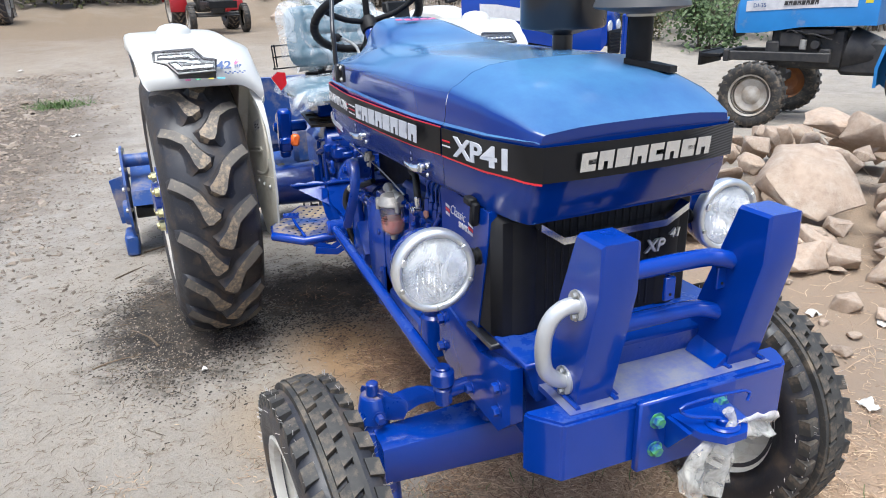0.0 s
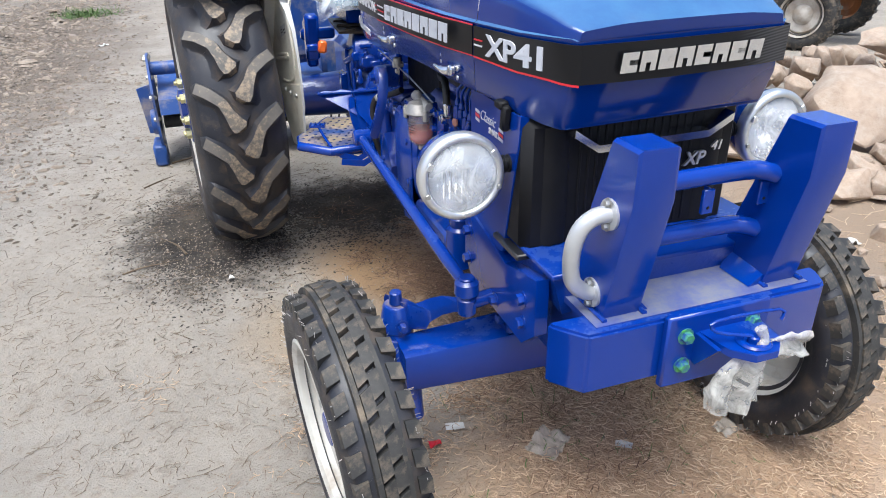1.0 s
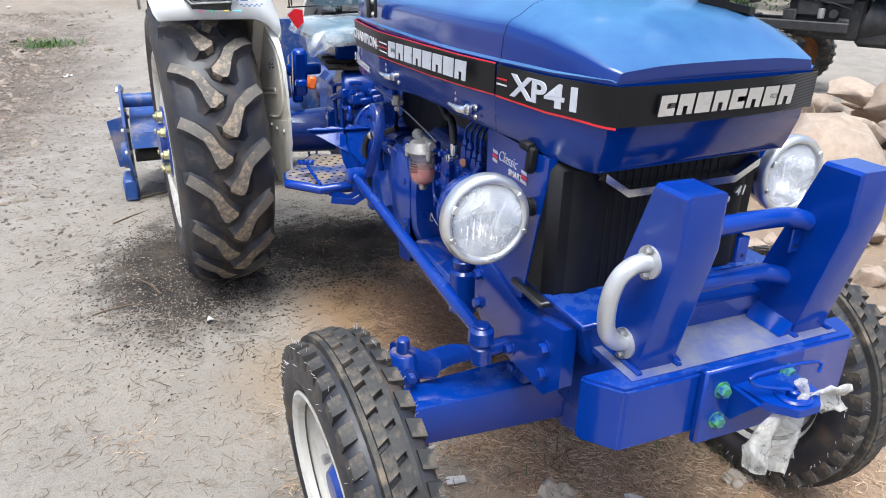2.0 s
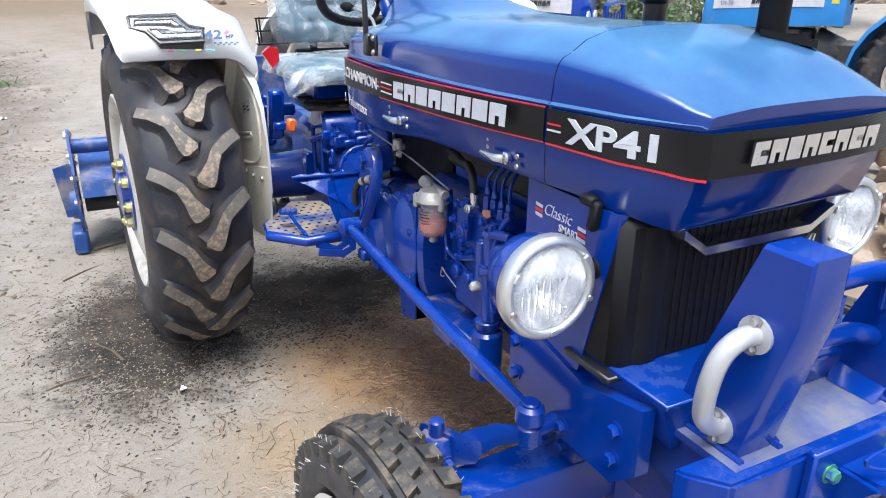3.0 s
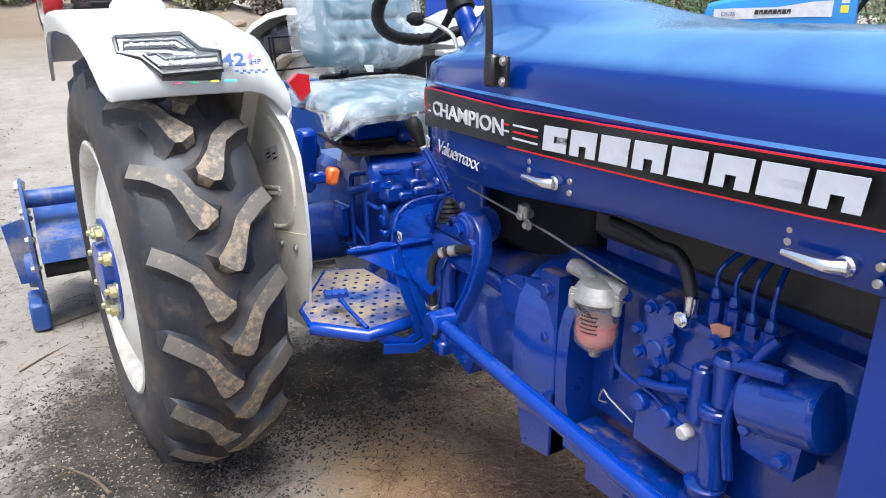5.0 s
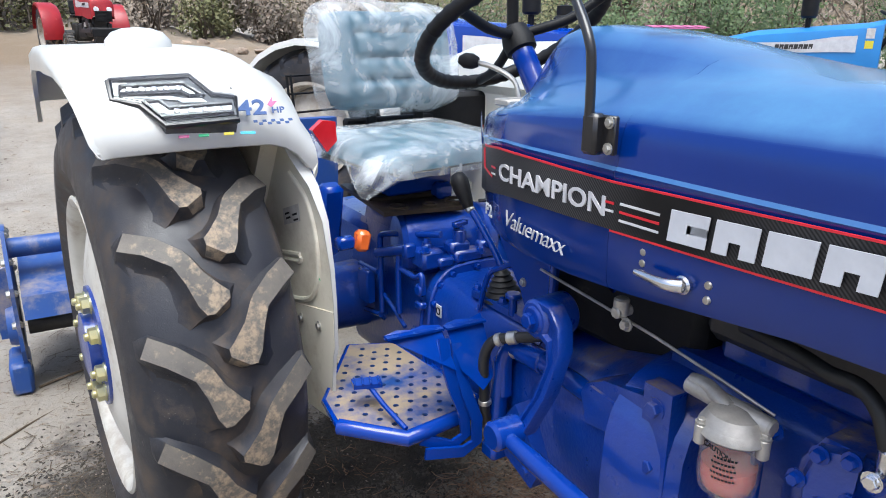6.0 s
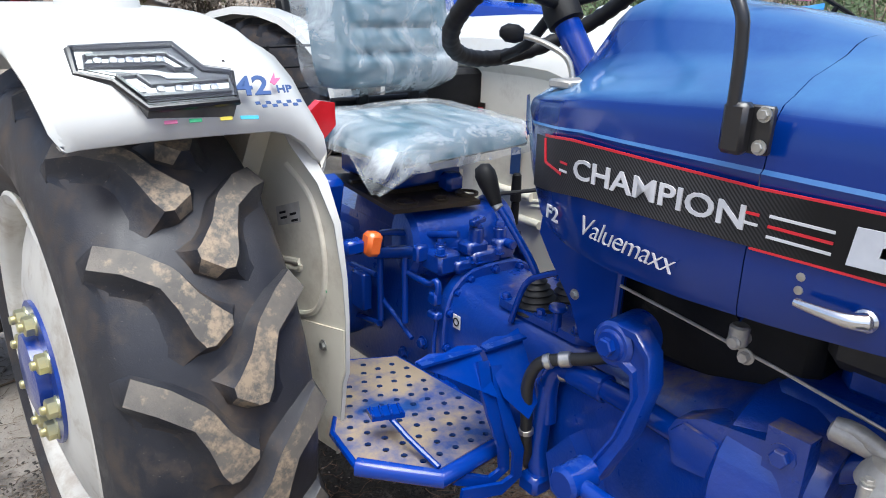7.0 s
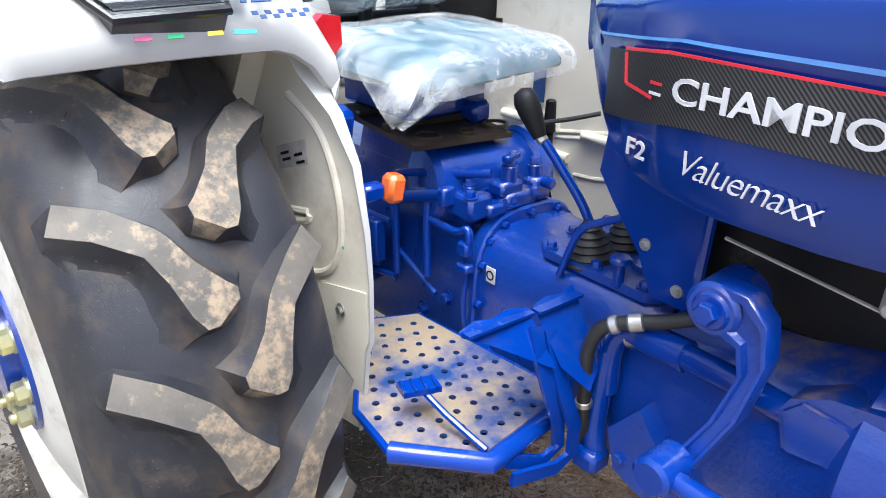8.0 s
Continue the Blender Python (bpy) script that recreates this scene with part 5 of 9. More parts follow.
part("filter_bracket", f, M_BLUE, filt, "blue filter bracket")

# injection pump: slanted body with covers, delivery valves, pipes and fittings
PX = -0.225
f = Form()
f.hull([(x, y, z) for x in (-0.150, PX) for y, z in ((0.425, 0.80), (0.420, 0.86), (0.395, 0.905), (0.345, 0.905), (0.195, 0.900), (0.190, 0.860), (0.270, 0.800), (0.400, 0.775))])
pump = part("injection_pump", f, M_BLUE_CAST, tractor, "blue injection pump with pipe fittings")


def pump_piece(name, build, mat=M_BLUE_CAST, label=""):
    g = Form()
    build(g)
    return part(name, g, mat, pump, label)


pump_piece("pump_cover", lambda g: g.hull([(x, y, z) for x, k in ((PX, 1.0), (PX - 0.018, 0.9)) for y, z in ((0.30 + 0.115 * k, 0.845), (0.30 + 0.10 * k, 0.895), (0.30 + 0.045 * k, 0.910), (0.30 + 0.05 * k, 0.80), (0.30 + 0.11 * k, 0.79))]))
pump_piece("pump_cover", lambda g: g.hull([(x, y, z) for x in (PX, PX - 0.012) for y, z in ((0.335, 0.880), (0.200, 0.872), (0.200, 0.885), (0.335, 0.898))]))
pump_piece("governor_housing", lambda g: g.hull([(x, y, z) for x in (-0.14, PX - 0.002) for y, z in ((0.41, 0.80), (0.30, 0.80), (0.29, 0.745), (0.32, 0.715), (0.40, 0.72), (0.425, 0.76))]))
pump_piece("pump_foot", lambda g: g.box((-0.185, 0.33, 0.66), (0.10, 0.19, 0.12), 0.015))
pump_piece("lift_pump", lambda g: (g.cyl((PX - 0.006, 0.281, 0.725), (PX - 0.006, 0.283, 0.822), 0.021, 0.019, 16), g.cyl((PX - 0.006, 0.283, 0.805), (PX - 0.006, 0.283, 0.828), 0.013, 0.013, 6)))
pump_piece("primer_pump", lambda g: (g.cyl((PX - 0.008, 0.238, 0.775), (PX - 0.008, 0.241, 0.852), 0.019, 0.021, 16), g.cyl((PX - 0.008, 0.241, 0.848), (PX - 0.008, 0.241, 0.862), 0.024, 0.022, 16)))
pump_piece("drain_column", lambda g: (g.cyl((PX, 0.245, 0.62), (PX, 0.254, 0.770), 0.024, 0.026, 16), g.cyl((PX, 0.25, 0.748), (PX, 0.252, 0.765), 0.033, 0.033, 16)))
for y, z in ((0.412, 0.842), (0.388, 0.890), (0.350, 0.902), (0.405, 0.80), (0.36, 0.80), (0.345, 0.845), (0.395, 0.735), (0.31, 0.735), (0.215, 0.878), (0.26, 0.880), (0.32, 0.888), (0.35, 0.77), (0.385, 0.765)):
    pump_piece("bolt", lambda g: g.bolt((PX - 0.0195 if z > 0.79 else PX - 0.004, y, z), (-1, 0, 0), 0.009, 0.011), M_BLUE)
for y, z in ((0.375, 0.815), (0.40, 0.70), (0.34, 0.70)):
    pump_piece("pump_boss", lambda g: g.cyl((PX + 0.01, y, z), (PX - 0.024, y, z), 0.021, 0.018, 16))
for k, (y, z) in enumerate(((0.287, 0.915), (0.254, 0.912), (0.222, 0.898), (0.190, 0.898))):
    pump_piece("delivery_valve", lambda g: (g.cyl((PX + 0.006, y, z - 0.02), (PX + 0.006, y, z + 0.022), 0.014, 0.013, 6), g.cyl((PX + 0.006, y, z + 0.022), (PX + 0.006, y + 0.001, z + 0.042), 0.010, 0.008, 10)), M_BLUE)
    pump_piece("fuel_pipe", lambda g: g.tube([(PX + 0.006, y, z + 0.035), (PX + 0.010, y + 0.002, 0.985), (PX + 0.05, y - 0.02 + 0.01 * k, 1.02), (-0.12, y - 0.05 + 0.02 * k, 1.015)], 0.0042, 8, 4), M_BLUE, "thin blue steel fuel pipe")
pump_piece("return_pipe", lambda g: g.tube([(-0.238, 0.480, 0.865), (-0.238, 0.470, 0.76), (-0.238, 0.455, 0.735), (-0.236, 0.415, 0.727), (-0.236, 0.372, 0.724), (-0.238, 0.331, 0.708), (-0.242, 0.298, 0.699)], 0.0045, 8, 4), M_BLUE, "thin blue pipe")
pump_piece("wire_loop", lambda g: g.tube([(-0.232, 0.418, 0.642), (-0.236, 0.478, 0.664), (-0.236, 0.494, 0.674), (-0.236, 0.503, 0.646), (-0.236, 0.482, 0.652)], 0.002, 6, 2), M_STEEL)
pump_piece("plug", lambda g: g.cyl((-0.232, 0.294, 0.698), (-0.256, 0.294, 0.698), 0.013, 0.012, 14), M_PAPER, "pale plastic plug")
pump_piece("hose_fitting", lambda g: g.cyl((PX - 0.015, 0.316, 0.905), (PX - 0.015, 0.315, 0.938), 0.011, 0.0125, 12), M_CHROME, "bright hose fitting")
pump_piece("hose_fitting", lambda g: (g.cyl((PX - 0.004, 0.318, 0.897), (PX - 0.034, 0.320, 0.897), 0.012, 0.010, 12), g.bolt((PX - 0.03, 0.320, 0.897), (-1, 0, 0), 0.009, 0.008)), M_CHROME, "bright hose fitting")
pump_piece("seal_plate", lambda g: g.hull([(x, y, z) for x in (PX - 0.012, PX - 0.016) for y, z in ((0.277, 0.902), (0.262, 0.910), (0.241, 0.912), (0.240, 0.897), (0.254, 0.888), (0.270, 0.888))]), M_COPPER, "copper coloured seal plate")
pump_piece("drain_pipe", lambda g: g.tube([(PX, 0.172, 0.915), (PX - 0.012, 0.190, 0.885), (PX - 0.018, 0.208, 0.830), (PX - 0.020, 0.220, 0.770), (PX - 0.018, 0.217, 0.720), (PX - 0.012, 0.210, 0.66)], 0.0085, 10, 4), M_BLUE, "bent blue pipe")
pump_piece("link_rod", lambda g: g.tube([(PX - 0.016, 0.40, 0.742), (PX - 0.020, 0.35, 0.755), (PX - 0.018, 0.295, 0.775)], 0.009, 10, 3), M_BLUE)
# starter drum with its bracket
f = Form()
f.cyl((-0.215, 0.205, 0.800), (-0.215, 0.085, 0.830), 0.050, 0.052, 28, 0.006)
starter = part("starter_motor", f, M_BLUE_CAST, tractor, "blue starter drum on the engine side")
for y, z in ((0.19, 0.872), (0.14, 0.850)):
    f = Form()
    f.cyl((-0.245, y + 0.03, z - 0.01), (-0.245, y - 0.05, z + 0.005), 0.013, 0.012, 12)
    part("starter_pipe", f, M_BLUE, starter)
f = Form()
f.hull([(x, y, z) for x in (-0.19, -0.245) for y, z in ((0.205, 0.790), (0.10, 0.80), (0.105, 0.725), (0.19, 0.730))])
f.bolt((-0.245, 0.185, 0.77), (-1, 0, 0), 0.010, 0.012)
f.bolt((-0.245, 0.125, 0.75), (-1, 0, 0), 0.010, 0.012)
part("starter_bracket", f, M_BLUE_CAST, starter)
# fuel hose over the pump
f = Form()
f.tube([(-0.18, 0.56, 0.985), (-0.21, 0.46, 0.992), (-0.225, 0.406, 0.990), (-0.230, 0.366, 0.992), (-0.236, 0.338, 0.976), (-0.240, 0.322, 0.948), (-0.240, 0.316, 0.930)], 0.0105, 10, 5)
part("fuel_hose", f, M_HOSE, tractor, "black rubber fuel hose")
# hanging oil canister, starter and small castings along the block
f = Form()
f.cyl((-0.228, 0.255, 0.455), (-0.228, 0.255, 0.590), 0.043, 0.040, 28, 0.008)
f.cyl((-0.228, 0.255, 0.585), (-0.228, 0.255, 0.62), 0.030, 0.034, 24)
part("oil_filter", f, M_BLUE, tractor, "blue hanging oil filter canister")
# Cover enlarged in dark metal to stand for shade under the hood.
f = Form()
f.box((0.02, 0.34, 0.985), (0.33, 0.64, 0.13), 0.02)
part("valve_cover", f, M_DARKMETAL, engine, "dark valve cover")
f = Form()
f.box((0.0, -0.08, 0.87), (0.46, 0.05, 0.30), 0.01)
part("radiator", f, M_DARKMETAL, tractor, "dark radiator core")
# Added black block stands for the deep shade under the hood.
f = Form()
f.box((0.03, 0.86, 0.92), (0.34, 0.40, 0.22), 0.02)
part("battery_tray", f, M_BLACK, tractor, "black block added for the dark gap under the hood")
# throttle linkage, small cocks and tank straps under the hood
f = Form()
f.tube([(-0.285, 0.90, 0.99), (-0.25, 0.66, 0.945), (-0.235, 0.46, 0.905)], 0.0025, 6, 2)
part("linkage_wire", f, M_STEEL, tractor, "bright throttle wire")
f = Form()
f.cyl((-0.27, 0.715, 0.965), (-0.27, 0.715, 0.995), 0.013, seg=12)
f.cyl((-0.285, 0.715, 0.972), (-0.25, 0.715, 0.972), 0.010, seg=12)
f.bolt((-0.27, 0.70, 0.955), (-1, 0, 0), 0.008, 0.01)
part("fuel_cock", f, M_ALU, tractor, "small brass fuel cock")
# Tank box made wide and black so the hood's underside looks shaded.
f = Form()
f.box((-0.01, 0.75, 1.048), (0.48, 0.52, 0.066), 0.02)
part("fuel_tank", f, M_BLACK, tractor, "black fuel tank underside, widened for shade under the hood")
f = Form()
f.plate([(-0.192, y, z) for y, z in ((1.165, 0.985), (1.15, 1.11), (0.96, 1.11), (0.966, 0.98), (0.970, 0.835), (0.985, 0.815), (1.045, 0.815), (1.075, 0.875), (1.135, 0.945))], (0.010, 0, 0))
strut = part("dash_strut", f, M_BLUE, tractor, "flat blue dash support strut", 20)
f = Form()
f.tube([(-0.194, 0.972, 0.84), (-0.196, 0.968, 0.98), (-0.205, 0.965, 1.08)], 0.008, 8, 3)
part("strut_edge", f, M_BLUE, strut)
for y, z in ((1.002, 0.842), (1.066, 0.895)):
    f = Form()
    f.bolt((-0.192, y, z), (-1, 0, 0), 0.007, 0.006)
    part("bolt", f, M_STEEL, strut)

# steering drop arm: boss, bowed flat arm with a sunk channel, ball joint
f = Form()
f.cyl((-0.225, 0.890, 0.900), (-0.305, 0.890, 0.900), 0.040, 0.037, 32, 0.006)
front = ((0.885, 0.938), (0.848, 0.938), (0.818, 0.912), (0.806, 0.866), (0.819, 0.783), (0.855, 0.690))
rear = ((0.905, 0.872), (0.882, 0.872), (0.850, 0.866), (0.838, 0.832), (0.854, 0.766), (0.890, 0.688))
rows = []
for k, ((ya, za), (yb, zb)) in enumerate(zip(front, rear)):
    x = (-0.285, -0.288, -0.292, -0.298, -0.312, -0.332)[k]
    d = V((0, yb - ya, zb - za))
    p = lambda t, dx: V((x + dx, ya, za)) + d * t
    rows.append([p(0, 0.016), p(0, -0.012), p(0.05, -0.016), p(0.20, -0.016), p(0.27, -0.008), p(0.73, -0.008), p(0.80, -0.016), p(0.95, -0.016), p(1, -0.012), p(1, 0.016)])
f.loft(rows, closed=True, caps=True)
arm = part("drop_arm", f, M_BLUE_CAST, tractor, "forged blue steering drop arm", 40)
f = Form()
f.cyl((-0.303, 0.890, 0.900), (-0.309, 0.890, 0.900), 0.026, 0.024, 24)
f.bolt((-0.308, 0.890, 0.900), (-1, 0, 0), 0.015, 0.014)
part("arm_nut", f, M_BLUE, arm)
# steering pipe, elbow and corrugated hose
f = Form()
f.tube([(-0.225, 1.075, 0.640), (-0.228, 1.075, 0.72), (-0.222, 1.060, 0.756), (-0.215, 1.02, 0.760)], 0.019, 14, 4)
f.cyl((-0.215, 1.03, 0.760), (-0.218, 0.95, 0.764), 0.026, seg=18)
f.tube([(-0.218, 0.96, 0.764), (-0.235, 0.86, 0.775), (-0.235, 0.76, 0.775), (-0.20, 0.62, 0.80), (-0.18, 0.56, 0.83)], 0.020, 14, 4)
f.tube([(-0.228, 1.08, 0.72), (-0.235, 1.085, 0.58), (-0.235, 1.07, 0.50)], 0.021, 14, 3)
f.box((-0.245, 1.075, 0.51), (0.05, 0.05, 0.04), 0.008)
part("steering_pipe", f, M_BLUE, tractor, "blue steel pipe with elbow")
f = Form()
pts = [(-0.20, 0.93, 0.835), (-0.225, 0.99, 0.808), (-0.245, 1.03, 0.795), (-0.265, 1.07, 0.775), (-0.275, 1.085, 0.73), (-0.272, 1.085, 0.66), (-0.268, 1.085, 0.60), (-0.24, 1.10, 0.53)]
f.tube(pts, 0.0115, 10, 5)
hose = part("hose", f, M_HOSE, tractor, "black corrugated hose with clamps")
f = Form()
for a, b in (((-0.238, 1.018, 0.799), (-0.250, 1.038, 0.792)), ((-0.254, 1.05, 0.787), (-0.262, 1.062, 0.780)), ((-0.270, 1.0855, 0.635), (-0.269, 1.085, 0.620)), ((-0.213, 1.045, 0.757), (-0.219, 1.06, 0.752))):
    f = Form()
    f.cyl(a, b, 0.0145 if a[2] != 0.757 else 0.022, seg=12)
    part("clamp", f, M_STEEL, hose, "bright hose clamp")

# gearbox
def casting(rows, n=28, p=0.45):
    """A cast body of rounded boxy sections: rows of (y, middle, half width, top, bottom)."""
    f = Form()
    f.loft([[(cx + math.copysign(abs(math.cos(a)) ** p, math.cos(a)) * hw, y, (zt + zb) / 2 + math.copysign(abs(math.sin(a)) ** p, math.sin(a)) * (zt - zb) / 2) for a in [2 * math.pi * k / n for k in range(n)]] for y, cx, hw, zt, zb in rows], closed=True, caps=True)
    return f


gearbox = part("gearbox", casting(((1.02, -0.078, 0.118, 0.795, 0.47), (1.05, -0.080, 0.124, 0.803, 0.46), (1.30, -0.084, 0.128, 0.800, 0.45), (1.40, -0.086, 0.132, 0.806, 0.45))), M_BLUE_CAST, tractor, "dusty blue gearbox housing", 40)
part("flange", casting(((1.398, -0.086, 0.143, 0.826, 0.44), (1.402, -0.086, 0.147, 0.830, 0.435), (1.424, -0.088, 0.147, 0.830, 0.435), (1.428, -0.088, 0.143, 0.826, 0.44)), 44, 0.62), M_BLUE_CAST, gearbox, "bolted gearbox flange", 35)
part("rear_case", casting(((1.425, -0.09, 0.125, 0.80, 0.45), (1.50, -0.092, 0.115, 0.80, 0.45), (1.86, -0.105, 0.13, 0.84, 0.45)), 28, 0.3), M_BLUE_CAST, gearbox, "blue rear gear case", 35)
for a in range(-20, 201, 22):
    f = Form()
    ca, sa = math.cos(radians(a)), math.sin(radians(a))
    f.bolt((-0.087 + math.copysign(abs(ca) ** 0.62, ca) * 0.137, 1.398, 0.632 + math.copysign(abs(sa) ** 0.62, sa) * 0.184), (0, -1, 0), 0.008, 0.010)
    part("bolt", f, M_BLUE, gearbox)
f = Form()
f.hull([(x, y, z) for x, y in ((-0.186, 1.06), (-0.170, 1.035), (0.020, 1.035), (0.035, 1.06), (0.035, 1.27), (0.01, 1.30), (-0.16, 1.30), (-0.186, 1.27)) for z in (0.795, 0.811)])
deck = part("top_cover", f, M_BLUE_CAST, gearbox, "dusty flat gearbox cover", 25)
for x, y in ((-0.170, 1.07), (-0.172, 1.165), (-0.172, 1.265), (-0.09, 1.287), (0.0, 1.28), (0.018, 1.18), (-0.09, 1.05)):
    f = Form()
    f.bolt((x, y, 0.811), (0, 0, 1), 0.009, 0.011)
    part("bolt", f, M_BLUE, deck)
f = Form()
f.cyl((-0.182, 1.112, 0.80), (-0.182, 1.112, 0.842), 0.010, 0.009)
f.cyl((-0.182, 1.112, 0.842), (-0.182, 1.112, 0.854), 0.018, 0.018)
part("filler_cap", f, M_BLUE, gearbox)
f = Form()
f.lathe([(0.030, 0), (0.030, 0.010), (0.012, 0.013), (0, 0.013)], (-0.10, 1.11, 0.810), (0, 0, 1), 20)
part("round_cover", f, M_BLUE_CAST, gearbox)
f = Form()
f.box((-0.2185, 1.368, 0.728), (0.003, 0.024, 0.032), 0.001)
part("sticker", f, M_WHITE, gearbox, "small white square sticker")
f = Form()
f.lathe([(0.010, 0.0), (0.010, 0.001), (0.007, 0.001), (0.007, 0.0)], (-0.2203, 1.368, 0.728), (-1, 0, 0), 16)
part("sticker_mark", f, M_BLACK, gearbox)
# hydraulic lift: rounded cylinder housing under the seat plate, valves, rods and pipes
f = Form()
f.hull([(x, y, z) for y in (1.45, 1.86) for x, z in ((-0.215, 0.80), (0.02, 0.80), (-0.20, 0.865), (0.0, 0.865))])
lift = part("hydraulic_lift", f, M_BLUE_CAST, tractor, "blue hydraulic lift housing with valves")
f = Form()
f.cyl((-0.238, 1.555, 0.862), (-0.010, 1.505, 0.862), 0.082, 0.080, 36, 0.012)
part("lift_cylinder", f, M_BLUE_CAST, lift, "smooth blue lift cylinder", 45)
f = Form()
f.cyl((-0.030, 1.508, 0.865), (0.012, 1.500, 0.865), 0.090, 0.088, 32, 0.008)
part("cylinder_collar", f, M_BLUE_CAST, lift, "", 45)
f = Form()
f.hull([(x, y, z) for y in (1.56, 1.84) for x, z in ((-0.20, 0.86), (-0.02, 0.86), (-0.18, 0.950), (-0.05, 0.950))])
part("lift_cover", f, M_BLUE_CAST, lift)
for c, sz in (((-0.205, 1.450, 0.845), (0.062, 0.075, 0.050)), ((-0.150, 1.445, 0.830), (0.075, 0.075, 0.030)), ((-0.105, 1.440, 0.842), (0.085, 0.070, 0.034)), ((-0.125, 1.435, 0.866), (0.060, 0.045, 0.030)), ((-0.045, 1.435, 0.850), (0.050, 0.055, 0.050)), ((-0.175, 1.415, 0.838), (0.045, 0.030, 0.024))):
    f = Form()
    f.box(c, sz, 0.008)
    part("valve_block", f, M_BLUE_CAST, lift)
for a, b, r in (((-0.120, 1.432, 0.87), (-0.120, 1.432, 0.912), 0.017), ((-0.046, 1.435, 0.87), (-0.046, 1.435, 0.900), 0.016), ((-0.205, 1.452, 0.865), (-0.205, 1.452, 0.882), 0.013)):
    f = Form()
    f.cyl(a, b, r)
    f.bolt(b, (0, 0, 1), r * 0.65, 0.012)
    part("valve_plug", f, M_BLUE_CAST, lift)
f = Form()
f.box((-0.118, 1.432, 0.926), (0.052, 0.018, 0.014), 0.005, (0, 0, 20))
part("valve_handle", f, M_BLUE, lift)
f = Form()
f.cyl((-0.045, 1.410, 0.868), (-0.045, 1.385, 0.868), 0.012)
part("valve_nut", f, M_BLUE, lift)
for x, y, z in ((-0.150, 1.418, 0.838), (-0.130, 1.412, 0.836), (-0.185, 1.478, 0.868), (-0.070, 1.410, 0.846), (-0.225, 1.425, 0.868)):
    f = Form()
    f.bolt((x, y, z), (0, 0, 1), 0.010, 0.013)
    part("bolt", f, M_BLUE, lift)
for pts, r in ((((-0.250, 1.628, 0.640), (-0.252, 1.628, 0.80), (-0.252, 1.626, 0.858), (-0.248, 1.605, 0.874), (-0.225, 1.50, 0.896), (-0.185, 1.415, 0.910)), 0.0085),
               (((-0.252, 1.640, 0.812), (-0.248, 1.56, 0.838), (-0.242, 1.468, 0.866)), 0.016),
               (((-0.246, 1.524, 0.845), (-0.250, 1.524, 0.80), (-0.250, 1.522, 0.675)), 0.0085),
               (((-0.252, 1.765, 0.745), (-0.252, 1.645, 0.754)), 0.008),
               (((-0.252, 1.740, 0.611), (-0.252, 1.632, 0.630)), 0.008),
               (((-0.245, 1.640, 0.700), (-0.245, 1.50, 0.640)), 0.006),
               (((-0.246, 1.519, 0.800), (-0.246, 1.44, 0.800), (-0.246, 1.41, 0.815), (-0.246, 1.402, 0.800), (-0.246, 1.406, 0.77)), 0.008),
               (((-0.240, 1.412, 0.720), (-0.245, 1.414, 0.65), (-0.235, 1.41, 0.56)), 0.005)):
    f = Form()
    f.tube(pts, r, 10, 3)
    part("pipe", f, M_BLUE, lift, "blue hydraulic pipe")
for c, sz in (((-0.246, 1.412, 0.775), (0.022, 0.030, 0.030)), ((-0.246, 1.412, 0.735), (0.022, 0.034, 0.018)), ((-0.246, 1.470, 0.862), (0.034, 0.022, 0.038)), ((-0.262, 1.70, 0.70), (0.03, 0.06, 0.10))):
    f = Form()
    f.box(c, sz, 0.005)
    part("pipe_block", f, M_BLUE, lift)
for y, z in ((1.50, 0.62), (1.58, 0.56), (1.68, 0.60)):
    f = Form()
    f.bolt((-0.212, y, z), (-1, 0, 0), 0.012, 0.012)
    part("bolt", f, M_BLUE, lift)
# rear axle trumpets
f = Form()
f.cyl((-0.20, HUB_Y, HUB_Z), (-0.62, HUB_Y, HUB_Z), 0.105, 0.085, 24, 0.01)
f.cyl((0.10, HUB_Y, HUB_Z), (0.52, HUB_Y, HUB_Z), 0.105, 0.085, 24, 0.01)
f.box((-0.04, 1.95, 0.66), (0.36, 0.34, 0.40), 0.03)
part("rear_axle", f, M_BLUE_CAST, tractor, "blue rear axle housing")

# gear levers with rubber boots
f = Form()
f.tube([(-0.136, 1.212, 0.86), (-0.142, 1.24, 0.905), (-0.160, 1.305, 0.985), (-0.168, 1.325, 1.005)], 0.0085, 10, 4)
lever = part("gear_lever", f, M_BLUE, tractor, "blue gear lever with black knob")
f = Form()
f.lathe([(0.0, 0.0), (0.012, 0.0), (0.016, 0.02), (0.021, 0.05), (0.022, 0.068), (0.016, 0.084), (0.0, 0.09)], (-0.166, 1.318, 0.998), (-0.10, 0.40, 0.75), 20)
part("knob", f, M_BLACK, lever, "black plastic knob", 60)
f = Form()
f.cyl((-0.163, 1.310, 0.990), (-0.167, 1.322, 1.002), 0.011, seg=8)
part("collar", f, M_STEEL, lever)
for bx, by, k in ((-0.142, 1.200, 0.92), (-0.055, 1.190, 0.88)):
    f = Form()
    prof = []
    for j in range(6):
        r = 0.050 - 0.006 * j
        prof += [(r, 0.012 * j), (r + 0.003, 0.012 * j + 0.004), (r - 0.004, 0.012 * j + 0.009)]
    f.lathe([(a * k, b) for a, b in prof] + [(0.012, 0.074), (0, 0.074)], (bx, by, 0.80), (-0.05, 0.1, 1), 28)
    part("boot", f, M_HOSE, lever, "ribbed black rubber boot", 60)
f = Form()
f.tube([(-0.045, 1.19, 0.87), (-0.045, 1.205, 0.90), (-0.047, 1.215, 0.915)], 0.008, 10, 3)
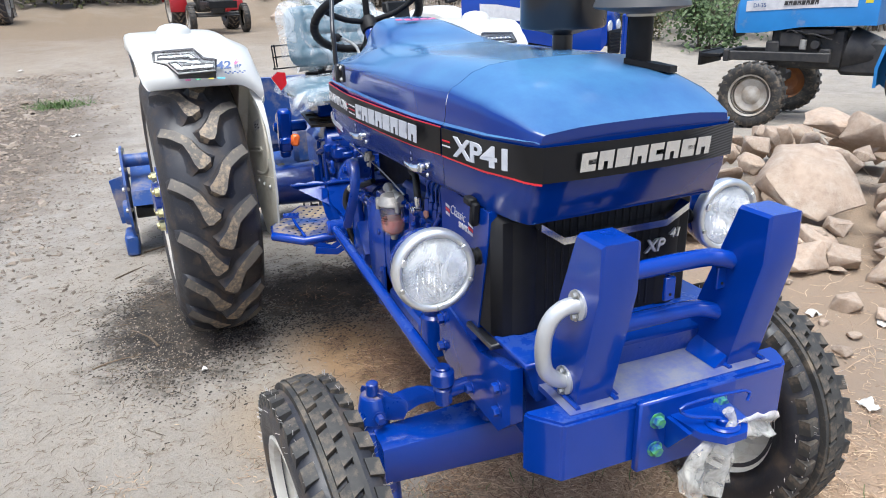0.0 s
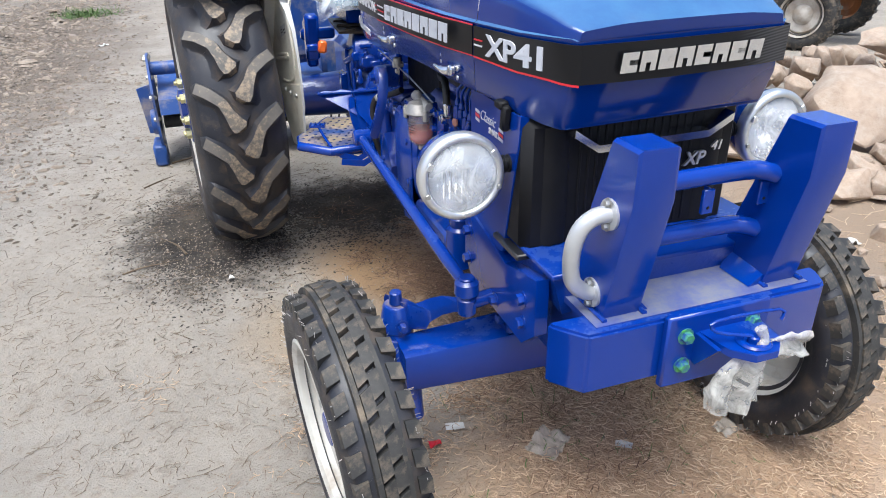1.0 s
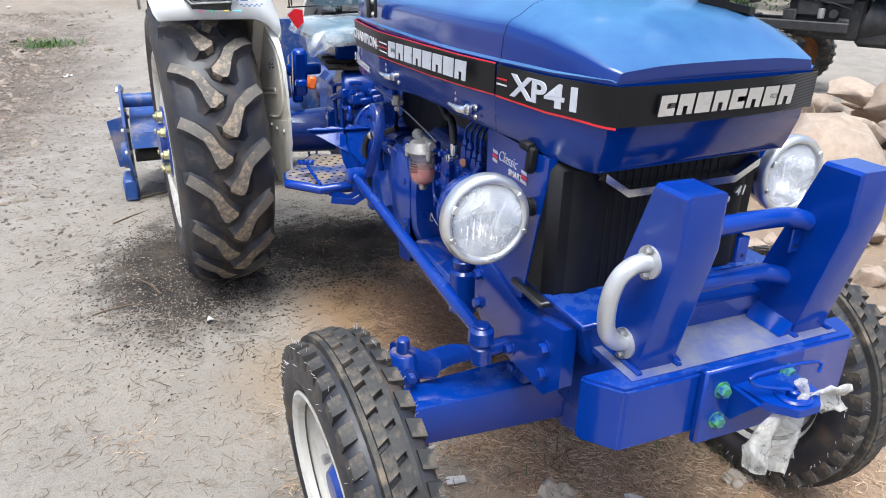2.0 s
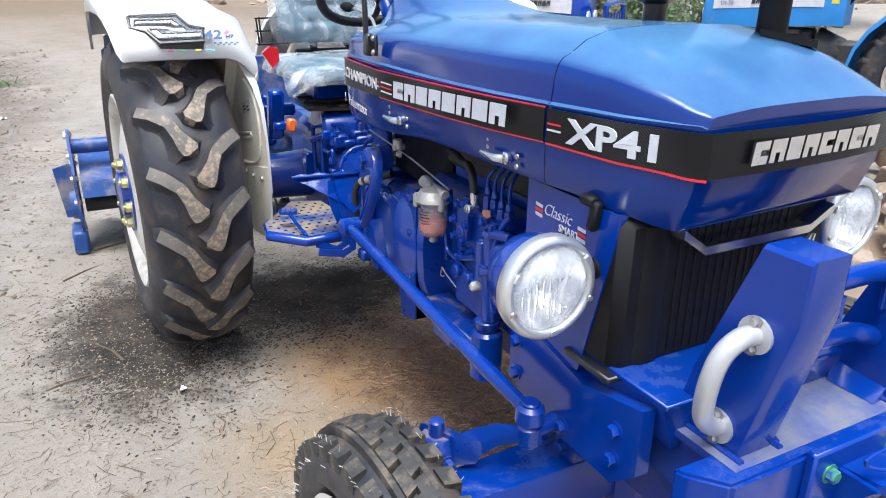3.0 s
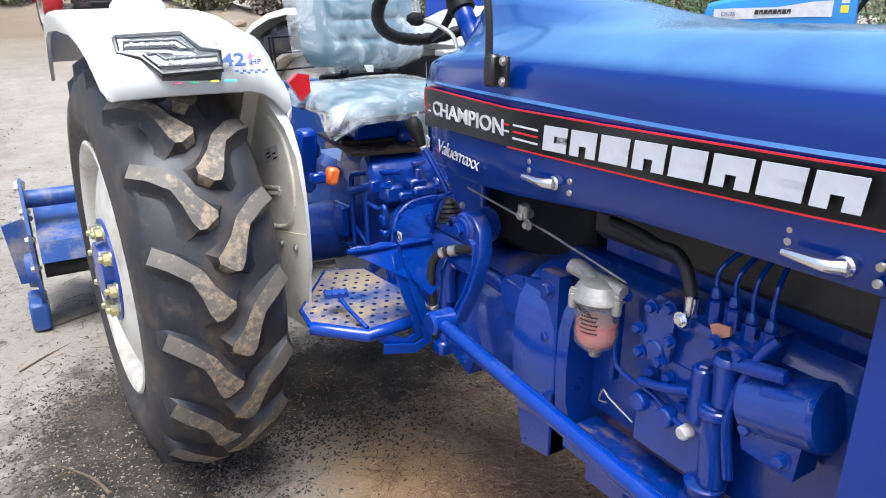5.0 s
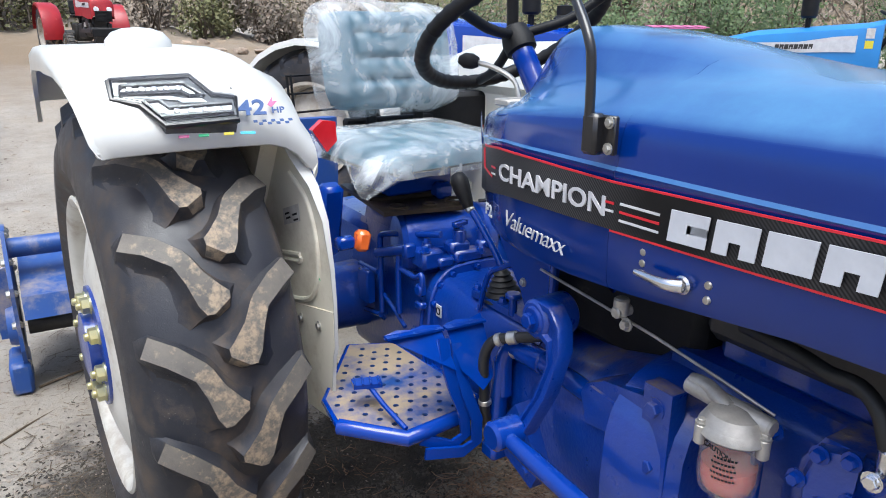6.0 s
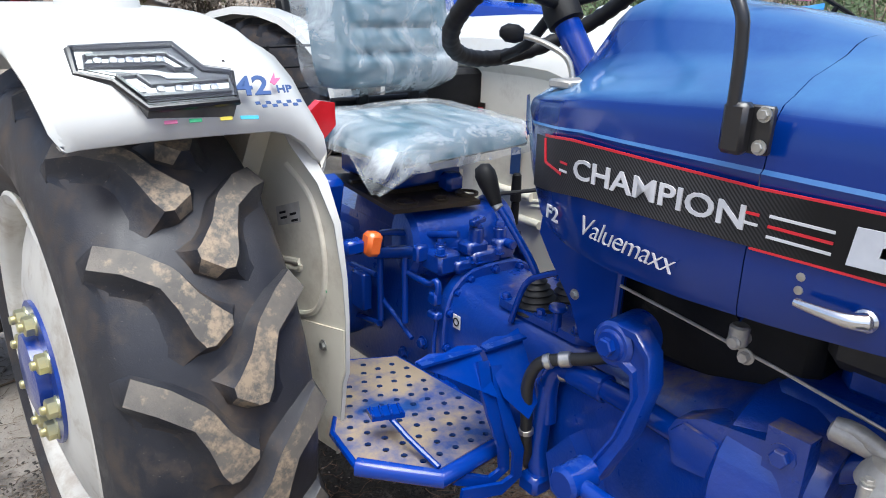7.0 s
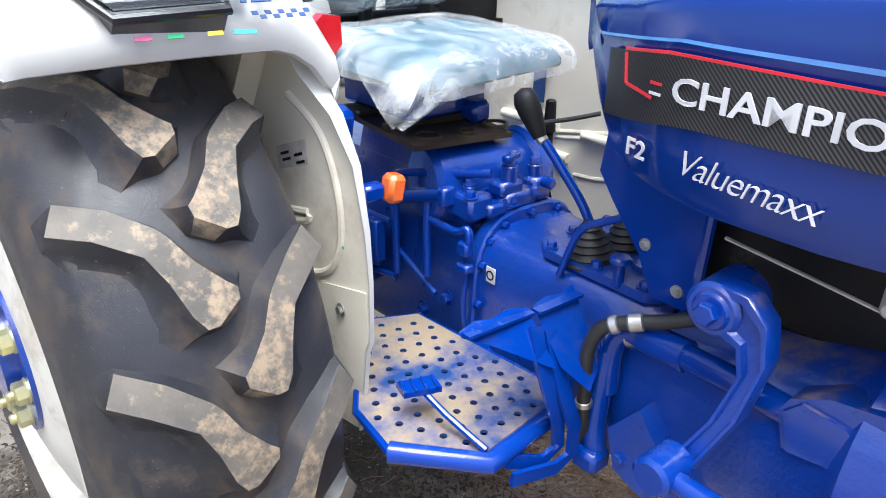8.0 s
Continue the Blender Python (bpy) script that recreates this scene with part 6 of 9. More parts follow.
f.cyl((-0.047, 1.213, 0.905), (-0.049, 1.225, 0.945), 0.016, 0.012)
part("range_lever", f, M_BLACK, lever, "short black lever")
f = Form()
f.tube([(-0.195, 1.223, 0.780), (-0.195, 1.190, 0.872), (-0.190, 1.145, 0.905), (-0.180, 1.09, 0.930)], 0.0065, 8, 4)
part("stop_rod", f, M_BLUE, lever)
f = Form()
f.cyl((0.06, 1.50, 0.87), (0.06, 1.50, 0.93), 0.010, 0.010)
f.cyl((0.06, 1.50, 0.93), (0.06, 1.50, 1.0), 0.014, 0.011)
part("hand_lever", f, M_BLACK, lever, "small black lever")

# seat bracket plate, oily
f = Form()
f.plate([(-0.305, 1.49, 0.955), (-0.075, 1.475, 0.948), (-0.04, 1.76, 0.960), (-0.29, 1.80, 0.970)], (0, 0, 0.010))
f.box((-0.175, 1.60, 0.972), (0.23, 0.02, 0.014), 0.003, (0, 0, -6))
f.box((-0.170, 1.70, 0.975), (0.23, 0.02, 0.014), 0.003, (0, 0, -6))
plate = part("seat_bracket", f, M_OILY, tractor, "oily brown seat bracket plate", 20)
for x, y, r in ((-0.245, 1.53, 0.028), (-0.16, 1.515, 0.020), (-0.08, 1.52, 0.028), (-0.20, 1.66, 0.026), (-0.09, 1.65, 0.022)):
    f = Form()
    f.lathe([(r, 0), (r, 0.006), (r - 0.006, 0.006), (r - 0.006, 0)], (x, y, 0.963), (0, 0, 1), 20)
    part("plate_ring", f, M_OILY, plate)
f = Form()
f.tube([(-0.03, 1.48, 0.965), (0.05, 1.44, 0.972), (0.10, 1.40, 0.985)], 0.005, 8, 3)
part("adjust_rod", f, M_HOSE, plate)
f = Form()
f.box((-0.15, 1.70, 1.015), (0.20, 0.24, 0.07), 0.008)
f.box((-0.09, 1.57, 0.985), (0.05, 0.05, 0.045), 0.01)
part("seat_slide", f, M_BLUE, plate, "blue seat slide")

# foot step with punched holes
step_outline = [(-0.374, 1.585), (-0.262, 1.535), (-0.225, 1.185), (-0.262, 1.142), (-0.444, 1.120), (-0.550, 1.235), (-0.538, 1.345)]
f = Form()
f.plate([(x, y, 0.578) for x, y in step_outline], (0, 0, 0.006))
base = f.mesh("foot_step", M_BLUE_STEP, 0)
f = Form()
for i in range(12):
    for j in range(14):
        x, y = -0.60 + 0.038 * i + (0.019 if j % 2 else 0), 1.10 + 0.034 * j
        inside = False
        n = len(step_outline)
        for k in range(n):
            (x0, y0), (x1, y1) = step_outline[k], step_outline[(k + 1) % n]
            if (y0 > y) != (y1 > y) and x < (x1 - x0) * (y - y0) / (y1 - y0) + x0:
                inside = not inside
        cx, cy = -0.395, 1.33
        k = 1.14
        xx, yy = cx + (x - cx) * k, cy + (y - cy) * k
        edge = False
        for q in range(n):
            (x0, y0), (x1, y1) = step_outline[q], step_outline[(q + 1) % n]
            if (y0 > yy) != (y1 > yy) and xx < (x1 - x0) * (yy - y0) / (y1 - y0) + x0:
                edge = not edge
        if inside and edge:
            f.lathe([(0, 0.56), (0.0068, 0.56), (0.0068, 0.60), (0, 0.60)], (x, y, 0), (0, 0, 1), 10)
punch = new("punch", f.mesh("punch", M_BLUE_STEP, 0))
step = part("foot_step", base, M_BLUE_STEP, tractor, "dusty blue foot step with punched holes")
cut = step.modifiers.new("holes", "BOOLEAN")
cut.operation, cut.object, cut.solver = "DIFFERENCE", punch, "EXACT"
dg = bpy.context.evaluated_depsgraph_get()
done = bpy.data.meshes.new_from_object(step.evaluated_get(dg))
step.modifiers.clear()
step.data = done
bpy.data.objects.remove(punch)
f = Form()
loop = [V((x, y, 0.576)) for x, y in step_outline]
f.tube(loop + [loop[0]], 0.009, 8, 1)
f.tube([(-0.55, 1.235, 0.574), (-0.444, 1.118, 0.574), (-0.262, 1.140, 0.574)], 0.018, 10, 1)
part("step_rim", f, M_BLUE, step, "blue tubular step edge")
f = Form()
f.box((-0.31, 1.38, 0.555), (0.20, 0.05, 0.03), 0.006)
part("step_support", f, M_BLUE, step)
f = Form()
f.box((-0.31, 1.20, 0.545), (0.22, 0.05, 0.03), 0.006)
part("step_support", f, M_BLUE, step)
# clutch pedal: two bent wings on a stem of two flat bars
def wing(pts, off):
    f = Form()
    f.plate([(x, 1.15 + 0.10 * (x + 0.34) * (-1 if x < -0.34 else 0) + 0.75 * (z - 0.79), z) for x, z in pts], off)
    return f


pedal = part("pedal", wing([(-0.470, 0.789), (-0.44, 0.795), (-0.41, 0.791), (-0.38, 0.796), (-0.342, 0.790), (-0.336, 0.715), (-0.375, 0.738), (-0.43, 0.770)], (0.002, 0.008, 0.006)), M_BLUE, tractor, "bent blue winged pedal on a curved stem", 25)
part("pedal_wing", wing([(-0.330, 0.790), (-0.30, 0.794), (-0.27, 0.790), (-0.236, 0.795), (-0.243, 0.735), (-0.256, 0.690), (-0.29, 0.672), (-0.326, 0.715)], (0.002, 0.008, 0.006)), M_BLUE, pedal)
f = Form()
f.hull([(x, 1.142 + dy, z + dz) for x, z in ((-0.335, 0.790), (-0.235, 0.788)) for dy in (-0.006, 0.012) for dz in (0.0, 0.005)])
part("pedal_lip", f, M_BLUE, pedal)
f = Form()
f.hull([(x, 1.150 + dy, z + dz) for x, z in ((-0.472, 0.795), (-0.338, 0.788)) for dy in (-0.006, 0.012) for dz in (0.0, 0.005)])
part("pedal_lip", f, M_BLUE, pedal)
for line in (((-0.345, 1.135, 0.775), (-0.352, 1.115, 0.735), (-0.345, 1.10, 0.685), (-0.318, 1.095, 0.610), (-0.312, 1.095, 0.555), (-0.345, 1.10, 0.535), (-0.41, 1.12, 0.560)),
             ((-0.318, 1.130, 0.760), (-0.325, 1.105, 0.715), (-0.315, 1.09, 0.660), (-0.293, 1.08, 0.595), (-0.293, 1.08, 0.540), (-0.325, 1.085, 0.522), (-0.41, 1.10, 0.535))):
    f = Form()
    rows = []
    n = len(line)
    for i, p in enumerate(line):
        d = (V(line[min(i + 1, n - 1)]) - V(line[max(i - 1, 0)])).normalized()
        side = d.cross(V((0, -1, 0))).normalized()
        w, t = side * 0.0125, d.cross(side).normalized() * 0.004
        rows.append([V(p) - w - t, V(p) + w - t, V(p) + w + t, V(p) - w + t])
    f.loft(rows, closed=True, caps=True)
    part("pedal_stem", f, M_BLUE, pedal, "curved flat blue pedal bar", 50)
# brake pedal on its rod
f = Form()
f.hull([(x, y, z) for z in (0.636, 0.646) for x, y in ((-0.500, 1.262), (-0.440, 1.240), (-0.430, 1.275), (-0.492, 1.296))])
for k in range(4):
    f.box((-0.493 + 0.017 * k, 1.275 - 0.006 * k, 0.648), (0.005, 0.034, 0.006), 0.001, (0, 0, -20))
foot = part("foot_pedal", f, M_BLUE, tractor, "small blue ribbed foot pedal")
f = Form()
f.tube([(-0.462, 1.265, 0.636), (-0.455, 1.21, 0.615), (-0.440, 1.130, 0.590)], 0.006, 8, 2)
part("pedal_rod", f, M_BLUE, foot)
# orange lamp on the fender's edge
f = Form()
f.box((-0.388, 1.443, 0.918), (0.035, 0.036, 0.050), 0.008, (0, 10, 0))
lampo = part("indicator_lamp", f, M_ORANGE, tractor, "orange plastic indicator lens")
f = Form()
f.box((-0.428, 1.452, 0.916), (0.045, 0.030, 0.030), 0.006)
part("lamp_base", f, M_BLUE, lampo)

# muffler and air precleaner on the hood
f = Form()
mx, my = 0.142, 0.178
f.cyl((mx, my, 1.30), (mx, my, 1.385), 0.027, 0.027, 20)
f.lathe([(0.027, 1.372), (0.060, 1.382), (0.108, 1.390), (0.114, 1.398), (0.114, 1.72), (0.105, 1.735), (0.03, 1.75), (0.026, 1.76), (0.026, 1.95)], (mx, my, 0), (0, 0, 1), 36)
part("muffler", f, M_BLACK_GLOSS, tractor, "black upright exhaust muffler")
f = Form()
ax, ay = 0.166, -0.122
f.cyl((ax, ay, 1.30), (ax, ay, 1.452), 0.029, 0.029, 24)
clean = part("air_precleaner", f, M_BLACK, tractor, "black air precleaner on an intake pipe")
f = Form()
f.lathe([(0.036, 1.430), (0.105, 1.442), (0.110, 1.446), (0.100, 1.472), (0.070, 1.486), (0.066, 1.56), (0.055, 1.58), (0, 1.585)], (ax, ay, 0), (0, 0, 1), 32)
part("cap", f, surface("grey_plastic", (0.06, 0.062, 0.065), (0.08, 0.08, 0.082), 12, (0.35, 0.5)), clean, "grey plastic cap")
f = Form()
f.lathe([(0.0292, 1.424), (0.033, 1.424), (0.033, 1.434), (0.0292, 1.434)], (ax, ay, 0), (0, 0, 1), 24)
part("clamp", f, M_STEEL, clean)
f = Form()
f.hull([(ax + x, ay + y, 1.318 + z) for x, y, z in ((-0.055, -0.02, 0.018), (0.02, -0.09, 0.0), (0.065, -0.06, -0.004), (0.04, 0.05, 0.008), (-0.055, -0.02, 0.006), (0.02, -0.09, -0.015), (0.065, -0.06, -0.018), (0.04, 0.05, -0.006))])
part("rubber_base", f, M_BLACK, clean, "black rubber intake base")

# fenders
F_PROF = [(1.388, 1.172), (1.382, 1.194), (1.392, 1.226), (1.425, 1.266), (1.475, 1.305), (1.53, 1.340), (1.60, 1.357), (1.70, 1.362), (1.95, 1.362), (2.15, 1.352), (2.30, 1.315), (2.42, 1.255), (2.49, 1.19)]


def fender(parent, s):
    """s -1: the near one. Its outer edge has a rolled skirt; a wide curve leads into the inner panel."""
    def X(x):
        return x if s < 0 else 2 * RX - x
    rows, under = [], []
    n = len(F_PROF)
    for i, (y, z) in enumerate(F_PROF):
        a, b = F_PROF[max(i - 1, 0)], F_PROF[min(i + 1, n - 1)]
        d = V((0, b[0] - a[0], b[1] - a[1])).normalized()
        nr = V((0, -d.z, d.y))
        if nr.z < 0 and i < 8:
            nr = -nr
        xo = (0.014, 0.003, 0.0)[min(i, 2)] + lerp_table(((1.38, -0.947), (1.45, -0.964), (1.60, -0.990), (2.0, -1.005), (2.6, -1.0)), y)
        sk = lerp_table(((1.38, 0.003), (1.42, 0.006), (1.475, 0.014), (1.53, 0.03), (1.6, 0.040), (1.9, 0.05), (2.2, 0.07), (2.6, 0.08)), y)
        xi = lerp_table(((1.38, -0.600), (1.45, -0.615), (1.6, -0.645)), y)
        dn = lerp_table(((1.38, 0.080), (1.5, 0.13)), y)
        row = []
        for x, dep in ((xo + 0.012, sk), (xo, sk + 0.004), (xo, sk), (xo + 0.002, 0.018), (xo + 0.010, 0.005), (xo + 0.028, 0.0), (-0.80, -0.004), (-0.70, -0.002), (xi, 0.002), (xi + 0.030, 0.012), (xi + 0.060, 0.034), (-0.518, 0.066), (-0.497, dn)):
            p = V((X(x), y, z)) - nr * dep
            if x > -0.63 and i < 5:
                p = V((X(x), y + dep * 0.12, z - dep * 0.9))
            if s < 0:
                p.y += 0.10 * (x + 0.76)
            if i < 2 and len(row) < 4:
                # rounded outer corner of the lip
                p.z += (0.010, 0.004)[i]
            row.append(p)
        rows.append(row)
    f = Form()
    f.loft(rows)
    # rolled front lip
    lip = [p + V((0, 0.016, -0.004)) for p in rows[0]]
    f.loft([rows[0], lip])
    fen = part("fender", f, M_CREAM, parent, "cream pressed steel fender", 45)
    # inner panel with its flanged front edge
    px = -0.500 if s < 0 else -0.520
    turn = 0.16 if s < 0 else 0.0

    def PX_(y, d=0.0):
        """The panel stands a little askew, its front edge towards the gearbox."""
        return X(px - d - turn * (y - 1.37))
    edge = [(1.474, 1.165), (1.462, 1.130), (1.405, 1.072), (1.370, 1.0), (1.354, 0.896), (1.350, 0.812), (1.352, 0.70), (1.362, 0.675), (1.374, 0.573), (1.388, 0.497)]
    rest = [(1.56, 0.49), (1.64, 0.62), (1.70, 0.76), (2.0, 0.76), (2.2, 0.60), (2.42, 0.60), (2.50, 0.9), (2.47, 1.1), (2.38, 1.2), (2.2, 1.26), (1.9, 1.28), (1.6, 1.27), (1.5, 1.23)]
    f = Form()
    f.plate([(PX_(y), y, z) for y, z in edge + rest], (s * 0.003, 0, 0))
    panel = part("fender_panel", f, M_CREAM_IN, fen, "cream inner fender panel", 25)
    f = Form()
    wide = [0.045, 0.034, 0.022, 0.014, 0.010, 0.008] + [0.008] * (len(edge) - 6)
    rows2 = [[(PX_(y), y, z), (PX_(y), y - 0.004, z), (PX_(y, w), y - 0.004, z), (PX_(y, w), y, z)] for (y, z), w in zip(edge, wide)]
    f.loft(rows2, closed=True, caps=True)
    part("panel_flange", f, M_CREAM, fen, "folded cream panel edge", 30)
    # strip joining the panel's top to the curve of the shell
    f = Form()
    r3 = []
    for i, (y, z) in enumerate(F_PROF):
        r3.append([rows[i][-1], V((PX_(rows[i][-1].y, 0.001), rows[i][-1].y, rows[i][-1].z - 0.03))])
    f.loft(r3)
    part("panel_joint", f, M_CREAM_IN, fen, "cream inner joint", 60)
    # pressed ribs, overlapped lower plate and its bolts, on the tyre side
    for pts in (((1.526, 1.082), (1.453, 1.033), (1.418, 0.95), (1.416, 0.863), (1.448, 0.800), (1.517, 0.772), (1.601, 0.763)), ((1.675, 0.859), (1.584, 0.875), (1.495, 0.890)), ((1.672, 0.845), (1.584, 0.860), (1.505, 0.872), (1.492, 0.886))):
        f = Form()
        f.tube([(PX_(y, 0.003), y, z) for y, z in pts], 0.007, 8, 5)
        part("pressed_rib", f, M_CREAM_IN, fen)
    f = Form()
    f.plate([(PX_(y, 0.0035), y, z) for y, z in ((1.358, 0.788), (1.539, 0.757), (1.66, 0.735), (1.64, 0.62), (1.555, 0.495), (1.392, 0.500), (1.377, 0.573), (1.365, 0.675), (1.356, 0.70))], (-0.003 if s < 0 else 0.003, 0, 0))
    part("lower_plate", f, M_CREAM_IN, fen, "overlapping cream lower plate", 20)
    for y, z in ((1.42, 0.734), (1.502, 0.728), (1.571, 0.730)):
        f = Form()
        f.bolt((PX_(y, 0.0065), y, z), (s, 0, 0), 0.0085, 0.007)
        part("bolt", f, M_STEEL, fen)
    # upright channel
    f = Form()
    f.hull([(PX_(y, d), y, z) for d in (0.002, 0.045) for y, z in ((1.567, 1.150), (1.70, 1.165), (1.795, 0.90), (1.735, 0.853))])
    part("fender_channel", f, M_CREAM_IN, fen, "cream folded stiffener", 20)
    if s < 0:
        f = Form()
        f.plate([(PX_(y, 0.0040), y, z) for y, z in ((1.568, 0.988), (1.489, 1.016), (1.485, 0.975), (1.564, 0.949))], (-0.0008, 0, 0))
        st = part("paper_sticker", f, M_PAPER, fen, "pale paper sticker with grey print", 0)
        for y0, z0 in ((1.556, 0.975), (1.552, 0.965), (1.520, 0.980), (1.515, 0.968)):
            f = Form()
            f.plate([(PX_(y0, 0.0052), y0, z0), (PX_(y0 - 0.022, 0.0052), y0 - 0.022, z0 + 0.008), (PX_(y0 - 0.022, 0.0052), y0 - 0.022, z0 + 0.013), (PX_(y0, 0.0052), y0, z0 + 0.005)], (-0.0005, 0, 0))
            part("print_bar", f, M_BLACK, st, smooth=0)
        f = Form()
        f.plate([(PX_(y, 0.0040), y, z) for y, z in ((1.418, 0.868), (1.424, 0.850), (1.408, 0.850))], (-0.0008, 0, 0))
        part("check_mark", f, M_GREEN, fen, "small green triangle mark", 0)
    # round bump for the position lamp
    f = Form()
    f.lathe([(0.070, -0.01), (0.066, 0.014), (0.052, 0.030), (0.030, 0.038), (0, 0.041)], (X(-0.80), 1.66, 1.361), (0, 0, 1), 32)
    part("fender_dome", f, M_CREAM, fen, "round cream dome", 60)
    return fen


def face_point(t, x):
    """A place on the front slope of the near fender: t from 0 (lip) to 1 (top)."""
    ys = [p[0] for p in F_PROF[1:7]]
    zs = [p[1] for p in F_PROF[1:7]]
    k = np.linspace(0, 1, len(ys))
    return V((x, float(np.interp(t, k, ys)), float(np.interp(t, k, zs))))


LAMP_U, LAMP_V = 0.030, -0.047


def fender_lamp(fen, s):
    """Stepped black lamp frame with two rows of small reflectors."""
    def X(x):
        return x if s < 0 else 2 * RX - x
    a, b = face_point(0.20, X(-0.80)), face_point(0.80, X(-0.80))
    up = (b - a).normalized()
    right = V((1, 0, 0)) if s < 0 else V((-1, 0, 0))
    nrm = right.cross(up) if s < 0 else -right.cross(up)
    if nrm.y > 0:
        nrm = -nrm
    mid = (a + b) / 2 + nrm * 0.011 + right * LAMP_U + up * LAMP_V

    def P(u, v, d):
        if u < 0.12:
            u, v = 0.92 * u, 0.92 * v - 0.004
        return mid + right * u + up * v + nrm * d
    outer = [(-0.130, 0.066), (0.030, 0.074), (0.066, 0.014), (0.112, 0.004), (0.102, -0.060), (-0.045, -0.066), (-0.082, -0.006), (-0.132, 0.012)]
    f = Form()
    f.plate([P(u, v, -0.03) for u, v in outer], nrm * 0.036)
    lamp = part("fender_lamp", f, M_SMOKE, fen, "black stepped lamp frame with clear reflectors", 20)
    f = Form()
    f.tube([P(u, v, 0.006) for u, v in outer] + [P(*outer[0], 0.006)], 0.0065, 8, 1)
    part("lamp_frame", f, M_BLACK_GLOSS, lamp, "black lamp frame")
    for rowpts in ([(-0.110, 0.046), (0.012, 0.050), (0.045, 0.012), (0.018, 0.012), (0.004, 0.026), (-0.118, 0.024)], [(-0.075, -0.000), (-0.045, 0.002), (-0.030, -0.020), (0.100, -0.014), (0.096, -0.040), (-0.048, -0.044)]):
        f = Form()
        f.plate([P(u, v, 0.0055) for u, v in rowpts], nrm * 0.002)
        part("lamp_strip", f, M_LED, lamp, "silver reflector strip", 0)
        f = Form()
        f.tube([P(u, v, 0.009) for u, v in rowpts] + [P(*rowpts[0], 0.009)], 0.005, 6, 1)
        part("lamp_edge", f, M_BLACK_GLOSS, lamp)
    f = Form()
    f.plate([P(u, v, 0.006) for u, v in ((-0.09, 0.014), (-0.02, 0.014), (0.0, -0.006), (0.05, -0.008), (0.04, 0.004), (0.0, 0.006))], nrm * 0.003)
    part("lamp_centre", f, M_WHITE, lamp, "white centre plate", 0)
    for k in range(5):
        for u, v in ((-0.095 + 0.024 * k, 0.036), (-0.045 + 0.029 * k, -0.030)):
            f = Form()
            f.lathe([(0.008, 0), (0.006, 0.004), (0, 0.0045)], P(u, v, 0.0075), nrm, 10)
            part("reflector_cell", f, M_CHROME, lamp)
    f = Form()
    f.plate([P(u, v, 0.016) for u, v in [(x * 0.97, y * 0.97) for x, y in outer]], nrm * 0.002)
    part("lamp_cover", f, M_GLASS, lamp, "clear lamp cover", 0).visible_shadow = False
    for u, v in ((-0.135, 0.078), (-0.01, 0.082), (0.115, 0.05), (0.105, 0.022)):
        f = Form()
        f.lathe([(0.005, 0), (0.004, 0.003), (0, 0.004)], P(u, v, -0.011), nrm, 8)
        part("screw", f, M_BLACK, lamp)
    if s < 0:
        part("lettering", words("42", 0.058, M_NAVY, 0.0008, bold=0.02, shear=0.15), M_NAVY, fen, "blue power lettering", at=facing(P(0.106, -0.046, 0.0045), right, up))
        part("lettering", words("HP", 0.022, M_NAVY, 0.0008, bold=0.02, shear=0.15), M_NAVY, fen, "blue power lettering", at=facing(P(0.166, -0.044, 0.0045), right, up))
        f = Form()
        f.plate([P(u, v, -0.0065) for u, v in ((0.168, -0.010), (0.184, 0.012), (0.180, -0.002), (0.190, -0.002), (0.174, -0.018))], nrm * 0.001)
        part("spark_mark", f, M_PINK, fen, smooth=0)
        for i in range(9):
            for j in range(2):
                if (i + j) % 2 == 0:
                    u, v = 0.127 + i * 0.009, -0.052 - j * 0.007
                    f = Form()
                    f.plate([P(u, v, -0.0065), P(u + 0.008, v, -0.0065), P(u + 0.008, v - 0.006, -0.0065), P(u, v - 0.006, -0.0065)], nrm * 0.001)
                    part("chequer_square", f, M_NAVY, fen, smooth=0)
        for u, m_ in ((-0.022, M_PINK), (0.018, M_GREEN), (0.070, M_YELLOW), (0.105, M_CYAN)):
            f = Form()
            f.plate([P(u, -0.075, -0.0135), P(u + 0.021, -0.075, -0.0135), P(u + 0.020, -0.081, -0.0150), P(u - 0.001, -0.081, -0.0150)], nrm * 0.001)
            part("small_sticker", f, m_, fen, "small coloured sticker", 0)


near_fender = fender(tractor, -1)
fender_lamp(near_fender, -1)
far_fender = fender(tractor, 1)
fender_lamp(far_fender, 1)

# seat under clear plastic covers


def padded(w, h, d, nu, nv, groove, film_noise=0.0, seed=0.0, n=2.6):
    """A cushion facing +z: rounded outline w by h, thickness d; groove(u, v) sinks its seams."""
    rows = []
    for j in range(nv + 1):
        v = -1 + 2 * j / nv
        row = []
        for i in range(nu + 1):
            u = -1 + 2 * i / nu
            k = max(abs(u), abs(v))
            if k > 0:
                q = (abs(u) ** 6 + abs(v) ** 6) ** (1 / 6)
                s = k / q
            else:
                s = 1
            x, y = u * s * w / 2, v * s * h / 2
            z = d * (1 - k ** 5) ** 0.5 if k < 1 else 0
            z -= groove(u * s, v * s) * (1 - k ** 4)
            if film_noise:
                p = V((x * 7 + seed, y * 7, seed))
                z += film_noise * (noise.noise(p) + 0.6 * noise.noise(p * 2.7) + 0.3 * abs(noise.noise(p * 6)))
                e = film_noise * k ** 6
                x += e * noise.noise(p * 1.7 + V((3, 0, 0))) * 1.6
                y += e * noise.noise(p * 1.7 + V((0, 5, 0))) * 1.6
            row.append((x, y, z))
        rows.append(row)
    return rows


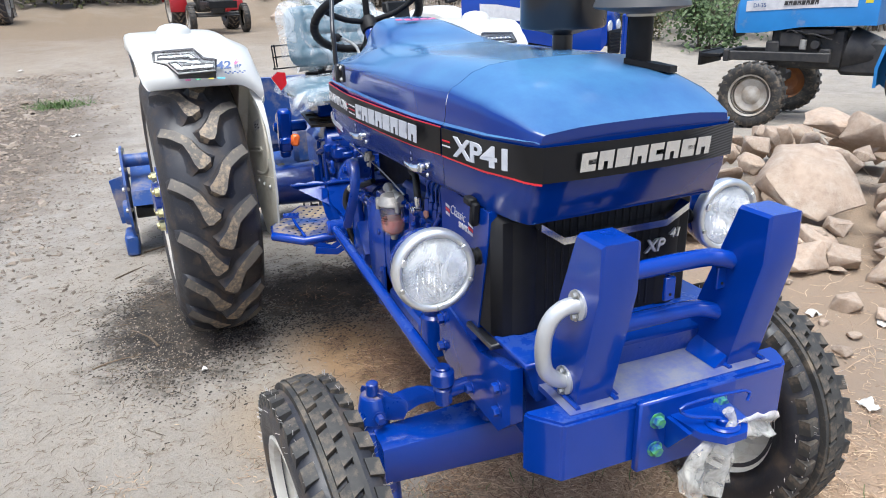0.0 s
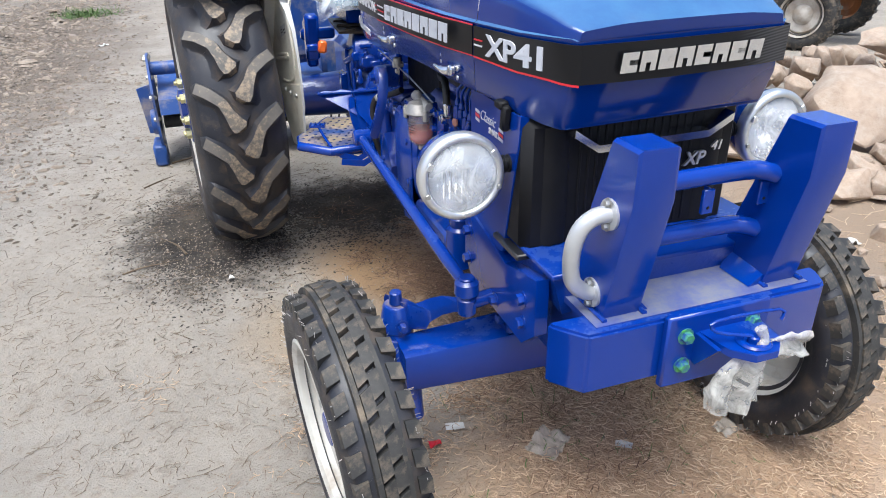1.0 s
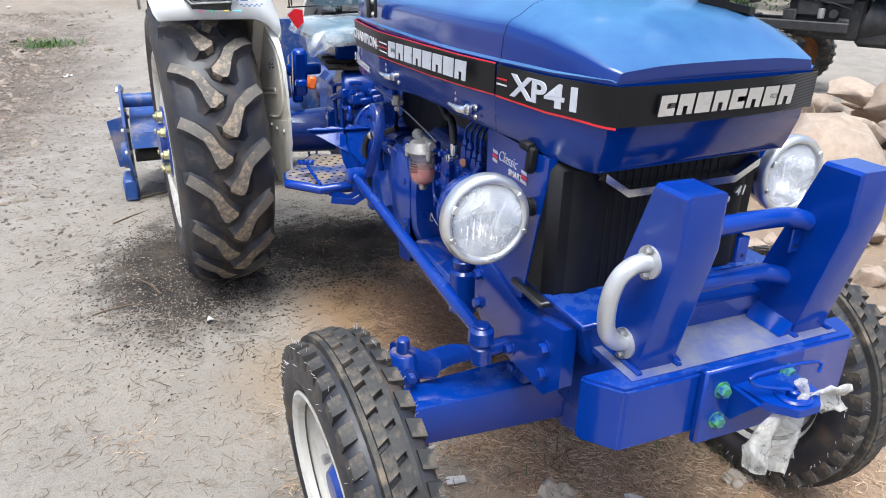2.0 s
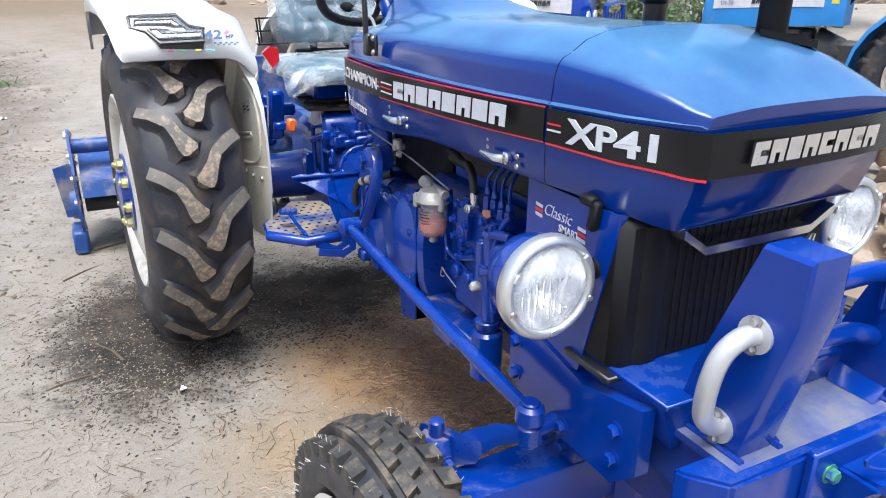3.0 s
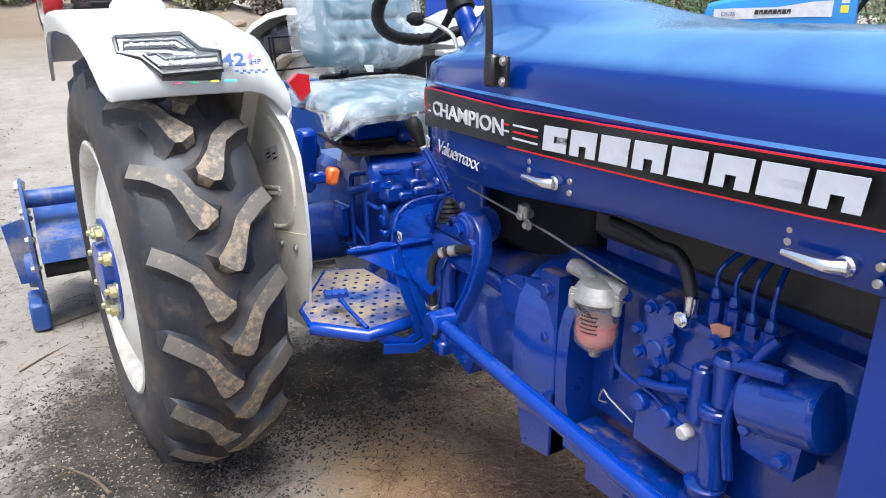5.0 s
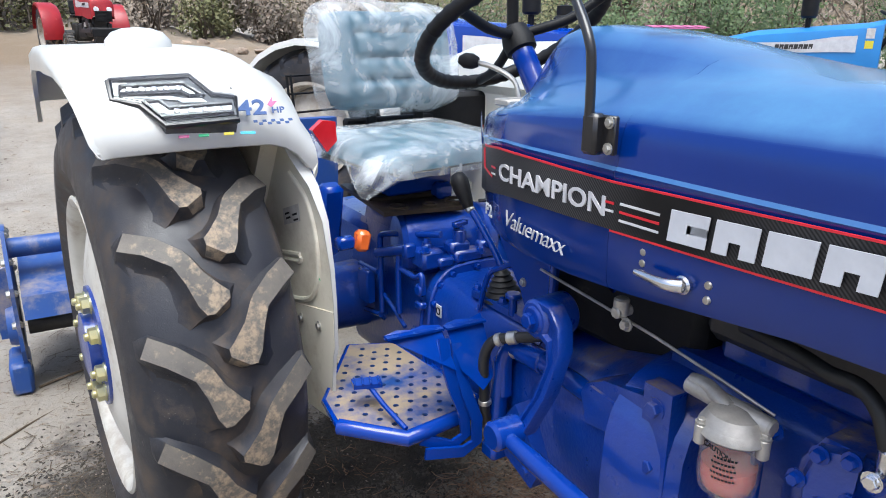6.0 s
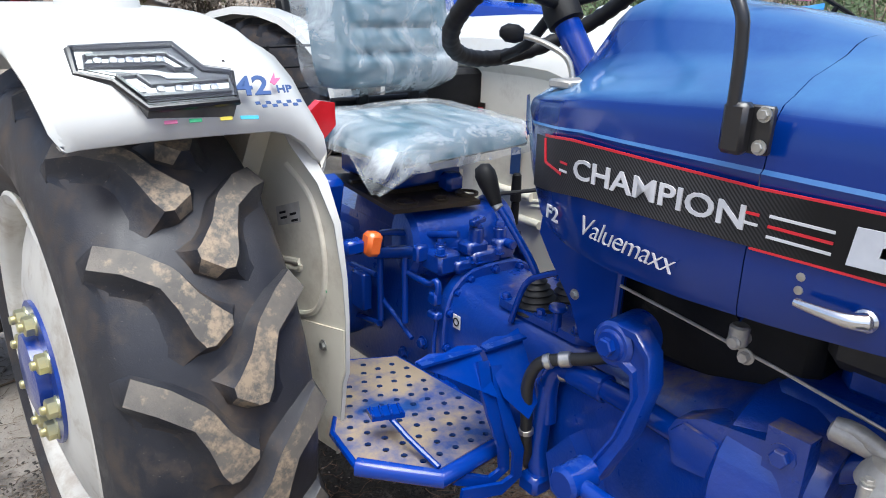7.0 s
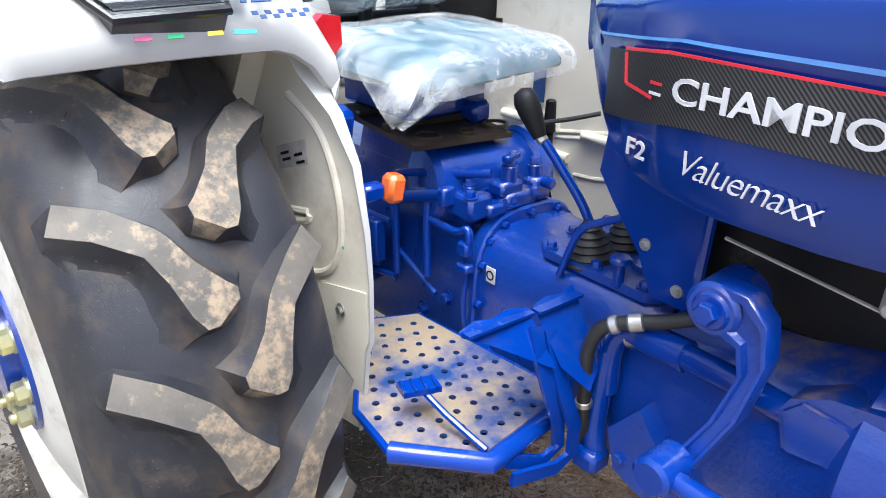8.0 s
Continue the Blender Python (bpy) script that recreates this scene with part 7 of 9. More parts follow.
def back_grooves(u, v):
    g = 0.0
    if abs(u) < 0.62 and v > -0.42:
        for c in (-0.21, 0.21):
            g += 0.010 * math.exp(-((u - c) / 0.05) ** 2)
        for c in (-0.02, 0.5):
            g += 0.012 * math.exp(-((v - c) / 0.06) ** 2)
    for c in (-0.62, 0.62):
        if v > -0.45:
            g += 0.016 * math.exp(-((u - c) / 0.06) ** 2)
    if abs(u) < 0.62:
        g += 0.014 * math.exp(-((v + 0.45) / 0.06) ** 2)
    return g


def seat_grooves(u, v):
    return sum(0.010 * math.exp(-((u - c) / 0.05) ** 2) for c in (-0.5, -0.17, 0.17, 0.5)) * (1 if v < 0.5 else 0)


f = Form()
f.box((-0.110, 1.668, 1.068), (0.42, 0.34, 0.022), 0.01, (0, 0, 10))
seat = part("seat", f, M_BLACK, tractor, "teal vinyl driver seat under clear plastic")
back_m = pose(-0.095, 1.875, 1.315, 0, 0, 8) @ pose(0, 0, 0, 80)
cush_m = pose(-0.110, 1.668, 1.080, 0, 0, 10) @ pose(0, 0, 0, 4)
f = Form()
rows = padded(0.44, 0.275, 0.075, 44, 28, back_grooves)
f.loft(rows)
f.loft([[(x, y, -0.015) for x, y, z in rows[0]], rows[0]])
f.add([(x, y, -0.015) for x, y in ((-0.2, -0.12), (0.2, -0.12), (0.2, 0.12), (-0.2, 0.12))], [(0, 1, 2, 3)])
part("backrest", f, M_VINYL, seat, "tufted teal vinyl backrest", 60, at=back_m)
f = Form()
f.loft(padded(0.48, 0.37, 0.052, 40, 34, seat_grooves))
part("cushion", f, M_VINYL, seat, "teal vinyl seat cushion", 60, at=cush_m)
f = Form()
rows = padded(0.50, 0.325, 0.094, 60, 40, lambda u, v: 0.5 * back_grooves(u, v), 0.0055, 2.0)
f.loft(rows)
part("plastic_cover", f, M_FILM, seat, "crumpled clear plastic cover", 70, at=back_m @ pose(0, 0.004, -0.008))
f = Form()
rows = padded(0.55, 0.42, 0.060, 60, 48, lambda u, v: 0.2 * seat_grooves(u, v), 0.005, 7.0)
rows = [[(x, y, z - 0.012) for x, y, z in rows[0]]] + rows
f.loft(rows)
part("plastic_cover", f, M_FILM, seat, "crumpled clear plastic cover", 70, at=cush_m @ pose(-0.01, -0.005, 0.002))
# loose corner of the sheet hanging over the near front corner
f = Form()
rows = []
tip = V((-0.288, -0.165, -0.048))
for j in range(11):
    t = j / 10
    row = []
    for i in range(17):
        s = i / 16
        top = V((-0.268, -0.02 - 0.18 * s * 2, 0.034)) if s < 0.5 else V((-0.268 + 0.20 * (s - 0.5) * 2, -0.200, 0.034))
        p = top.lerp(tip + V((0.012 * (s - 0.5), 0.02 * (0.5 - s), 0)), t)
        out = V((-0.02, -0.02, 0)) * math.sin(t * 2.2)
        q = V((s * 3.1, t * 2.2, 4))
        row.append(p + out + V((0.010, 0.010, 0)) * math.sin(s * 12 + 1) * t * (1 - t) * 2 + V((0.008, 0.008, 0.004)) * noise.noise(q))
    rows.append(row)
f.loft(rows)
part("plastic_cover", f, M_FILM, seat, "hanging corner of clear plastic", 70, at=cush_m)
f = Form()
for x in (-0.16, 0.0):
    f.box((x, 1.86, 1.12), (0.03, 0.02, 0.22), 0.006)
f.box((-0.08, 1.90, 1.10), (0.30, 0.03, 0.10), 0.01)
part("seat_hinge", f, M_BLACK, seat, "black seat hinge bracket")
# red reflector, wire carrier and black box behind the seat
f = Form()
f.hull([(-0.405 + x, 1.63 + y, 1.15 + z) for y in (-0.012, 0.012) for x, z in ((-0.028, 0.012), (0.0, 0.035), (0.034, 0.030), (0.036, -0.018), (0.008, -0.045))])
part("tail_lamp", f, M_REDLENS, tractor, "red plastic tail lamp")
carrier = None
for a, b in (((-0.362, 2.0, 1.272), (-0.355, 2.0, 1.164)), ((-0.350, 2.0, 1.275), (-0.344, 2.0, 1.17))) + tuple(((-0.362, 2.0, z), (-0.20, 2.02, z + 0.004)) for z in (1.270, 1.218, 1.163)) + tuple(((-0.362, 2.0, z), (-0.345, 2.10, z - 0.004)) for z in (1.270, 1.218, 1.163)):
    f = Form()
    f.tube([a, b], 0.0035, 6, 1)
    if carrier is None:
        carrier = part("wire_carrier", f, M_BLACK, tractor, "thin black wire carrier")
    else:
        part("wire", f, M_BLACK, carrier)
f = Form()
f.box((0.20, 2.02, 1.10), (0.26, 0.22, 0.22), 0.015)
part("battery_box", f, M_BLACK, tractor, "black battery box behind the seat")
f = Form()
f.box((-0.40, 1.62, 0.93), (0.06, 0.05, 0.20), 0.012, (14, 0, 0))
part("fender_bracket", f, M_BLUE, tractor, "blue steel fender bracket")
f = Form()
f.box((-0.33, 1.90, 0.90), (0.16, 0.05, 0.05), 0.01)
f.box((-0.36, 1.95, 0.85), (0.05, 0.06, 0.22), 0.01, (-8, 0, 0))
part("lift_arm", f, M_BLUE, tractor, "blue hydraulic lift arm")

# steering wheel and column
HUB = V((-0.083, 1.268, 1.388))
AXIS = V((-0.06, 0.69, 1.0)).normalized()
f = Form()
f.tube([HUB - AXIS * 0.22, HUB - AXIS * 0.02], 0.026, 18, 1)
column = part("steering_column", f, M_BLUE, tractor, "blue steering column")
q = AXIS.to_track_quat("Z", "Y").to_matrix()
f = Form()
ringp, radii = [], []
for k in range(121):
    a = 2 * math.pi * k / 120
    ringp.append(HUB + q @ V((0.213 * math.cos(a), 0.213 * math.sin(a), 0.012)))
    radii.append(0.0165 + 0.0014 * math.cos(k * math.pi * 2 * 48 / 120 * 1.0))
f.tube(ringp, 0.016, 12, 1, radii)
wheel = part("steering_wheel", f, M_BLACK, tractor, "black ribbed plastic steering wheel", 60)
for a in (20, 140, 260):
    f = Form()
    d = q @ V((math.cos(radians(a)), math.sin(radians(a)), 0))
    f.tube([HUB + d * 0.03 - AXIS * 0.005, HUB + d * 0.12 - AXIS * 0.012, HUB + d * 0.205 + AXIS * 0.008], 0.011, 10, 3)
    part("spoke", f, M_BLACK, wheel)
f = Form()
f.lathe([(0.024, -0.045), (0.034, -0.040), (0.036, -0.015), (0.032, 0.0), (0.030, 0.012), (0.022, 0.018), (0, 0.020)], HUB, AXIS, 28)
part("hub_cap", f, M_BLACK, wheel, "black hub cap")
f = Form()
f.tube([HUB + AXIS * 0.02, HUB + V((-0.005, 0.01, 0.10)), HUB + V((-0.01, 0.02, 0.18))], 0.013, 10, 2)
part("spinner_post", f, M_BLACK, wheel)
f = Form()
f.tube([(-0.215, 1.235, 1.335), (-0.19, 1.20, 1.325), (-0.165, 1.16, 1.30), (-0.16, 1.145, 1.262)], 0.0055, 8, 4)
lev = part("throttle_lever", f, M_STEEL, tractor, "bent steel hand throttle with black knob")
f = Form()
f.lathe([(0.010, 0), (0.016, 0.012), (0.016, 0.030), (0.008, 0.042), (0, 0.044)], (-0.208, 1.225, 1.334), (-0.6, 0.55, 0.1), 16)
part("knob", f, M_BLACK, lev)
f = Form()
f.box((-0.175, 1.112, 1.262), (0.11, 0.05, 0.014), 0.005)
part("dash_edge", f, M_ALU, tractor, "pale torn dash cover edge")

# plates and ribs on the far fender's inner panel
fx = 2 * RX + 0.520 - 0.006
f = Form()
f.box((fx, 1.985, 1.150), (0.003, 0.085, 0.062), 0.001)
pl = part("label_plate", f, M_WHITE, far_fender, "white sticker with black header")
f = Form()
f.box((fx - 0.002, 1.985, 1.172), (0.002, 0.083, 0.018), 0.0005)
part("label_header", f, M_BLACK, pl)
f = Form()
for k, (w, z) in enumerate(((0.06, 1.152), (0.065, 1.143), (0.03, 1.133))):
    f.box((fx - 0.0018, 1.985, z), (0.001, w, 0.004), 0.0003)
part("label_lines", f, M_BLACK, pl)
f = Form()
f.box((fx, 1.920, 1.085), (0.003, 0.080, 0.055), 0.001)
pl = part("label_plate", f, M_OILY, far_fender, "dark brown riveted plate")
f = Form()
for k in range(4):
    f.box((fx - 0.0018, 1.915, 1.097 - 0.010 * k), (0.001, 0.055, 0.003), 0.0003)
part("label_lines", f, M_RED, pl)
f = Form()
f.box((fx, 1.735, 0.965), (0.003, 0.040, 0.082), 0.001)
part("label_plate", f, M_NAVY, far_fender, "dark blue sticker")
f = Form()
f.cyl((fx, 1.70, 1.045), (fx - 0.02, 1.70, 1.045), 0.012, seg=14)
part("small_reflector", f, M_REDLENS, far_fender, "small red reflector")
for (y0, z0), (y1, z1) in (((2.10, 0.880), (1.98, 0.880)), ((1.86, 0.872), (1.66, 0.872)), ((2.20, 0.800), (1.62, 0.800)), ((1.58, 0.87), (1.48, 0.87))):
    f = Form()
    f.tube([(fx + 0.002, y0, z0), (fx + 0.002, y1, z1)], 0.013, 10, 1)
    part("pressed_rib", f, M_CREAM_IN, far_fender)

# ---- rotary tiller behind the tractor ----
tiller = thing("rotary_tiller", "blue steel rotary tiller hitched behind the tractor", "tiller")
f = Form()
f.tube([(-1.17, 3.10, 0.575), (1.05, 3.10, 0.575)], 0.040, 18, 1)
part("cross_tube", f, M_BLUE_OLD, tiller, "blue painted cross tube")
f = Form()
f.hull([(x, y, z) for x in (-1.15, 1.03) for y, z in ((2.93, 0.415), (2.93, 0.400), (3.28, 0.500), (3.28, 0.485))])
f.hull([(x, y, z) for x in (-1.15, 1.03) for y, z in ((2.93, 0.420), (2.945, 0.42), (2.90, 0.335), (2.915, 0.335))])
f.hull([(x, y, z) for x in (-1.15, 1.03) for y, z in ((3.28, 0.50), (3.29, 0.49), (3.52, 0.22), (3.50, 0.22))])
part("hood_plate", f, M_BLUE_OLD, tiller, "blue steel tiller hood", 20)
for s, x in ((-1, -1.17), (1, 1.05)):
    f = Form()
    f.plate([(x, y, z) for y, z in ((3.04, 0.66), (3.16, 0.66), (3.30, 0.52), (3.30, 0.16), (3.16, 0.06), (3.00, 0.06), (2.93, 0.20), (2.93, 0.46))], (s * 0.014, 0, 0))
    side = part("side_plate", f, M_BLUE_OLD, tiller, "bolted blue side plate", 20)
    f = Form()
    f.box((x + s * 0.03, 3.06, 0.07), (0.075, 0.22, 0.13), 0.012)
    f.cyl((x, 3.10, 0.25), (x + s * 0.05, 3.10, 0.25), 0.085, 0.075, 20)
    part("skid", f, M_BLUE_OLD, side, "blue skid shoe")
    for y, z in ((3.06, 0.64), (3.13, 0.64), (3.02, 0.54), (2.96, 0.43), (2.96, 0.30), (3.25, 0.45), (3.0, 0.12)):
        f = Form()
        f.bolt((x + s * 0.014, y, z), (s, 0, 0), 0.014, 0.014)
        f.bolt((x, y, z), (0, -1, 0), 0.010, 0.012)
        part("bolt", f, M_STEEL, side)
f = Form()
f.plate([(-1.29, 3.28, 0.42), (-1.185, 3.28, 0.45), (-1.185, 3.28, 0.13), (-1.26, 3.28, 0.13)], (0, 0.015, 0))
part("end_guard", f, M_BLUE_OLD, tiller, "blue end guard plate", 20)
f = Form()
f.cyl((-1.15, 3.10, 0.25), (1.03, 3.10, 0.25), 0.045, 0.045, 16)
part("rotor", f, M_DARKMETAL, tiller, "dark rotor shaft")
f = Form()
f.hull([(dx, y, z) for dx in (-0.004, 0.004) for y, z in ((0.0, -0.02), (0.0, 0.02), (0.14, 0.03), (0.16, 0.01))])
f.hull([(dx, y, z) for dx in (-0.004, 0.05) for y, z in ((0.14, 0.03), (0.16, 0.01), (0.205, 0.055), (0.19, 0.07))])
blade = f.mesh("blade", M_DARKMETAL, 25)
for k in range(30):
    part("blade", blade, M_DARKMETAL, tiller, at=pose(-1.12 + 0.072 * k, 3.10, 0.25, k * 67.0))
f = Form()
f.box((-0.05, 2.95, 0.62), (0.26, 0.34, 0.24), 0.03)
f.hull([(x, y, z) for x in (-0.30, 0.20) for y, z in ((3.02, 0.60), (3.12, 0.60), (3.06, 1.02), (3.0, 1.02))])
f.cyl((-0.05, 2.80, 0.64), (-0.05, 2.30, 0.66), 0.045, 0.05)
f.tube([(-0.40, 3.02, 0.56), (-0.34, 2.5, 0.55), (-0.30, 2.05, 0.60)], 0.028, 12, 2)
f.tube([(0.32, 3.02, 0.56), (0.26, 2.5, 0.55), (0.20, 2.05, 0.60)], 0.028, 12, 2)
part("gear_case", f, M_BLUE_OLD, tiller, "blue tiller gear case and linkage")

# ---- other parked tractors ----


def parked_tractor(name, label, m, paint, hood_len=1.42, bull=False, rim=None, frontrim=None, chassis=None, canopy=False, fender_mat=None, fuel_cap=False, far_rim=None):
    """A plainer tractor: front axle over the origin, facing -y."""
    rim = rim or M_RIM_DUSTY
    chassis = chassis or M_DARKMETAL
    t = thing(name, label, "tractor", m=m)
    # hood
    rows = []
    for y, hw, zb, zt in ((-0.42, 0.20, 1.02, 1.30), (-0.38, 0.235, 0.96, 1.37), (-0.1, 0.255, 0.97, 1.43), (0.3, 0.265, 1.03, 1.46), (hood_len - 0.55, 0.275, 1.05, 1.50), (hood_len - 0.42, 0.275, 1.05, 1.53)):
        rows.append([(-hw, y, zb), (-hw, y, zt - 0.13), (-hw + 0.02, y, zt - 0.05), (-hw * 0.6, y, zt - 0.012), (0, y, zt), (hw * 0.6, y, zt - 0.012), (hw - 0.02, y, zt - 0.05), (hw, y, zt - 0.13), (hw, y, zb)])
    f = Form()
    f.loft(rows, caps=True)
    hood_ = part("hood", f, paint, t, "painted sheet metal hood", 35)
    for s in (-1, 1):
        f = Form()
        rr = []
        for y, hw, z0, z1 in ((-0.30, 0.243, 1.19, 1.30), (-0.1, 0.256, 1.20, 1.31), (0.3, 0.266, 1.22, 1.32), (0.62, 0.273, 1.23, 1.37), (0.80, 0.276, 1.23, 1.38)):
            rr.append([(s * (hw + 0.001), y, z0), (s * (hw + 0.004), y, z0), (s * (hw + 0.004), y, z1), (s * (hw + 0.001), y, z1)])
        f.loft(rr, closed=True, caps=True)
        part("stripe", f, M_WHITE, hood_, "white side stripe", 20)
        brand_blocks(hood_, facing((s * 0.2725, 0.18 if s < 0 else 0.55, 1.250), (0, 1 if s > 0 else -1, 0), (0, 0, 1)) if s < 0 else facing((0.272, 0.10, 1.250), (0, 1, 0.02), (0, 0, 1)), 0.34 if s > 0 else 0.30, 0.045, 8, M_DARKMETAL)
        f = Form()
        f.cyl((s * 0.13, -0.415, 1.16), (s * 0.13, -0.43, 1.16), 0.055, 0.055, 20)
        part("headlamp", f, M_LED, hood_, "round headlamp")
    f = Form()
    f.box((0, -0.43, 1.02), (0.34, 0.02, 0.22), 0.01)
    for k in range(7):
        f.box((0, -0.442, 0.94 + 0.028 * k), (0.32, 0.012, 0.010), 0.003)
    part("grille", f, M_BLACK, t, "dark grille")
    f = Form()
    f.box((0, 0.35, 0.80), (0.30, 0.75, 0.42), 0.03)
    engine_ = part("engine", f, chassis, t, "dark oily engine block", 40)
    f = Form()
    f.box((0, 1.10, 0.72), (0.30, 0.85, 0.36), 0.04)
    part("gearbox", f, chassis, t, "dark gearbox housing", 40)
    f = Form()
    f.cyl((0.0, 0.74, 0.80), (0.0, 1.0, 0.76), 0.23, 0.16, 24)
    part("clutch_housing", f, chassis, t, "dark flared clutch housing", 40)
    for s in (-1, 1):
        for c, sz in (((0.19, 0.20, 0.90), (0.08, 0.24, 0.16)), ((0.20, 0.55, 0.76), (0.07, 0.12, 0.10)), ((0.18, 0.42, 0.98), (0.10, 0.40, 0.06)), ((0.19, 0.02, 0.78), (0.09, 0.14, 0.20))):
            f = Form()
            f.box((s * c[0], c[1], c[2]), sz, 0.015)
            part("engine_cover", f, chassis, engine_)
        f = Form()
        f.cyl((s * 0.17, 0.45, 0.85), (s * 0.24, 0.45, 0.85), 0.05, 0.045)
        part("oil_filter", f, chassis, engine_)
        f = Form()
        f.cyl((s * 0.22, 0.33, 0.80), (s * 0.22, 0.33, 0.90), 0.035, 0.035)
        part("fuel_filter", f, M_ALU, engine_, "pale fuel filter")
        for k in range(3):
            f = Form()
            f.tube([(s * 0.20, 0.12 + 0.09 * k, 0.95), (s * 0.25, 0.20 + 0.11 * k, 1.00 - 0.02 * k), (s * 0.20, 0.36 + 0.12 * k, 0.90)], 0.009, 8, 4)
            part("engine_pipe", f, M_HOSE if k % 2 else chassis, engine_)
    f = Form()
    for s in (-1, 1):
        f.box((s * 0.26, 0.10, 0.72), (0.05, 1.05, 0.10), 0.01)
    f.box((0, -0.45, 0.72), (0.62, 0.06, 0.13), 0.01)
    f.box((0, 0.0, 0.45), (1.06, 0.11, 0.11), 0.02)
    f.box((0, 0.0, 0.56), (0.3, 0.2, 0.2), 0.02)
    f.tube([(0.5, -0.15, 0.42), (-0.5, -0.15, 0.42)], 0.018, 8, 1)
    part("chassis", f, chassis, t, "dark front chassis and axle", 30)
    wheels = []
    for s in (-1, 1):
        # front wheel
        f = Form()
        f.lathe([(0.208, 0.07 * s), (0.222, 0.078 * s), (0.205, 0.07 * s), (0.195, 0.0), (0.17, 0.03 * s), (0.10, 0.015 * s), (0.06, 0.05 * s), (0, 0.055 * s)], (0, 0, 0), (1, 0, 0), 32)
        w = part("front_wheel", f, (far_rim if far_rim and s < 0 else frontrim) or rim, t, "rusty orange front wheel" if far_rim and s < 0 else "painted front wheel", at=pose(s * 0.66, 0, 0.35))
        part("tyre", tyre_mesh("tyre", 0.345, 0.075, 0.205, 0.008, M_TREAD, 40), M_TREAD, w, "dusty front tyre")
        f = Form()
        r0 = 0.345
        f.hull([(u, r * math.sin(a), r * math.cos(a)) for u in (-0.062, 0.062) for r in (r0 - 0.02, r0 + 0.008) for a in (-0.05, 0.05)])
        bl = f.mesh("tread_block", M_TREAD, 0)
        for k in range(24):
            part("tread_block", bl, M_TREAD, w, at=pose(0, 0, 0, 15 * k))
        f = Form()
        prof = [(0.372, 0.150), (0.386, 0.166), (0.362, 0.163), (0.345, 0.10), (0.333, 0.0), (0.30, 0.05), (0.19, 0.10), (0.0, 0.10)]
        f.lathe([(r, h * s) for r, h in prof], (0, 0, 0), (1, 0, 0), 40)
        w = part("rear_wheel", f, rim, t, "painted rear wheel", at=pose(s * 0.72, 1.87, 0.645))
        part("tyre", tyre_mesh("tyre", 0.606, 0.165, 0.365, 0.006, M_RUBBER, 48), M_RUBBER, w, "black rear tyre")
        la, lb = lug_mesh("lug", 1, half=0.165), lug_mesh("lug", -1, half=0.165)
        for k in range(20):
            part("lug", la, M_LUG, w, at=pose(0, 0, 0, -18 * k))
            part("lug", lb, M_LUG, w, at=pose(0, 0, 0, -18 * k - 9))
        f = Form()
        rows = []
        for a in range(-10, 171, 15):
            c, sn = math.cos(radians(a)), math.sin(radians(a))
            r = 0.71
            y, z = 1.87 - r * c, 0.645 + r * sn
            rows.append([(s * 0.94, y + 0.03 * c, z - 0.05 * sn), (s * 0.93, y, z), (s * 0.60, y, z), (s * 0.50, y + 0.06 * c, z - 0.07), (s * 0.48, y + 0.2 * c, z - 0.22 * max(0.2, sn))])
        f.loft(rows)
        part("fender", f, fender_mat or M_CREAM, t, "sheet metal fender", 40)
    f = Form()
    f.cyl((-0.62, 1.87, 0.645), (0.62, 1.87, 0.645), 0.10, 0.10, 20)
    f.box((0, 1.87, 0.70), (0.36, 0.5, 0.42), 0.04)
    part("rear_axle", f, chassis, t, "rear axle housing")
    f = Form()
    f.box((0, 1.72, 1.06), (0.42, 0.36, 0.08), 0.03)
    f.box((0, 1.92, 1.26), (0.42, 0.08, 0.32), 0.035, (-10, 0, 0))
    f.box((0, 1.72, 0.96), (0.12, 0.2, 0.14), 0.02)
    part("seat", f, M_BLACK, t, "black driver seat")
    f = Form()
    hubp, axd = V((0, 1.12, 1.50)), V((0, 0.5, 0.86)).normalized()
    qq = axd.to_track_quat("Z", "Y").to_matrix()
    f.tube([hubp + qq @ V((0.20 * math.cos(2 * math.pi * k / 40), 0.20 * math.sin(2 * math.pi * k / 40), 0)) for k in range(41)], 0.014, 8, 1)
    for a in (90, 210, 330):
        f.tube([hubp, hubp + qq @ V((0.20 * math.cos(radians(a)), 0.20 * math.sin(radians(a)), 0))], 0.010, 8, 1)
    f.tube([hubp - axd * 0.35, hubp + axd * 0.02], 0.025, 10, 1)
    part("steering_wheel", f, M_BLACK, t, "black steering wheel")
    f = Form()
    f.cyl((0.12, 0.35, 1.40), (0.12, 0.35, 1.54), 0.026, 0.026)
    f.cyl((0.12, 0.35, 1.54), (0.12, 0.35, 1.86), 0.075, 0.075, 24, 0.02)
    f.cyl((0.12, 0.35, 1.86), (0.12, 0.35, 2.1), 0.024, 0.024)
    part("muffler", f, M_BLACK, t, "black exhaust muffler")
    if fuel_cap:
        f = Form()
        f.cyl((-0.02, 0.05, 1.42), (-0.02, 0.05, 1.50), 0.035, 0.035)
        f.lathe([(0.036, 1.48), (0.085, 1.49), (0.085, 1.51), (0.06, 1.53), (0.06, 1.60), (0, 1.61)], (-0.02, 0.05, 0), (0, 0, 1), 24)
        part("air_precleaner", f, M_BLACK, t, "black air precleaner")
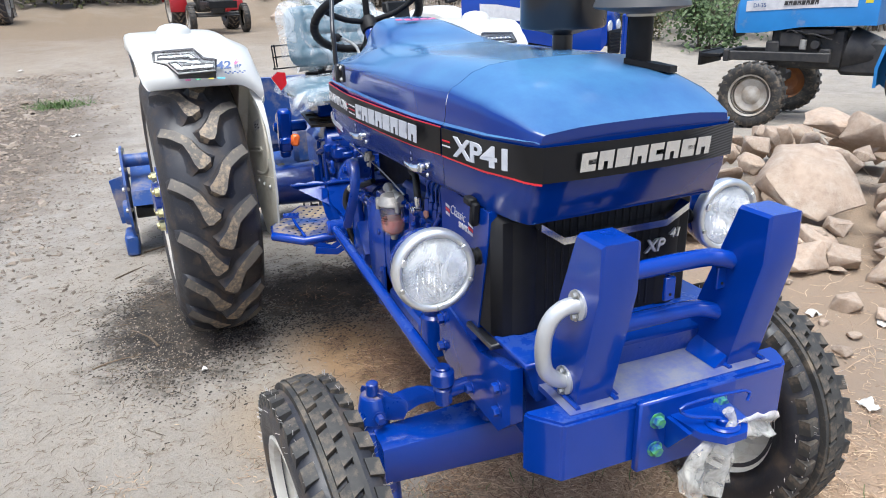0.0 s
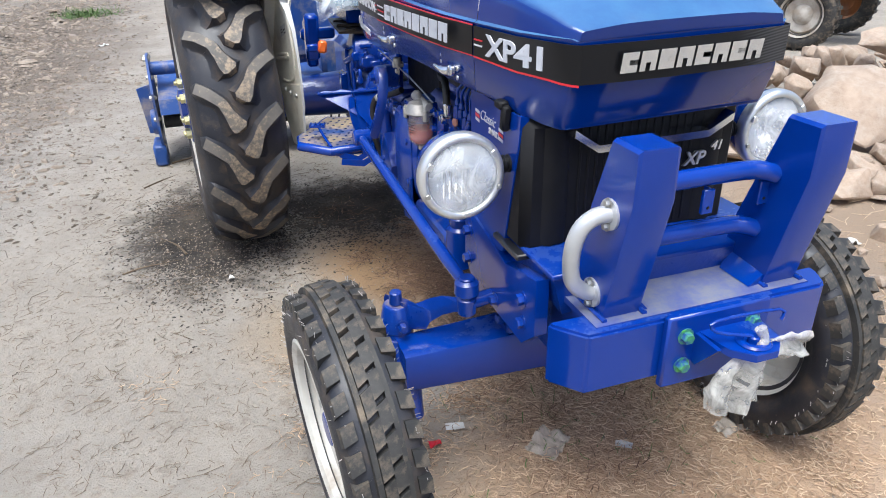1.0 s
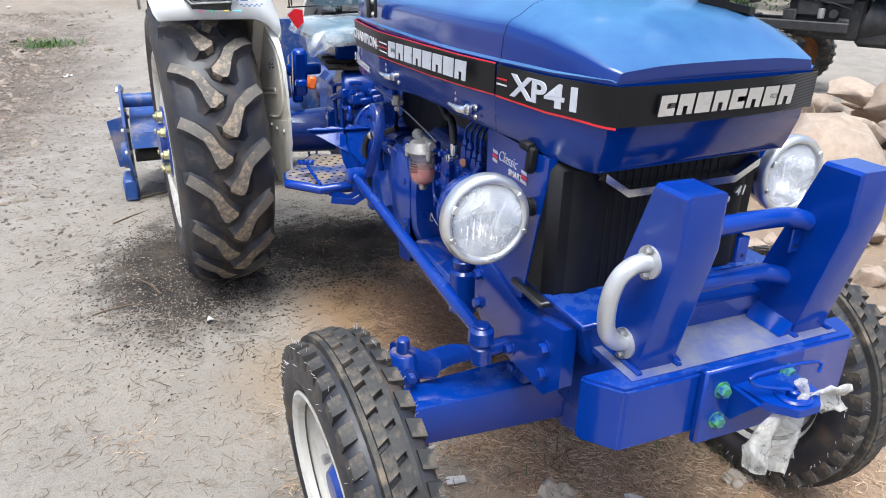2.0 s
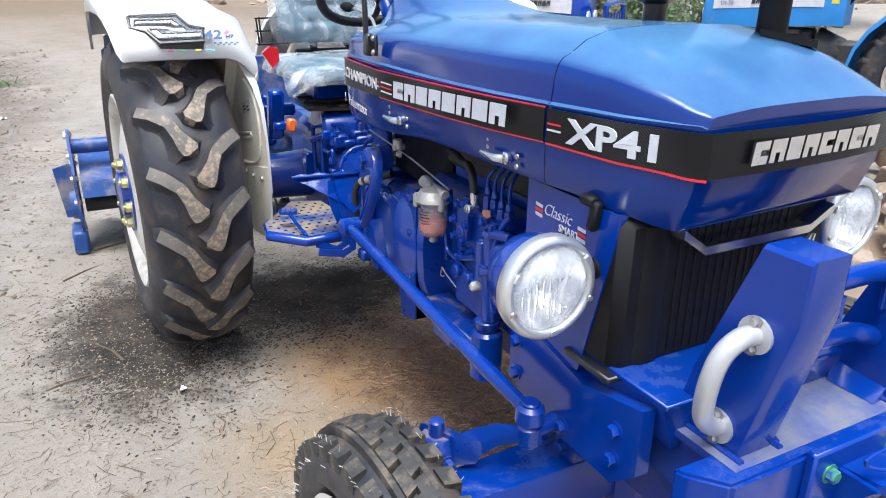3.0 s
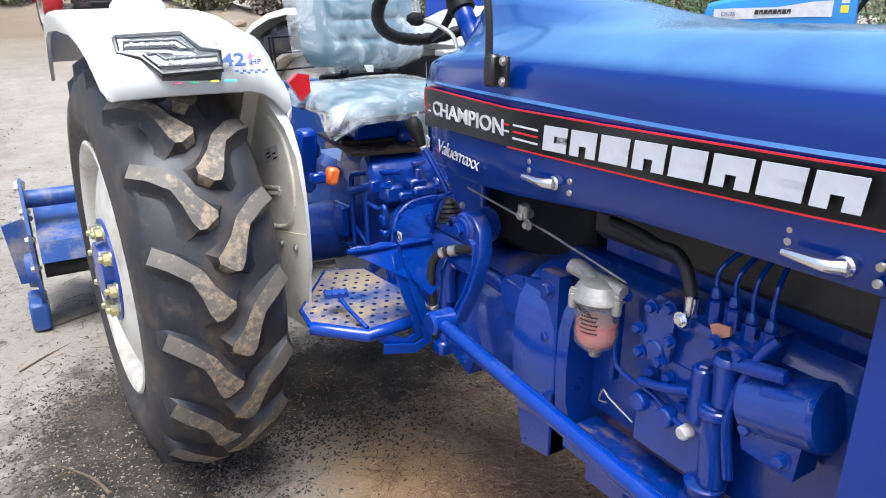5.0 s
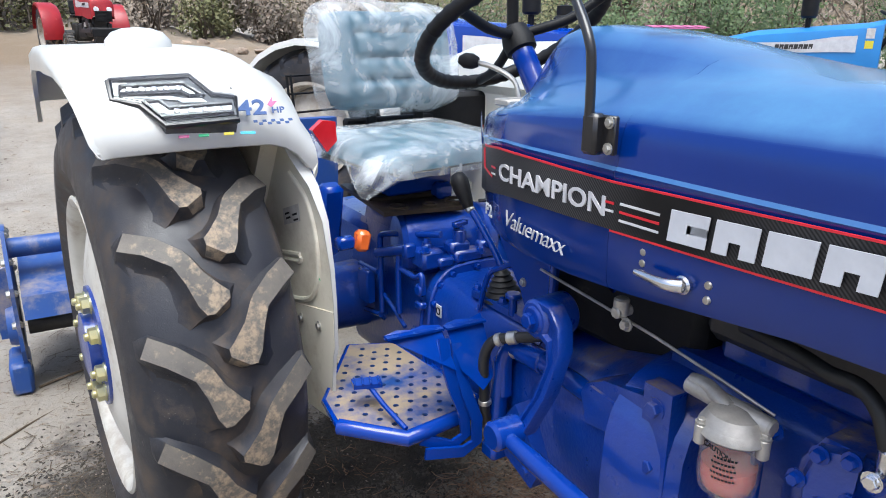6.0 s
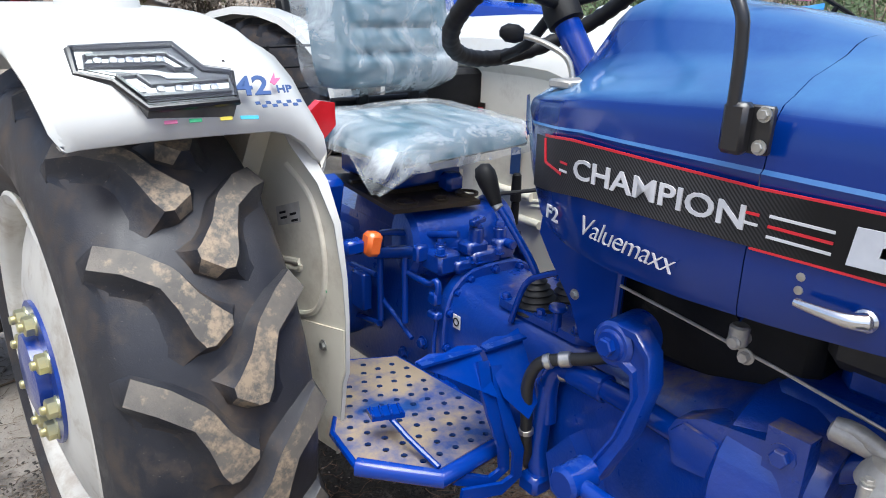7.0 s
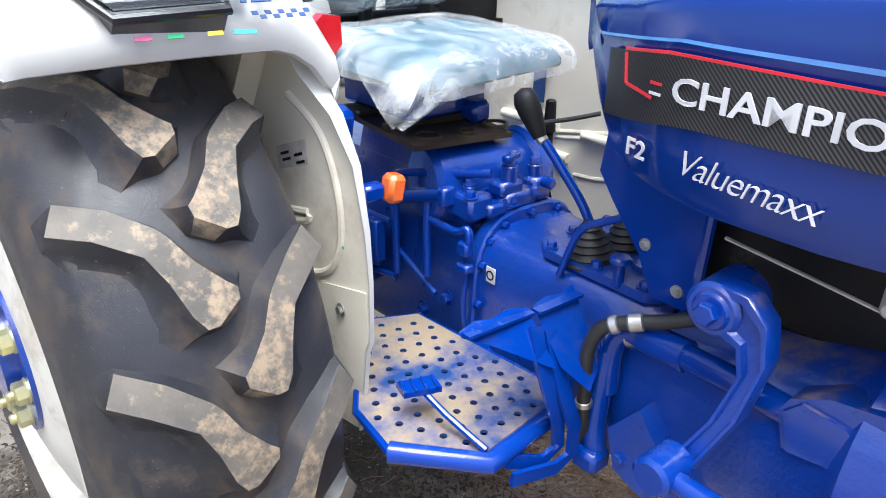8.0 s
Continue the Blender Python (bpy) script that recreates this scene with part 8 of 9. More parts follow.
    if bull:
        f = Form()
        f.tube([(-0.36, -0.62, 0.62), (-0.36, -0.62, 1.18), (-0.30, -0.62, 1.27), (0.30, -0.62, 1.27), (0.36, -0.62, 1.18), (0.36, -0.62, 0.62)], 0.024, 10, 4)
        part("bull_bar", f, paint, t, "blue tubular bull bar")
        for k in range(5):
            f = Form()
            f.box((-0.24 + 0.12 * k, -0.62, 0.92), (0.030, 0.012, 0.56), 0.004)
            part("bull_bar_slat", f, paint, t)
        f = Form()
        f.box((0, -0.60, 0.66), (0.78, 0.10, 0.12), 0.012)
        part("bumper", f, paint, t, "blue bumper")
    else:
        f = Form()
        f.box((0, -0.62, 0.72), (0.66, 0.24, 0.05), 0.012)
        f.box((0, -0.74, 0.68), (0.66, 0.03, 0.16), 0.012)
        part("bumper", f, M_BLACK, t, "black steel front bumper")
    return t


def heading(x, y, z, hx, hy):
    return pose(x, y, z, 0, 0, math.degrees(math.atan2(hx, -hy)))


light_blue = parked_tractor("parked_tractor", "light blue tractor with white side stripes parked beside a rock pile", heading(5.62, 4.60, 0.0, -0.45, 0.89), M_SKYBLUE, fender_mat=M_SKYBLUE, far_rim=M_RUSTRIM)
me = words("DI-35", 0.06, M_NAVY, 0.001, bold=0.006)
part("lettering", me, M_NAVY, light_blue, "dark model lettering", at=facing((0.2695, -0.22, 1.232), (0, 1, 0.03), (0, 0, 1)))
f = Form()
f.box((0.275, 0.90, 1.30), (0.004, 0.07, 0.07), 0.001)
part("sticker", f, M_YELLOW, light_blue, "yellow square sticker")
f = Form()
f.box((0.275, 0.90, 1.40), (0.004, 0.07, 0.09), 0.001)
part("sticker", f, M_PAPER, light_blue, "pale sticker")
red = parked_tractor("parked_tractor", "red tractor with black front bumper parked across the yard", heading(0.70, 17.6, ground_z(0.7, 17.6) + 0.0, 0.12, -0.99), M_REDPAINT, fender_mat=M_REDPAINT)
second = parked_tractor("parked_tractor", "blue tractor with tubular bull bar parked behind", heading(2.75, 4.35, ground_z(2.75, 4.35), 0.62, -0.78), M_BLUE, bull=True, fuel_cap=True)
third = parked_tractor("parked_tractor", "light blue tractor seen from behind at the yard's edge", heading(-5.66, 25.4, ground_z(-4.9, 23.6) - 0.02, 0.0, 1.0), M_SKYBLUE)

# ---- rocks, litter, vegetation ----
rng = random.Random(5)


def rock_mesh(seed, flat):
    r = random.Random(seed)
    f = Form()
    pts = []
    for k in range(16):
        v = V((r.uniform(-1, 1), r.uniform(-1, 1), r.uniform(-1, 1) * flat))
        v = v.normalized() * r.uniform(0.75, 1.0)
        v.z *= flat
        pts.append(v)
    f.hull(pts)
    bmesh.ops.bevel(f.bm, geom=list(f.bm.edges), offset=0.035, segments=1, affect='EDGES')
    bmesh.ops.triangulate(f.bm, faces=f.bm.faces)
    bmesh.ops.subdivide_edges(f.bm, edges=f.bm.edges, cuts=1, use_grid_fill=True)
    for v in f.bm.verts:
        v.co += v.co.normalized() * (noise.noise(v.co * 2.6 + V((seed, 0, 0))) * 0.07 + noise.noise(v.co * 7 + V((0, seed, 0))) * 0.03)
    return f.mesh("rock", M_ROCK, 32)


rock_kinds = [rock_mesh(k, (0.45, 0.7, 0.9, 0.6, 0.35, 0.8, 0.55, 0.75)[k]) for k in range(8)]


def put_rock(x, y, size, z=None, kind=None, turn=None, tilt=(0, 0)):
    k = rng.randrange(8) if kind is None else kind
    ob = new("rock", rock_kinds[k])
    zz = ground_z(x, y) + size * 0.28 if z is None else z
    ob.matrix_basis = pose(x, y, zz, tilt[0], tilt[1], rng.uniform(0, 360) if turn is None else turn) @ Matrix.Diagonal((size, size * rng.uniform(0.7, 1.0), size * rng.uniform(0.75, 1.1), 1))
    return tagged(ob, rng.choice(("rough pale sandstone rock in a heap", "broken tan sandstone block in a heap", "angular pinkish sandstone rock in a heap")), "rock", "rock pile")


# large slab in front, then the heap behind and beside it
put_rock(2.55, 1.35, 0.40, 0.38, 0, 30, (12, -18))
put_rock(2.10, 0.95, 0.17, 0.10, 2, 80, (8, 10))
put_rock(2.75, 0.75, 0.24, 0.18, 2)
put_rock(1.95, 1.55, 0.24, 0.16, 6)
put_rock(2.35, 2.05, 0.28, 0.20, 4)
for k in range(195):
    a, rr = rng.uniform(0, 2 * math.pi), math.sqrt(rng.random())
    x, y = 3.35 + 1.65 * rr * math.cos(a), 1.80 + 1.55 * rr * math.sin(a)
    if math.hypot(x - 2.55, y - 1.35) < 0.3:
        continue
    hgt = 0.42 * max(0.0, 1 - rr * 1.05) * rng.uniform(0.6, 1.1)
    put_rock(x, y, rng.uniform(0.06, 0.19) * (1.15 - 0.3 * rr), ground_z(x, y) + 0.04 + hgt, rng.choice((1, 2, 3, 5, 7, 1, 2, 5, 6)), tilt=(rng.uniform(-35, 35), rng.uniform(-35, 35)))
for k in range(46):
    put_rock(rng.uniform(1.5, 2.8), rng.uniform(0.2, 2.8), rng.uniform(0.03, 0.10))
for k in range(34):
    x, y = rng.uniform(3.0, 10.5), rng.uniform(23, 26.5)
    put_rock(x, y, rng.uniform(0.12, 0.45))
for k in range(26):
    x, y = rng.uniform(-6.2, -3.4), rng.uniform(4.2, 9.5)
    put_rock(x, y, rng.uniform(0.04, 0.16))


def scatter(name, count, place, shape, mat, label, category, seed):
    """Many tiny loose pieces as one mesh."""
    r = random.Random(seed)
    verts, faces = [], []
    for k in range(count):
        spot = place(r)
        if spot is None:
            continue
        x, y = spot
        shape(r, V((x, y, ground_z(x, y))), verts, faces)
    me = bpy.data.meshes.new(name)
    me.from_pydata(verts, [], faces)
    me.materials.append(mat)
    return tagged(new(name, me), label, category, kind="stuff")


def chip(lo, hi):
    def make(r, p, verts, faces):
        s = r.uniform(lo, hi)
        a, t = r.uniform(0, math.pi), r.uniform(-0.5, 0.5)
        d, w = V((math.cos(a), math.sin(a), t * 0.5)) * s, V((-math.sin(a), math.cos(a), 0)) * s * r.uniform(0.3, 0.7)
        h = V((0, 0, s * r.uniform(0.15, 0.5)))
        n = len(verts)
        p = p + V((0, 0, 0.001))
        verts.extend([p - d, p + w * r.uniform(0.6, 1), p + d, p - w, p - d * 0.6 + h, p + w * 0.6 + h, p + d * 0.7 + h, p - w * 0.6 + h])
        faces.extend([(n, n + 1, n + 5, n + 4), (n + 1, n + 2, n + 6, n + 5), (n + 2, n + 3, n + 7, n + 6), (n + 3, n, n + 4, n + 7), (n + 4, n + 5, n + 6, n + 7)])
    return make


def straw(lo, hi, thick, lift=0.15):
    def make(r, p, verts, faces):
        s, a = r.uniform(lo, hi), r.uniform(0, 2 * math.pi)
        up = r.uniform(0.0, lift)
        d = V((math.cos(a), math.sin(a), up)) * s
        bend = V((-math.sin(a), math.cos(a), 0)) * s * r.uniform(-0.25, 0.25)
        w = V((-math.sin(a), math.cos(a), 0)) * thick * r.uniform(0.6, 1.3)
        n = len(verts)
        z = V((0, 0, 0.003))
        hh = V((0, 0, thick * 1.2))
        mid = p + d * 0.5 + bend + z
        for q in (p + z, mid, p + d + z):
            verts.extend([q - w, q + w, q + hh])
        for k in (0, 3):
            faces.extend([(n + k, n + k + 1, n + k + 4, n + k + 3), (n + k + 1, n + k + 2, n + k + 5, n + k + 4), (n + k + 2, n + k, n + k + 3, n + k + 5)])
    return make


def blob(cx, cy, sx, sy):
    return lambda r: (r.gauss(cx, sx), r.gauss(cy, sy))


def clumps(cx, cy, sx, sy, seed):
    """Places gathered in loose tufts."""
    r0 = random.Random(seed)
    tufts = [(r0.gauss(cx, sx), r0.gauss(cy, sy), r0.uniform(0.02, 0.09)) for k in range(120)]

    def place(r):
        if r.random() < 0.35:
            return r.gauss(cx, sx), r.gauss(cy, sy)
        x, y, s = tufts[r.randrange(120)]
        return r.gauss(x, s), r.gauss(y, s)
    return place


def box_area(x0, x1, y0, y1):
    return lambda r: (r.uniform(x0, x1), r.uniform(y0, y1))


scatter("wood_chips", 13000, blob(-0.97, 1.82, 0.16, 0.28), chip(0.003, 0.0095), M_CHIP, "blackened wood chips on the dirt", "litter", 11)
scatter("wood_chips", 9000, blob(-0.20, 1.85, 0.32, 0.22), chip(0.003, 0.0095), M_CHIP, "dark wood chips under the tractor", "litter", 12)
scatter("pale_chips", 2600, blob(-0.90, 1.62, 0.26, 0.32), chip(0.003, 0.0085), M_PEBBLE, "pale chips among the dark litter", "litter", 13)
scatter("pebbles", 5200, box_area(-3.4, 0.2, -1.2, 6.5), chip(0.002, 0.007), M_PEBBLE, "small stones on the dirt track", "pebbles", 14)
scatter("pebbles", 2600, box_area(0.0, 4.0, -1.5, 4.0), chip(0.002, 0.010), M_PEBBLE, "small stones on the dirt", "pebbles", 15)
scatter("dry_straw", 7500, clumps(0.45, 0.20, 0.50, 0.40, 61), straw(0.010, 0.038, 0.0012, 0.3), M_STRAW, "dry grass stalks on the ground", "straw", 16)
scatter("dry_straw", 8500, clumps(0.30, -0.22, 0.55, 0.30, 62), straw(0.010, 0.038, 0.0012, 0.4), M_STRAW, "dry grass stalks below the bumper", "straw", 17)
scatter("dry_straw", 1500, box_area(1.2, 3.6, -0.8, 2.4), straw(0.02, 0.10, 0.0012, 0.5), M_STRAW, "dry grass by the rocks", "straw", 18)
scatter("twig_bits", 9000, box_area(-3.2, 0.0, -0.8, 6.0), straw(0.01, 0.055, 0.0009, 0.05), M_TWIG, "broken twigs on the track", "twigs", 19)
scatter("twig_bits", 260, blob(-0.9, 2.0, 0.4, 0.7), straw(0.03, 0.14, 0.0012, 0.06), M_TWIG, "broken twigs by the wheel", "twigs", 20)
scatter("rubble", 1500, lambda r: (r.gauss(-4.8, 0.9), r.gauss(6.8, 1.7)), chip(0.02, 0.09), M_PEBBLE, "broken rubble on a heap", "rubble", 21)
scatter("rubble_trash", 900, lambda r: (r.gauss(-4.6, 0.9), r.gauss(7.0, 1.8)), straw(0.08, 0.3, 0.004, 0.4), M_TWIG, "dead stalks on the rubble", "twigs", 22)
scatter("green_grass", 320, blob(-2.25, 9.4, 0.17, 0.10), straw(0.04, 0.08, 0.004, 1.6), M_GRASS, "small patch of green grass", "grass", 23)
scatter("green_grass", 260, blob(0.30, 0.0, 0.35, 0.2), straw(0.01, 0.03, 0.0012, 2.0), M_GRASS, "sparse green grass blades", "grass", 24)

scatter("brown_straw", 7500, clumps(0.12, 0.80, 0.20, 0.42, 63), straw(0.015, 0.07, 0.0012, 0.35), M_RUSTSTRAW, "reddish brown dead grass under the tractor", "straw", 31)
scatter("track_rubble", 5200, lambda r: (r.gauss(-2.9, 0.6) - 0.10 * r.random(), r.uniform(2.6, 12.0)), chip(0.008, 0.045), M_PEBBLE, "broken earth and stones beside the track", "rubble", 32)
scatter("dark_crumbs", 6500, lambda r: (r.gauss(-2.6, 0.55), r.uniform(2.0, 11.0)), chip(0.004, 0.022), M_CRUMB, "dark crumbs of soil on the track", "soil", 33)
scatter("dark_crumbs", 2400, clumps(-1.3, 1.6, 0.6, 1.3, 65), chip(0.002, 0.005), M_CRUMB, "dark crumbs of soil on the track", "soil", 34)
scatter("pale_slabs", 60, lambda r: (r.gauss(-2.9, 0.5), r.uniform(3.5, 11.0)), chip(0.04, 0.13), M_PEBBLE, "flat pale stones beside the track", "stones", 35)

# single branches lying on the dirt
for x, y, a, ln, r0 in ((-1.08, 1.62, 118, 0.26, 0.006), (-1.35, 1.52, 15, 0.20, 0.004), (-0.05, 0.72, 20, 0.30, 0.004), (0.02, 0.66, -12, 0.34, 0.005), (-1.30, 2.6, 40, 0.30, 0.005), (-1.15, 3.0, 20, 0.35, 0.006)):
    f = Form()
    d = V((math.cos(radians(a)), math.sin(radians(a)), 0))
    o = V((x, y, ground_z(x, y) + r0))
    f.tube([o, o + d * ln * 0.4 + V((0.01, 0.012, 0.004)), o + d * ln], r0, 7, 4, [r0, r0 * 0.8, r0 * 0.4])
    solid("twig", f, M_TWIG, "dry broken twig lying on the dirt", "twig", "twigs on the ground")

# scraps of paper and plastic
def scrap(x, y, w, h, a, mat, label, crumple=0.01, seed=0.0):
    f = Form()
    rows = []
    for j in range(9):
        row = []
        for i in range(11):
            u, v = (i / 10 - 0.5) * w, (j / 8 - 0.5) * h
            p = V((u * 30 + seed, v * 30, seed))
            edge = 1 + 0.12 * noise.noise(V((u * 20, v * 20, seed + 9)))
            row.append((u * edge, v * edge, abs(noise.noise(p)) * crumple * 2 + 0.004))
        rows.append(row)
    f.loft(rows)
    return solid("paper_scrap" if mat is M_PAPER else "plastic_scrap", f, mat, label, "litter", "scraps on the ground", m=pose(x, y, ground_z(x, y) + 0.002, 0, 0, a), smooth=60)


scrap(-0.316, 0.074, 0.055, 0.03, -12, M_PAPER, "small torn white paper scrap on dirt", 0.004, 1)
scrap(0.121, -0.175, 0.05, 0.028, -35, M_PAPER, "small torn white paper scrap on dirt", 0.004, 2)
scrap(-0.09, -0.10, 0.11, 0.10, 40, M_SCRAP, "crumpled dirty plastic scrap on dirt", 0.022, 3)
scrap(0.45, -0.22, 0.08, 0.06, 10, M_SCRAP, "crumpled clear plastic scrap on dirt", 0.015, 4)
scrap(-0.40, 0.02, 0.035, 0.03, 0, M_RED, "torn red wrapper on dirt", 0.01, 5)
scrap(-0.90, 1.281, 0.030, 0.022, 60, M_PAPER, "small pale scrap by the wheel", 0.01, 6)
for k, (x, y) in enumerate(((1.75, 0.55), (1.95, 0.35), (1.35, -0.05), (1.6, 0.75), (2.2, 0.3), (-1.9, 7.4), (-3.1, 12.5), (-3.4, 5.2))):
    scrap(x, y, 0.06 + 0.01 * k, 0.05, 40 * k, M_PAPER, "pale litter scrap on the ground", 0.02, 10 + k)

# plastic bag knotted to the hitch: a hanging sheet and a short twisted end
bag = thing("plastic_bag", "dirty clear plastic bag knotted to the hitch", "bag", m=pose(0.060, -0.630, 0.668))
f = Form()
rows = []
for j in range(20):
    t = j / 19
    row = []
    for i in range(25):
        s = i / 24
        w = 0.018 + 0.120 * min(1, t * 2.2) ** 0.7 * (1 - 0.35 * max(0, t - 0.6))
        p = V((s * 4.0, t * 3.0, 1.7))
        x = (s - 0.72) * w - 0.020 * t
        y = -0.012 * t + 0.012 * math.sin(s * 13 + t * 2) * (0.4 + t) + 0.012 * noise.noise(p * 1.5)
        z = -0.150 * t * (1 - 0.25 * abs(s - 0.6)) + 0.008 * noise.noise(p * 2.0)
        row.append((x, y, z))
    rows.append(row)
f.loft(rows)
part("bag_sheet", f, M_BAG, bag, "crumpled hanging plastic sheet", 60)
f = Form()
rows = []
for j in range(14):
    t = j / 13
    row = []
    for i in range(15):
        s = i / 14
        w = 0.012 + 0.052 * math.sin(min(1, t * 1.15) * math.pi * 0.62)
        p = V((s * 3 + 5, t * 3.0, 0.7))
        row.append((0.105 * t, -0.010 * math.sin(s * 9) - 0.012 * t, 0.0 - 0.018 * t + (s - 0.5) * w + 0.010 * noise.noise(p * 2)))
    rows.append(row)
f.loft(rows)
part("bag_end", f, M_BAG, bag, "twisted end of the plastic bag", 60)
f = Form()
f.tube([(-0.004, 0.006, 0.034), (0.004, 0.0, 0.014), (-0.003, -0.004, 0.0), (0.002, -0.002, -0.014)], 0.008, 10, 4, [0.012, 0.009, 0.013, 0.007])
part("bag_knot", f, M_BAG, bag, "tight knot in the plastic", 60)


# scrub and trees round the yard
def leaf_cloud(count, spread, size, r, up=0.0):
    """Small bent leaf pieces filling a lumpy volume."""
    verts, faces = [], []
    lumps = [(V((r.uniform(-0.7, 0.7) * spread[0], r.uniform(-0.7, 0.7) * spread[1], r.uniform(0.15, 0.9) * spread[2])), r.uniform(0.25, 0.5)) for k in range(14)]
    for k in range(count):
        c, rad = r.choice(lumps)
        d = V((r.gauss(0, 1), r.gauss(0, 1), r.gauss(0, 1))).normalized() * (r.random() ** 0.4) * rad
        p = c + V((d.x * spread[0], d.y * spread[1], d.z * spread[2]))
        s = size * r.uniform(0.5, 1.3)
        a = V((r.gauss(0, 1), r.gauss(0, 1), r.gauss(up, 0.7))).normalized() * s
        b = a.orthogonal().normalized() * s * 0.45
        n = len(verts)
        verts.extend([p, p + a * 0.5 + b, p + a + V((0, 0, -s * 0.2)), p + a * 0.5 - b])
        faces.append((n, n + 1, n + 2, n + 3))
    return verts, faces


def bush(name, label, x, y, spread, count, size, mat, seed, stems=7, trunk=0.0, group="bushes round the yard"):
    r = random.Random(seed)
    z = ground_z(x, y)
    t = thing(name, label, "tree" if trunk else "bush", group, pose(x, y, z))
    f = Form()
    for k in range(stems):
        tip = V((r.uniform(-0.6, 0.6) * spread[0], r.uniform(-0.6, 0.6) * spread[1], trunk + r.uniform(0.5, 0.95) * spread[2]))
        base = V((0, 0, trunk * 0.85)) if trunk else V((r.uniform(-0.2, 0.2) * spread[0], r.uniform(-0.2, 0.2) * spread[1], -0.05))
        rr = 0.012 * spread[2] + 0.008
        f.tube([base, base.lerp(tip, 0.5) + V((r.uniform(-0.1, 0.1), r.uniform(-0.1, 0.1), 0.1)) * spread[2] * 0.4, tip], rr, 6, 4, [rr, rr * 0.7, rr * 0.25])
    if trunk:
        f.tube([(0, 0, -0.1), (0.05, 0.02, trunk * 0.5), (0, 0, trunk)], 0.12, 9, 4, [0.16, 0.11, 0.08])
    part("trunk" if trunk else "branch", f, M_BARK, t, "grey branching wood")
    verts, faces = leaf_cloud(count, spread, size, r)
    me = bpy.data.meshes.new("crown")
    me.from_pydata([(v[0], v[1], v[2] + trunk) for v in verts], [], faces)
    me.materials.append(mat)
    ob = new("crown", me)
    ob.parent = t
    return t


br = random.Random(9)
for k in range(40):
    # dry scrub along the far bank
    x = -16 + 1.05 * k + br.uniform(-0.5, 0.5)
    y = 29 - 0.10 * max(0, x) * 1.2 + br.uniform(-1.5, 2.0)
    bush("dry_bush", "leafless grey-brown scrub bush on the bank", x, y, (1.3, 1.1, br.uniform(1.5, 2.6)), 1500, 0.14, M_SCRUB if br.random() < 0.75 else M_LEAFDRY, 100 + k, 12)
for k, (x, y, s, hgt, mat) in enumerate(((9.6, 10.2, 1.0, 1.5, M_LEAF), (11.0, 11.6, 1.3, 2.1, M_LEAF), (8.9, 11.8, 0.9, 1.2, M_LEAFDRY), (12.6, 10.6, 1.3, 2.2, M_LEAF), (13.6, 12.8, 1.5, 2.6, M_LEAF), (10.2, 13.8, 1.3, 2.0, M_LEAFDRY), (12.0, 15.6, 1.6, 2.6, M_LEAF), (15.5, 11.0, 1.5, 2.4, M_LEAF), (14.5, 16.4, 1.7, 2.8, M_LEAFDRY), (9.4, 17.5, 1.4, 2.0, M_LEAFDRY), (17.0, 14.0, 1.7, 2.8, M_LEAF), (11.5, 19.5, 1.7, 2.7, M_LEAF), (8.2, 21.0, 1.4, 1.9, M_SCRUB), (19.0, 10.0, 1.7, 2.8, M_LEAF), (17.0, 8.0, 1.5, 2.6, M_LEAF), (15.0, 6.5, 1.4, 2.3, M_LEAF), (16.5, 18.5, 1.8, 3.0, M_LEAF), (13.5, 21.5, 1.8, 2.8, M_LEAFDRY))):
    bush("green_bush", "dusty green leafy bush at the yard's edge", x, y, (s, s, hgt), 2600, 0.085, mat, 300 + k, 9)
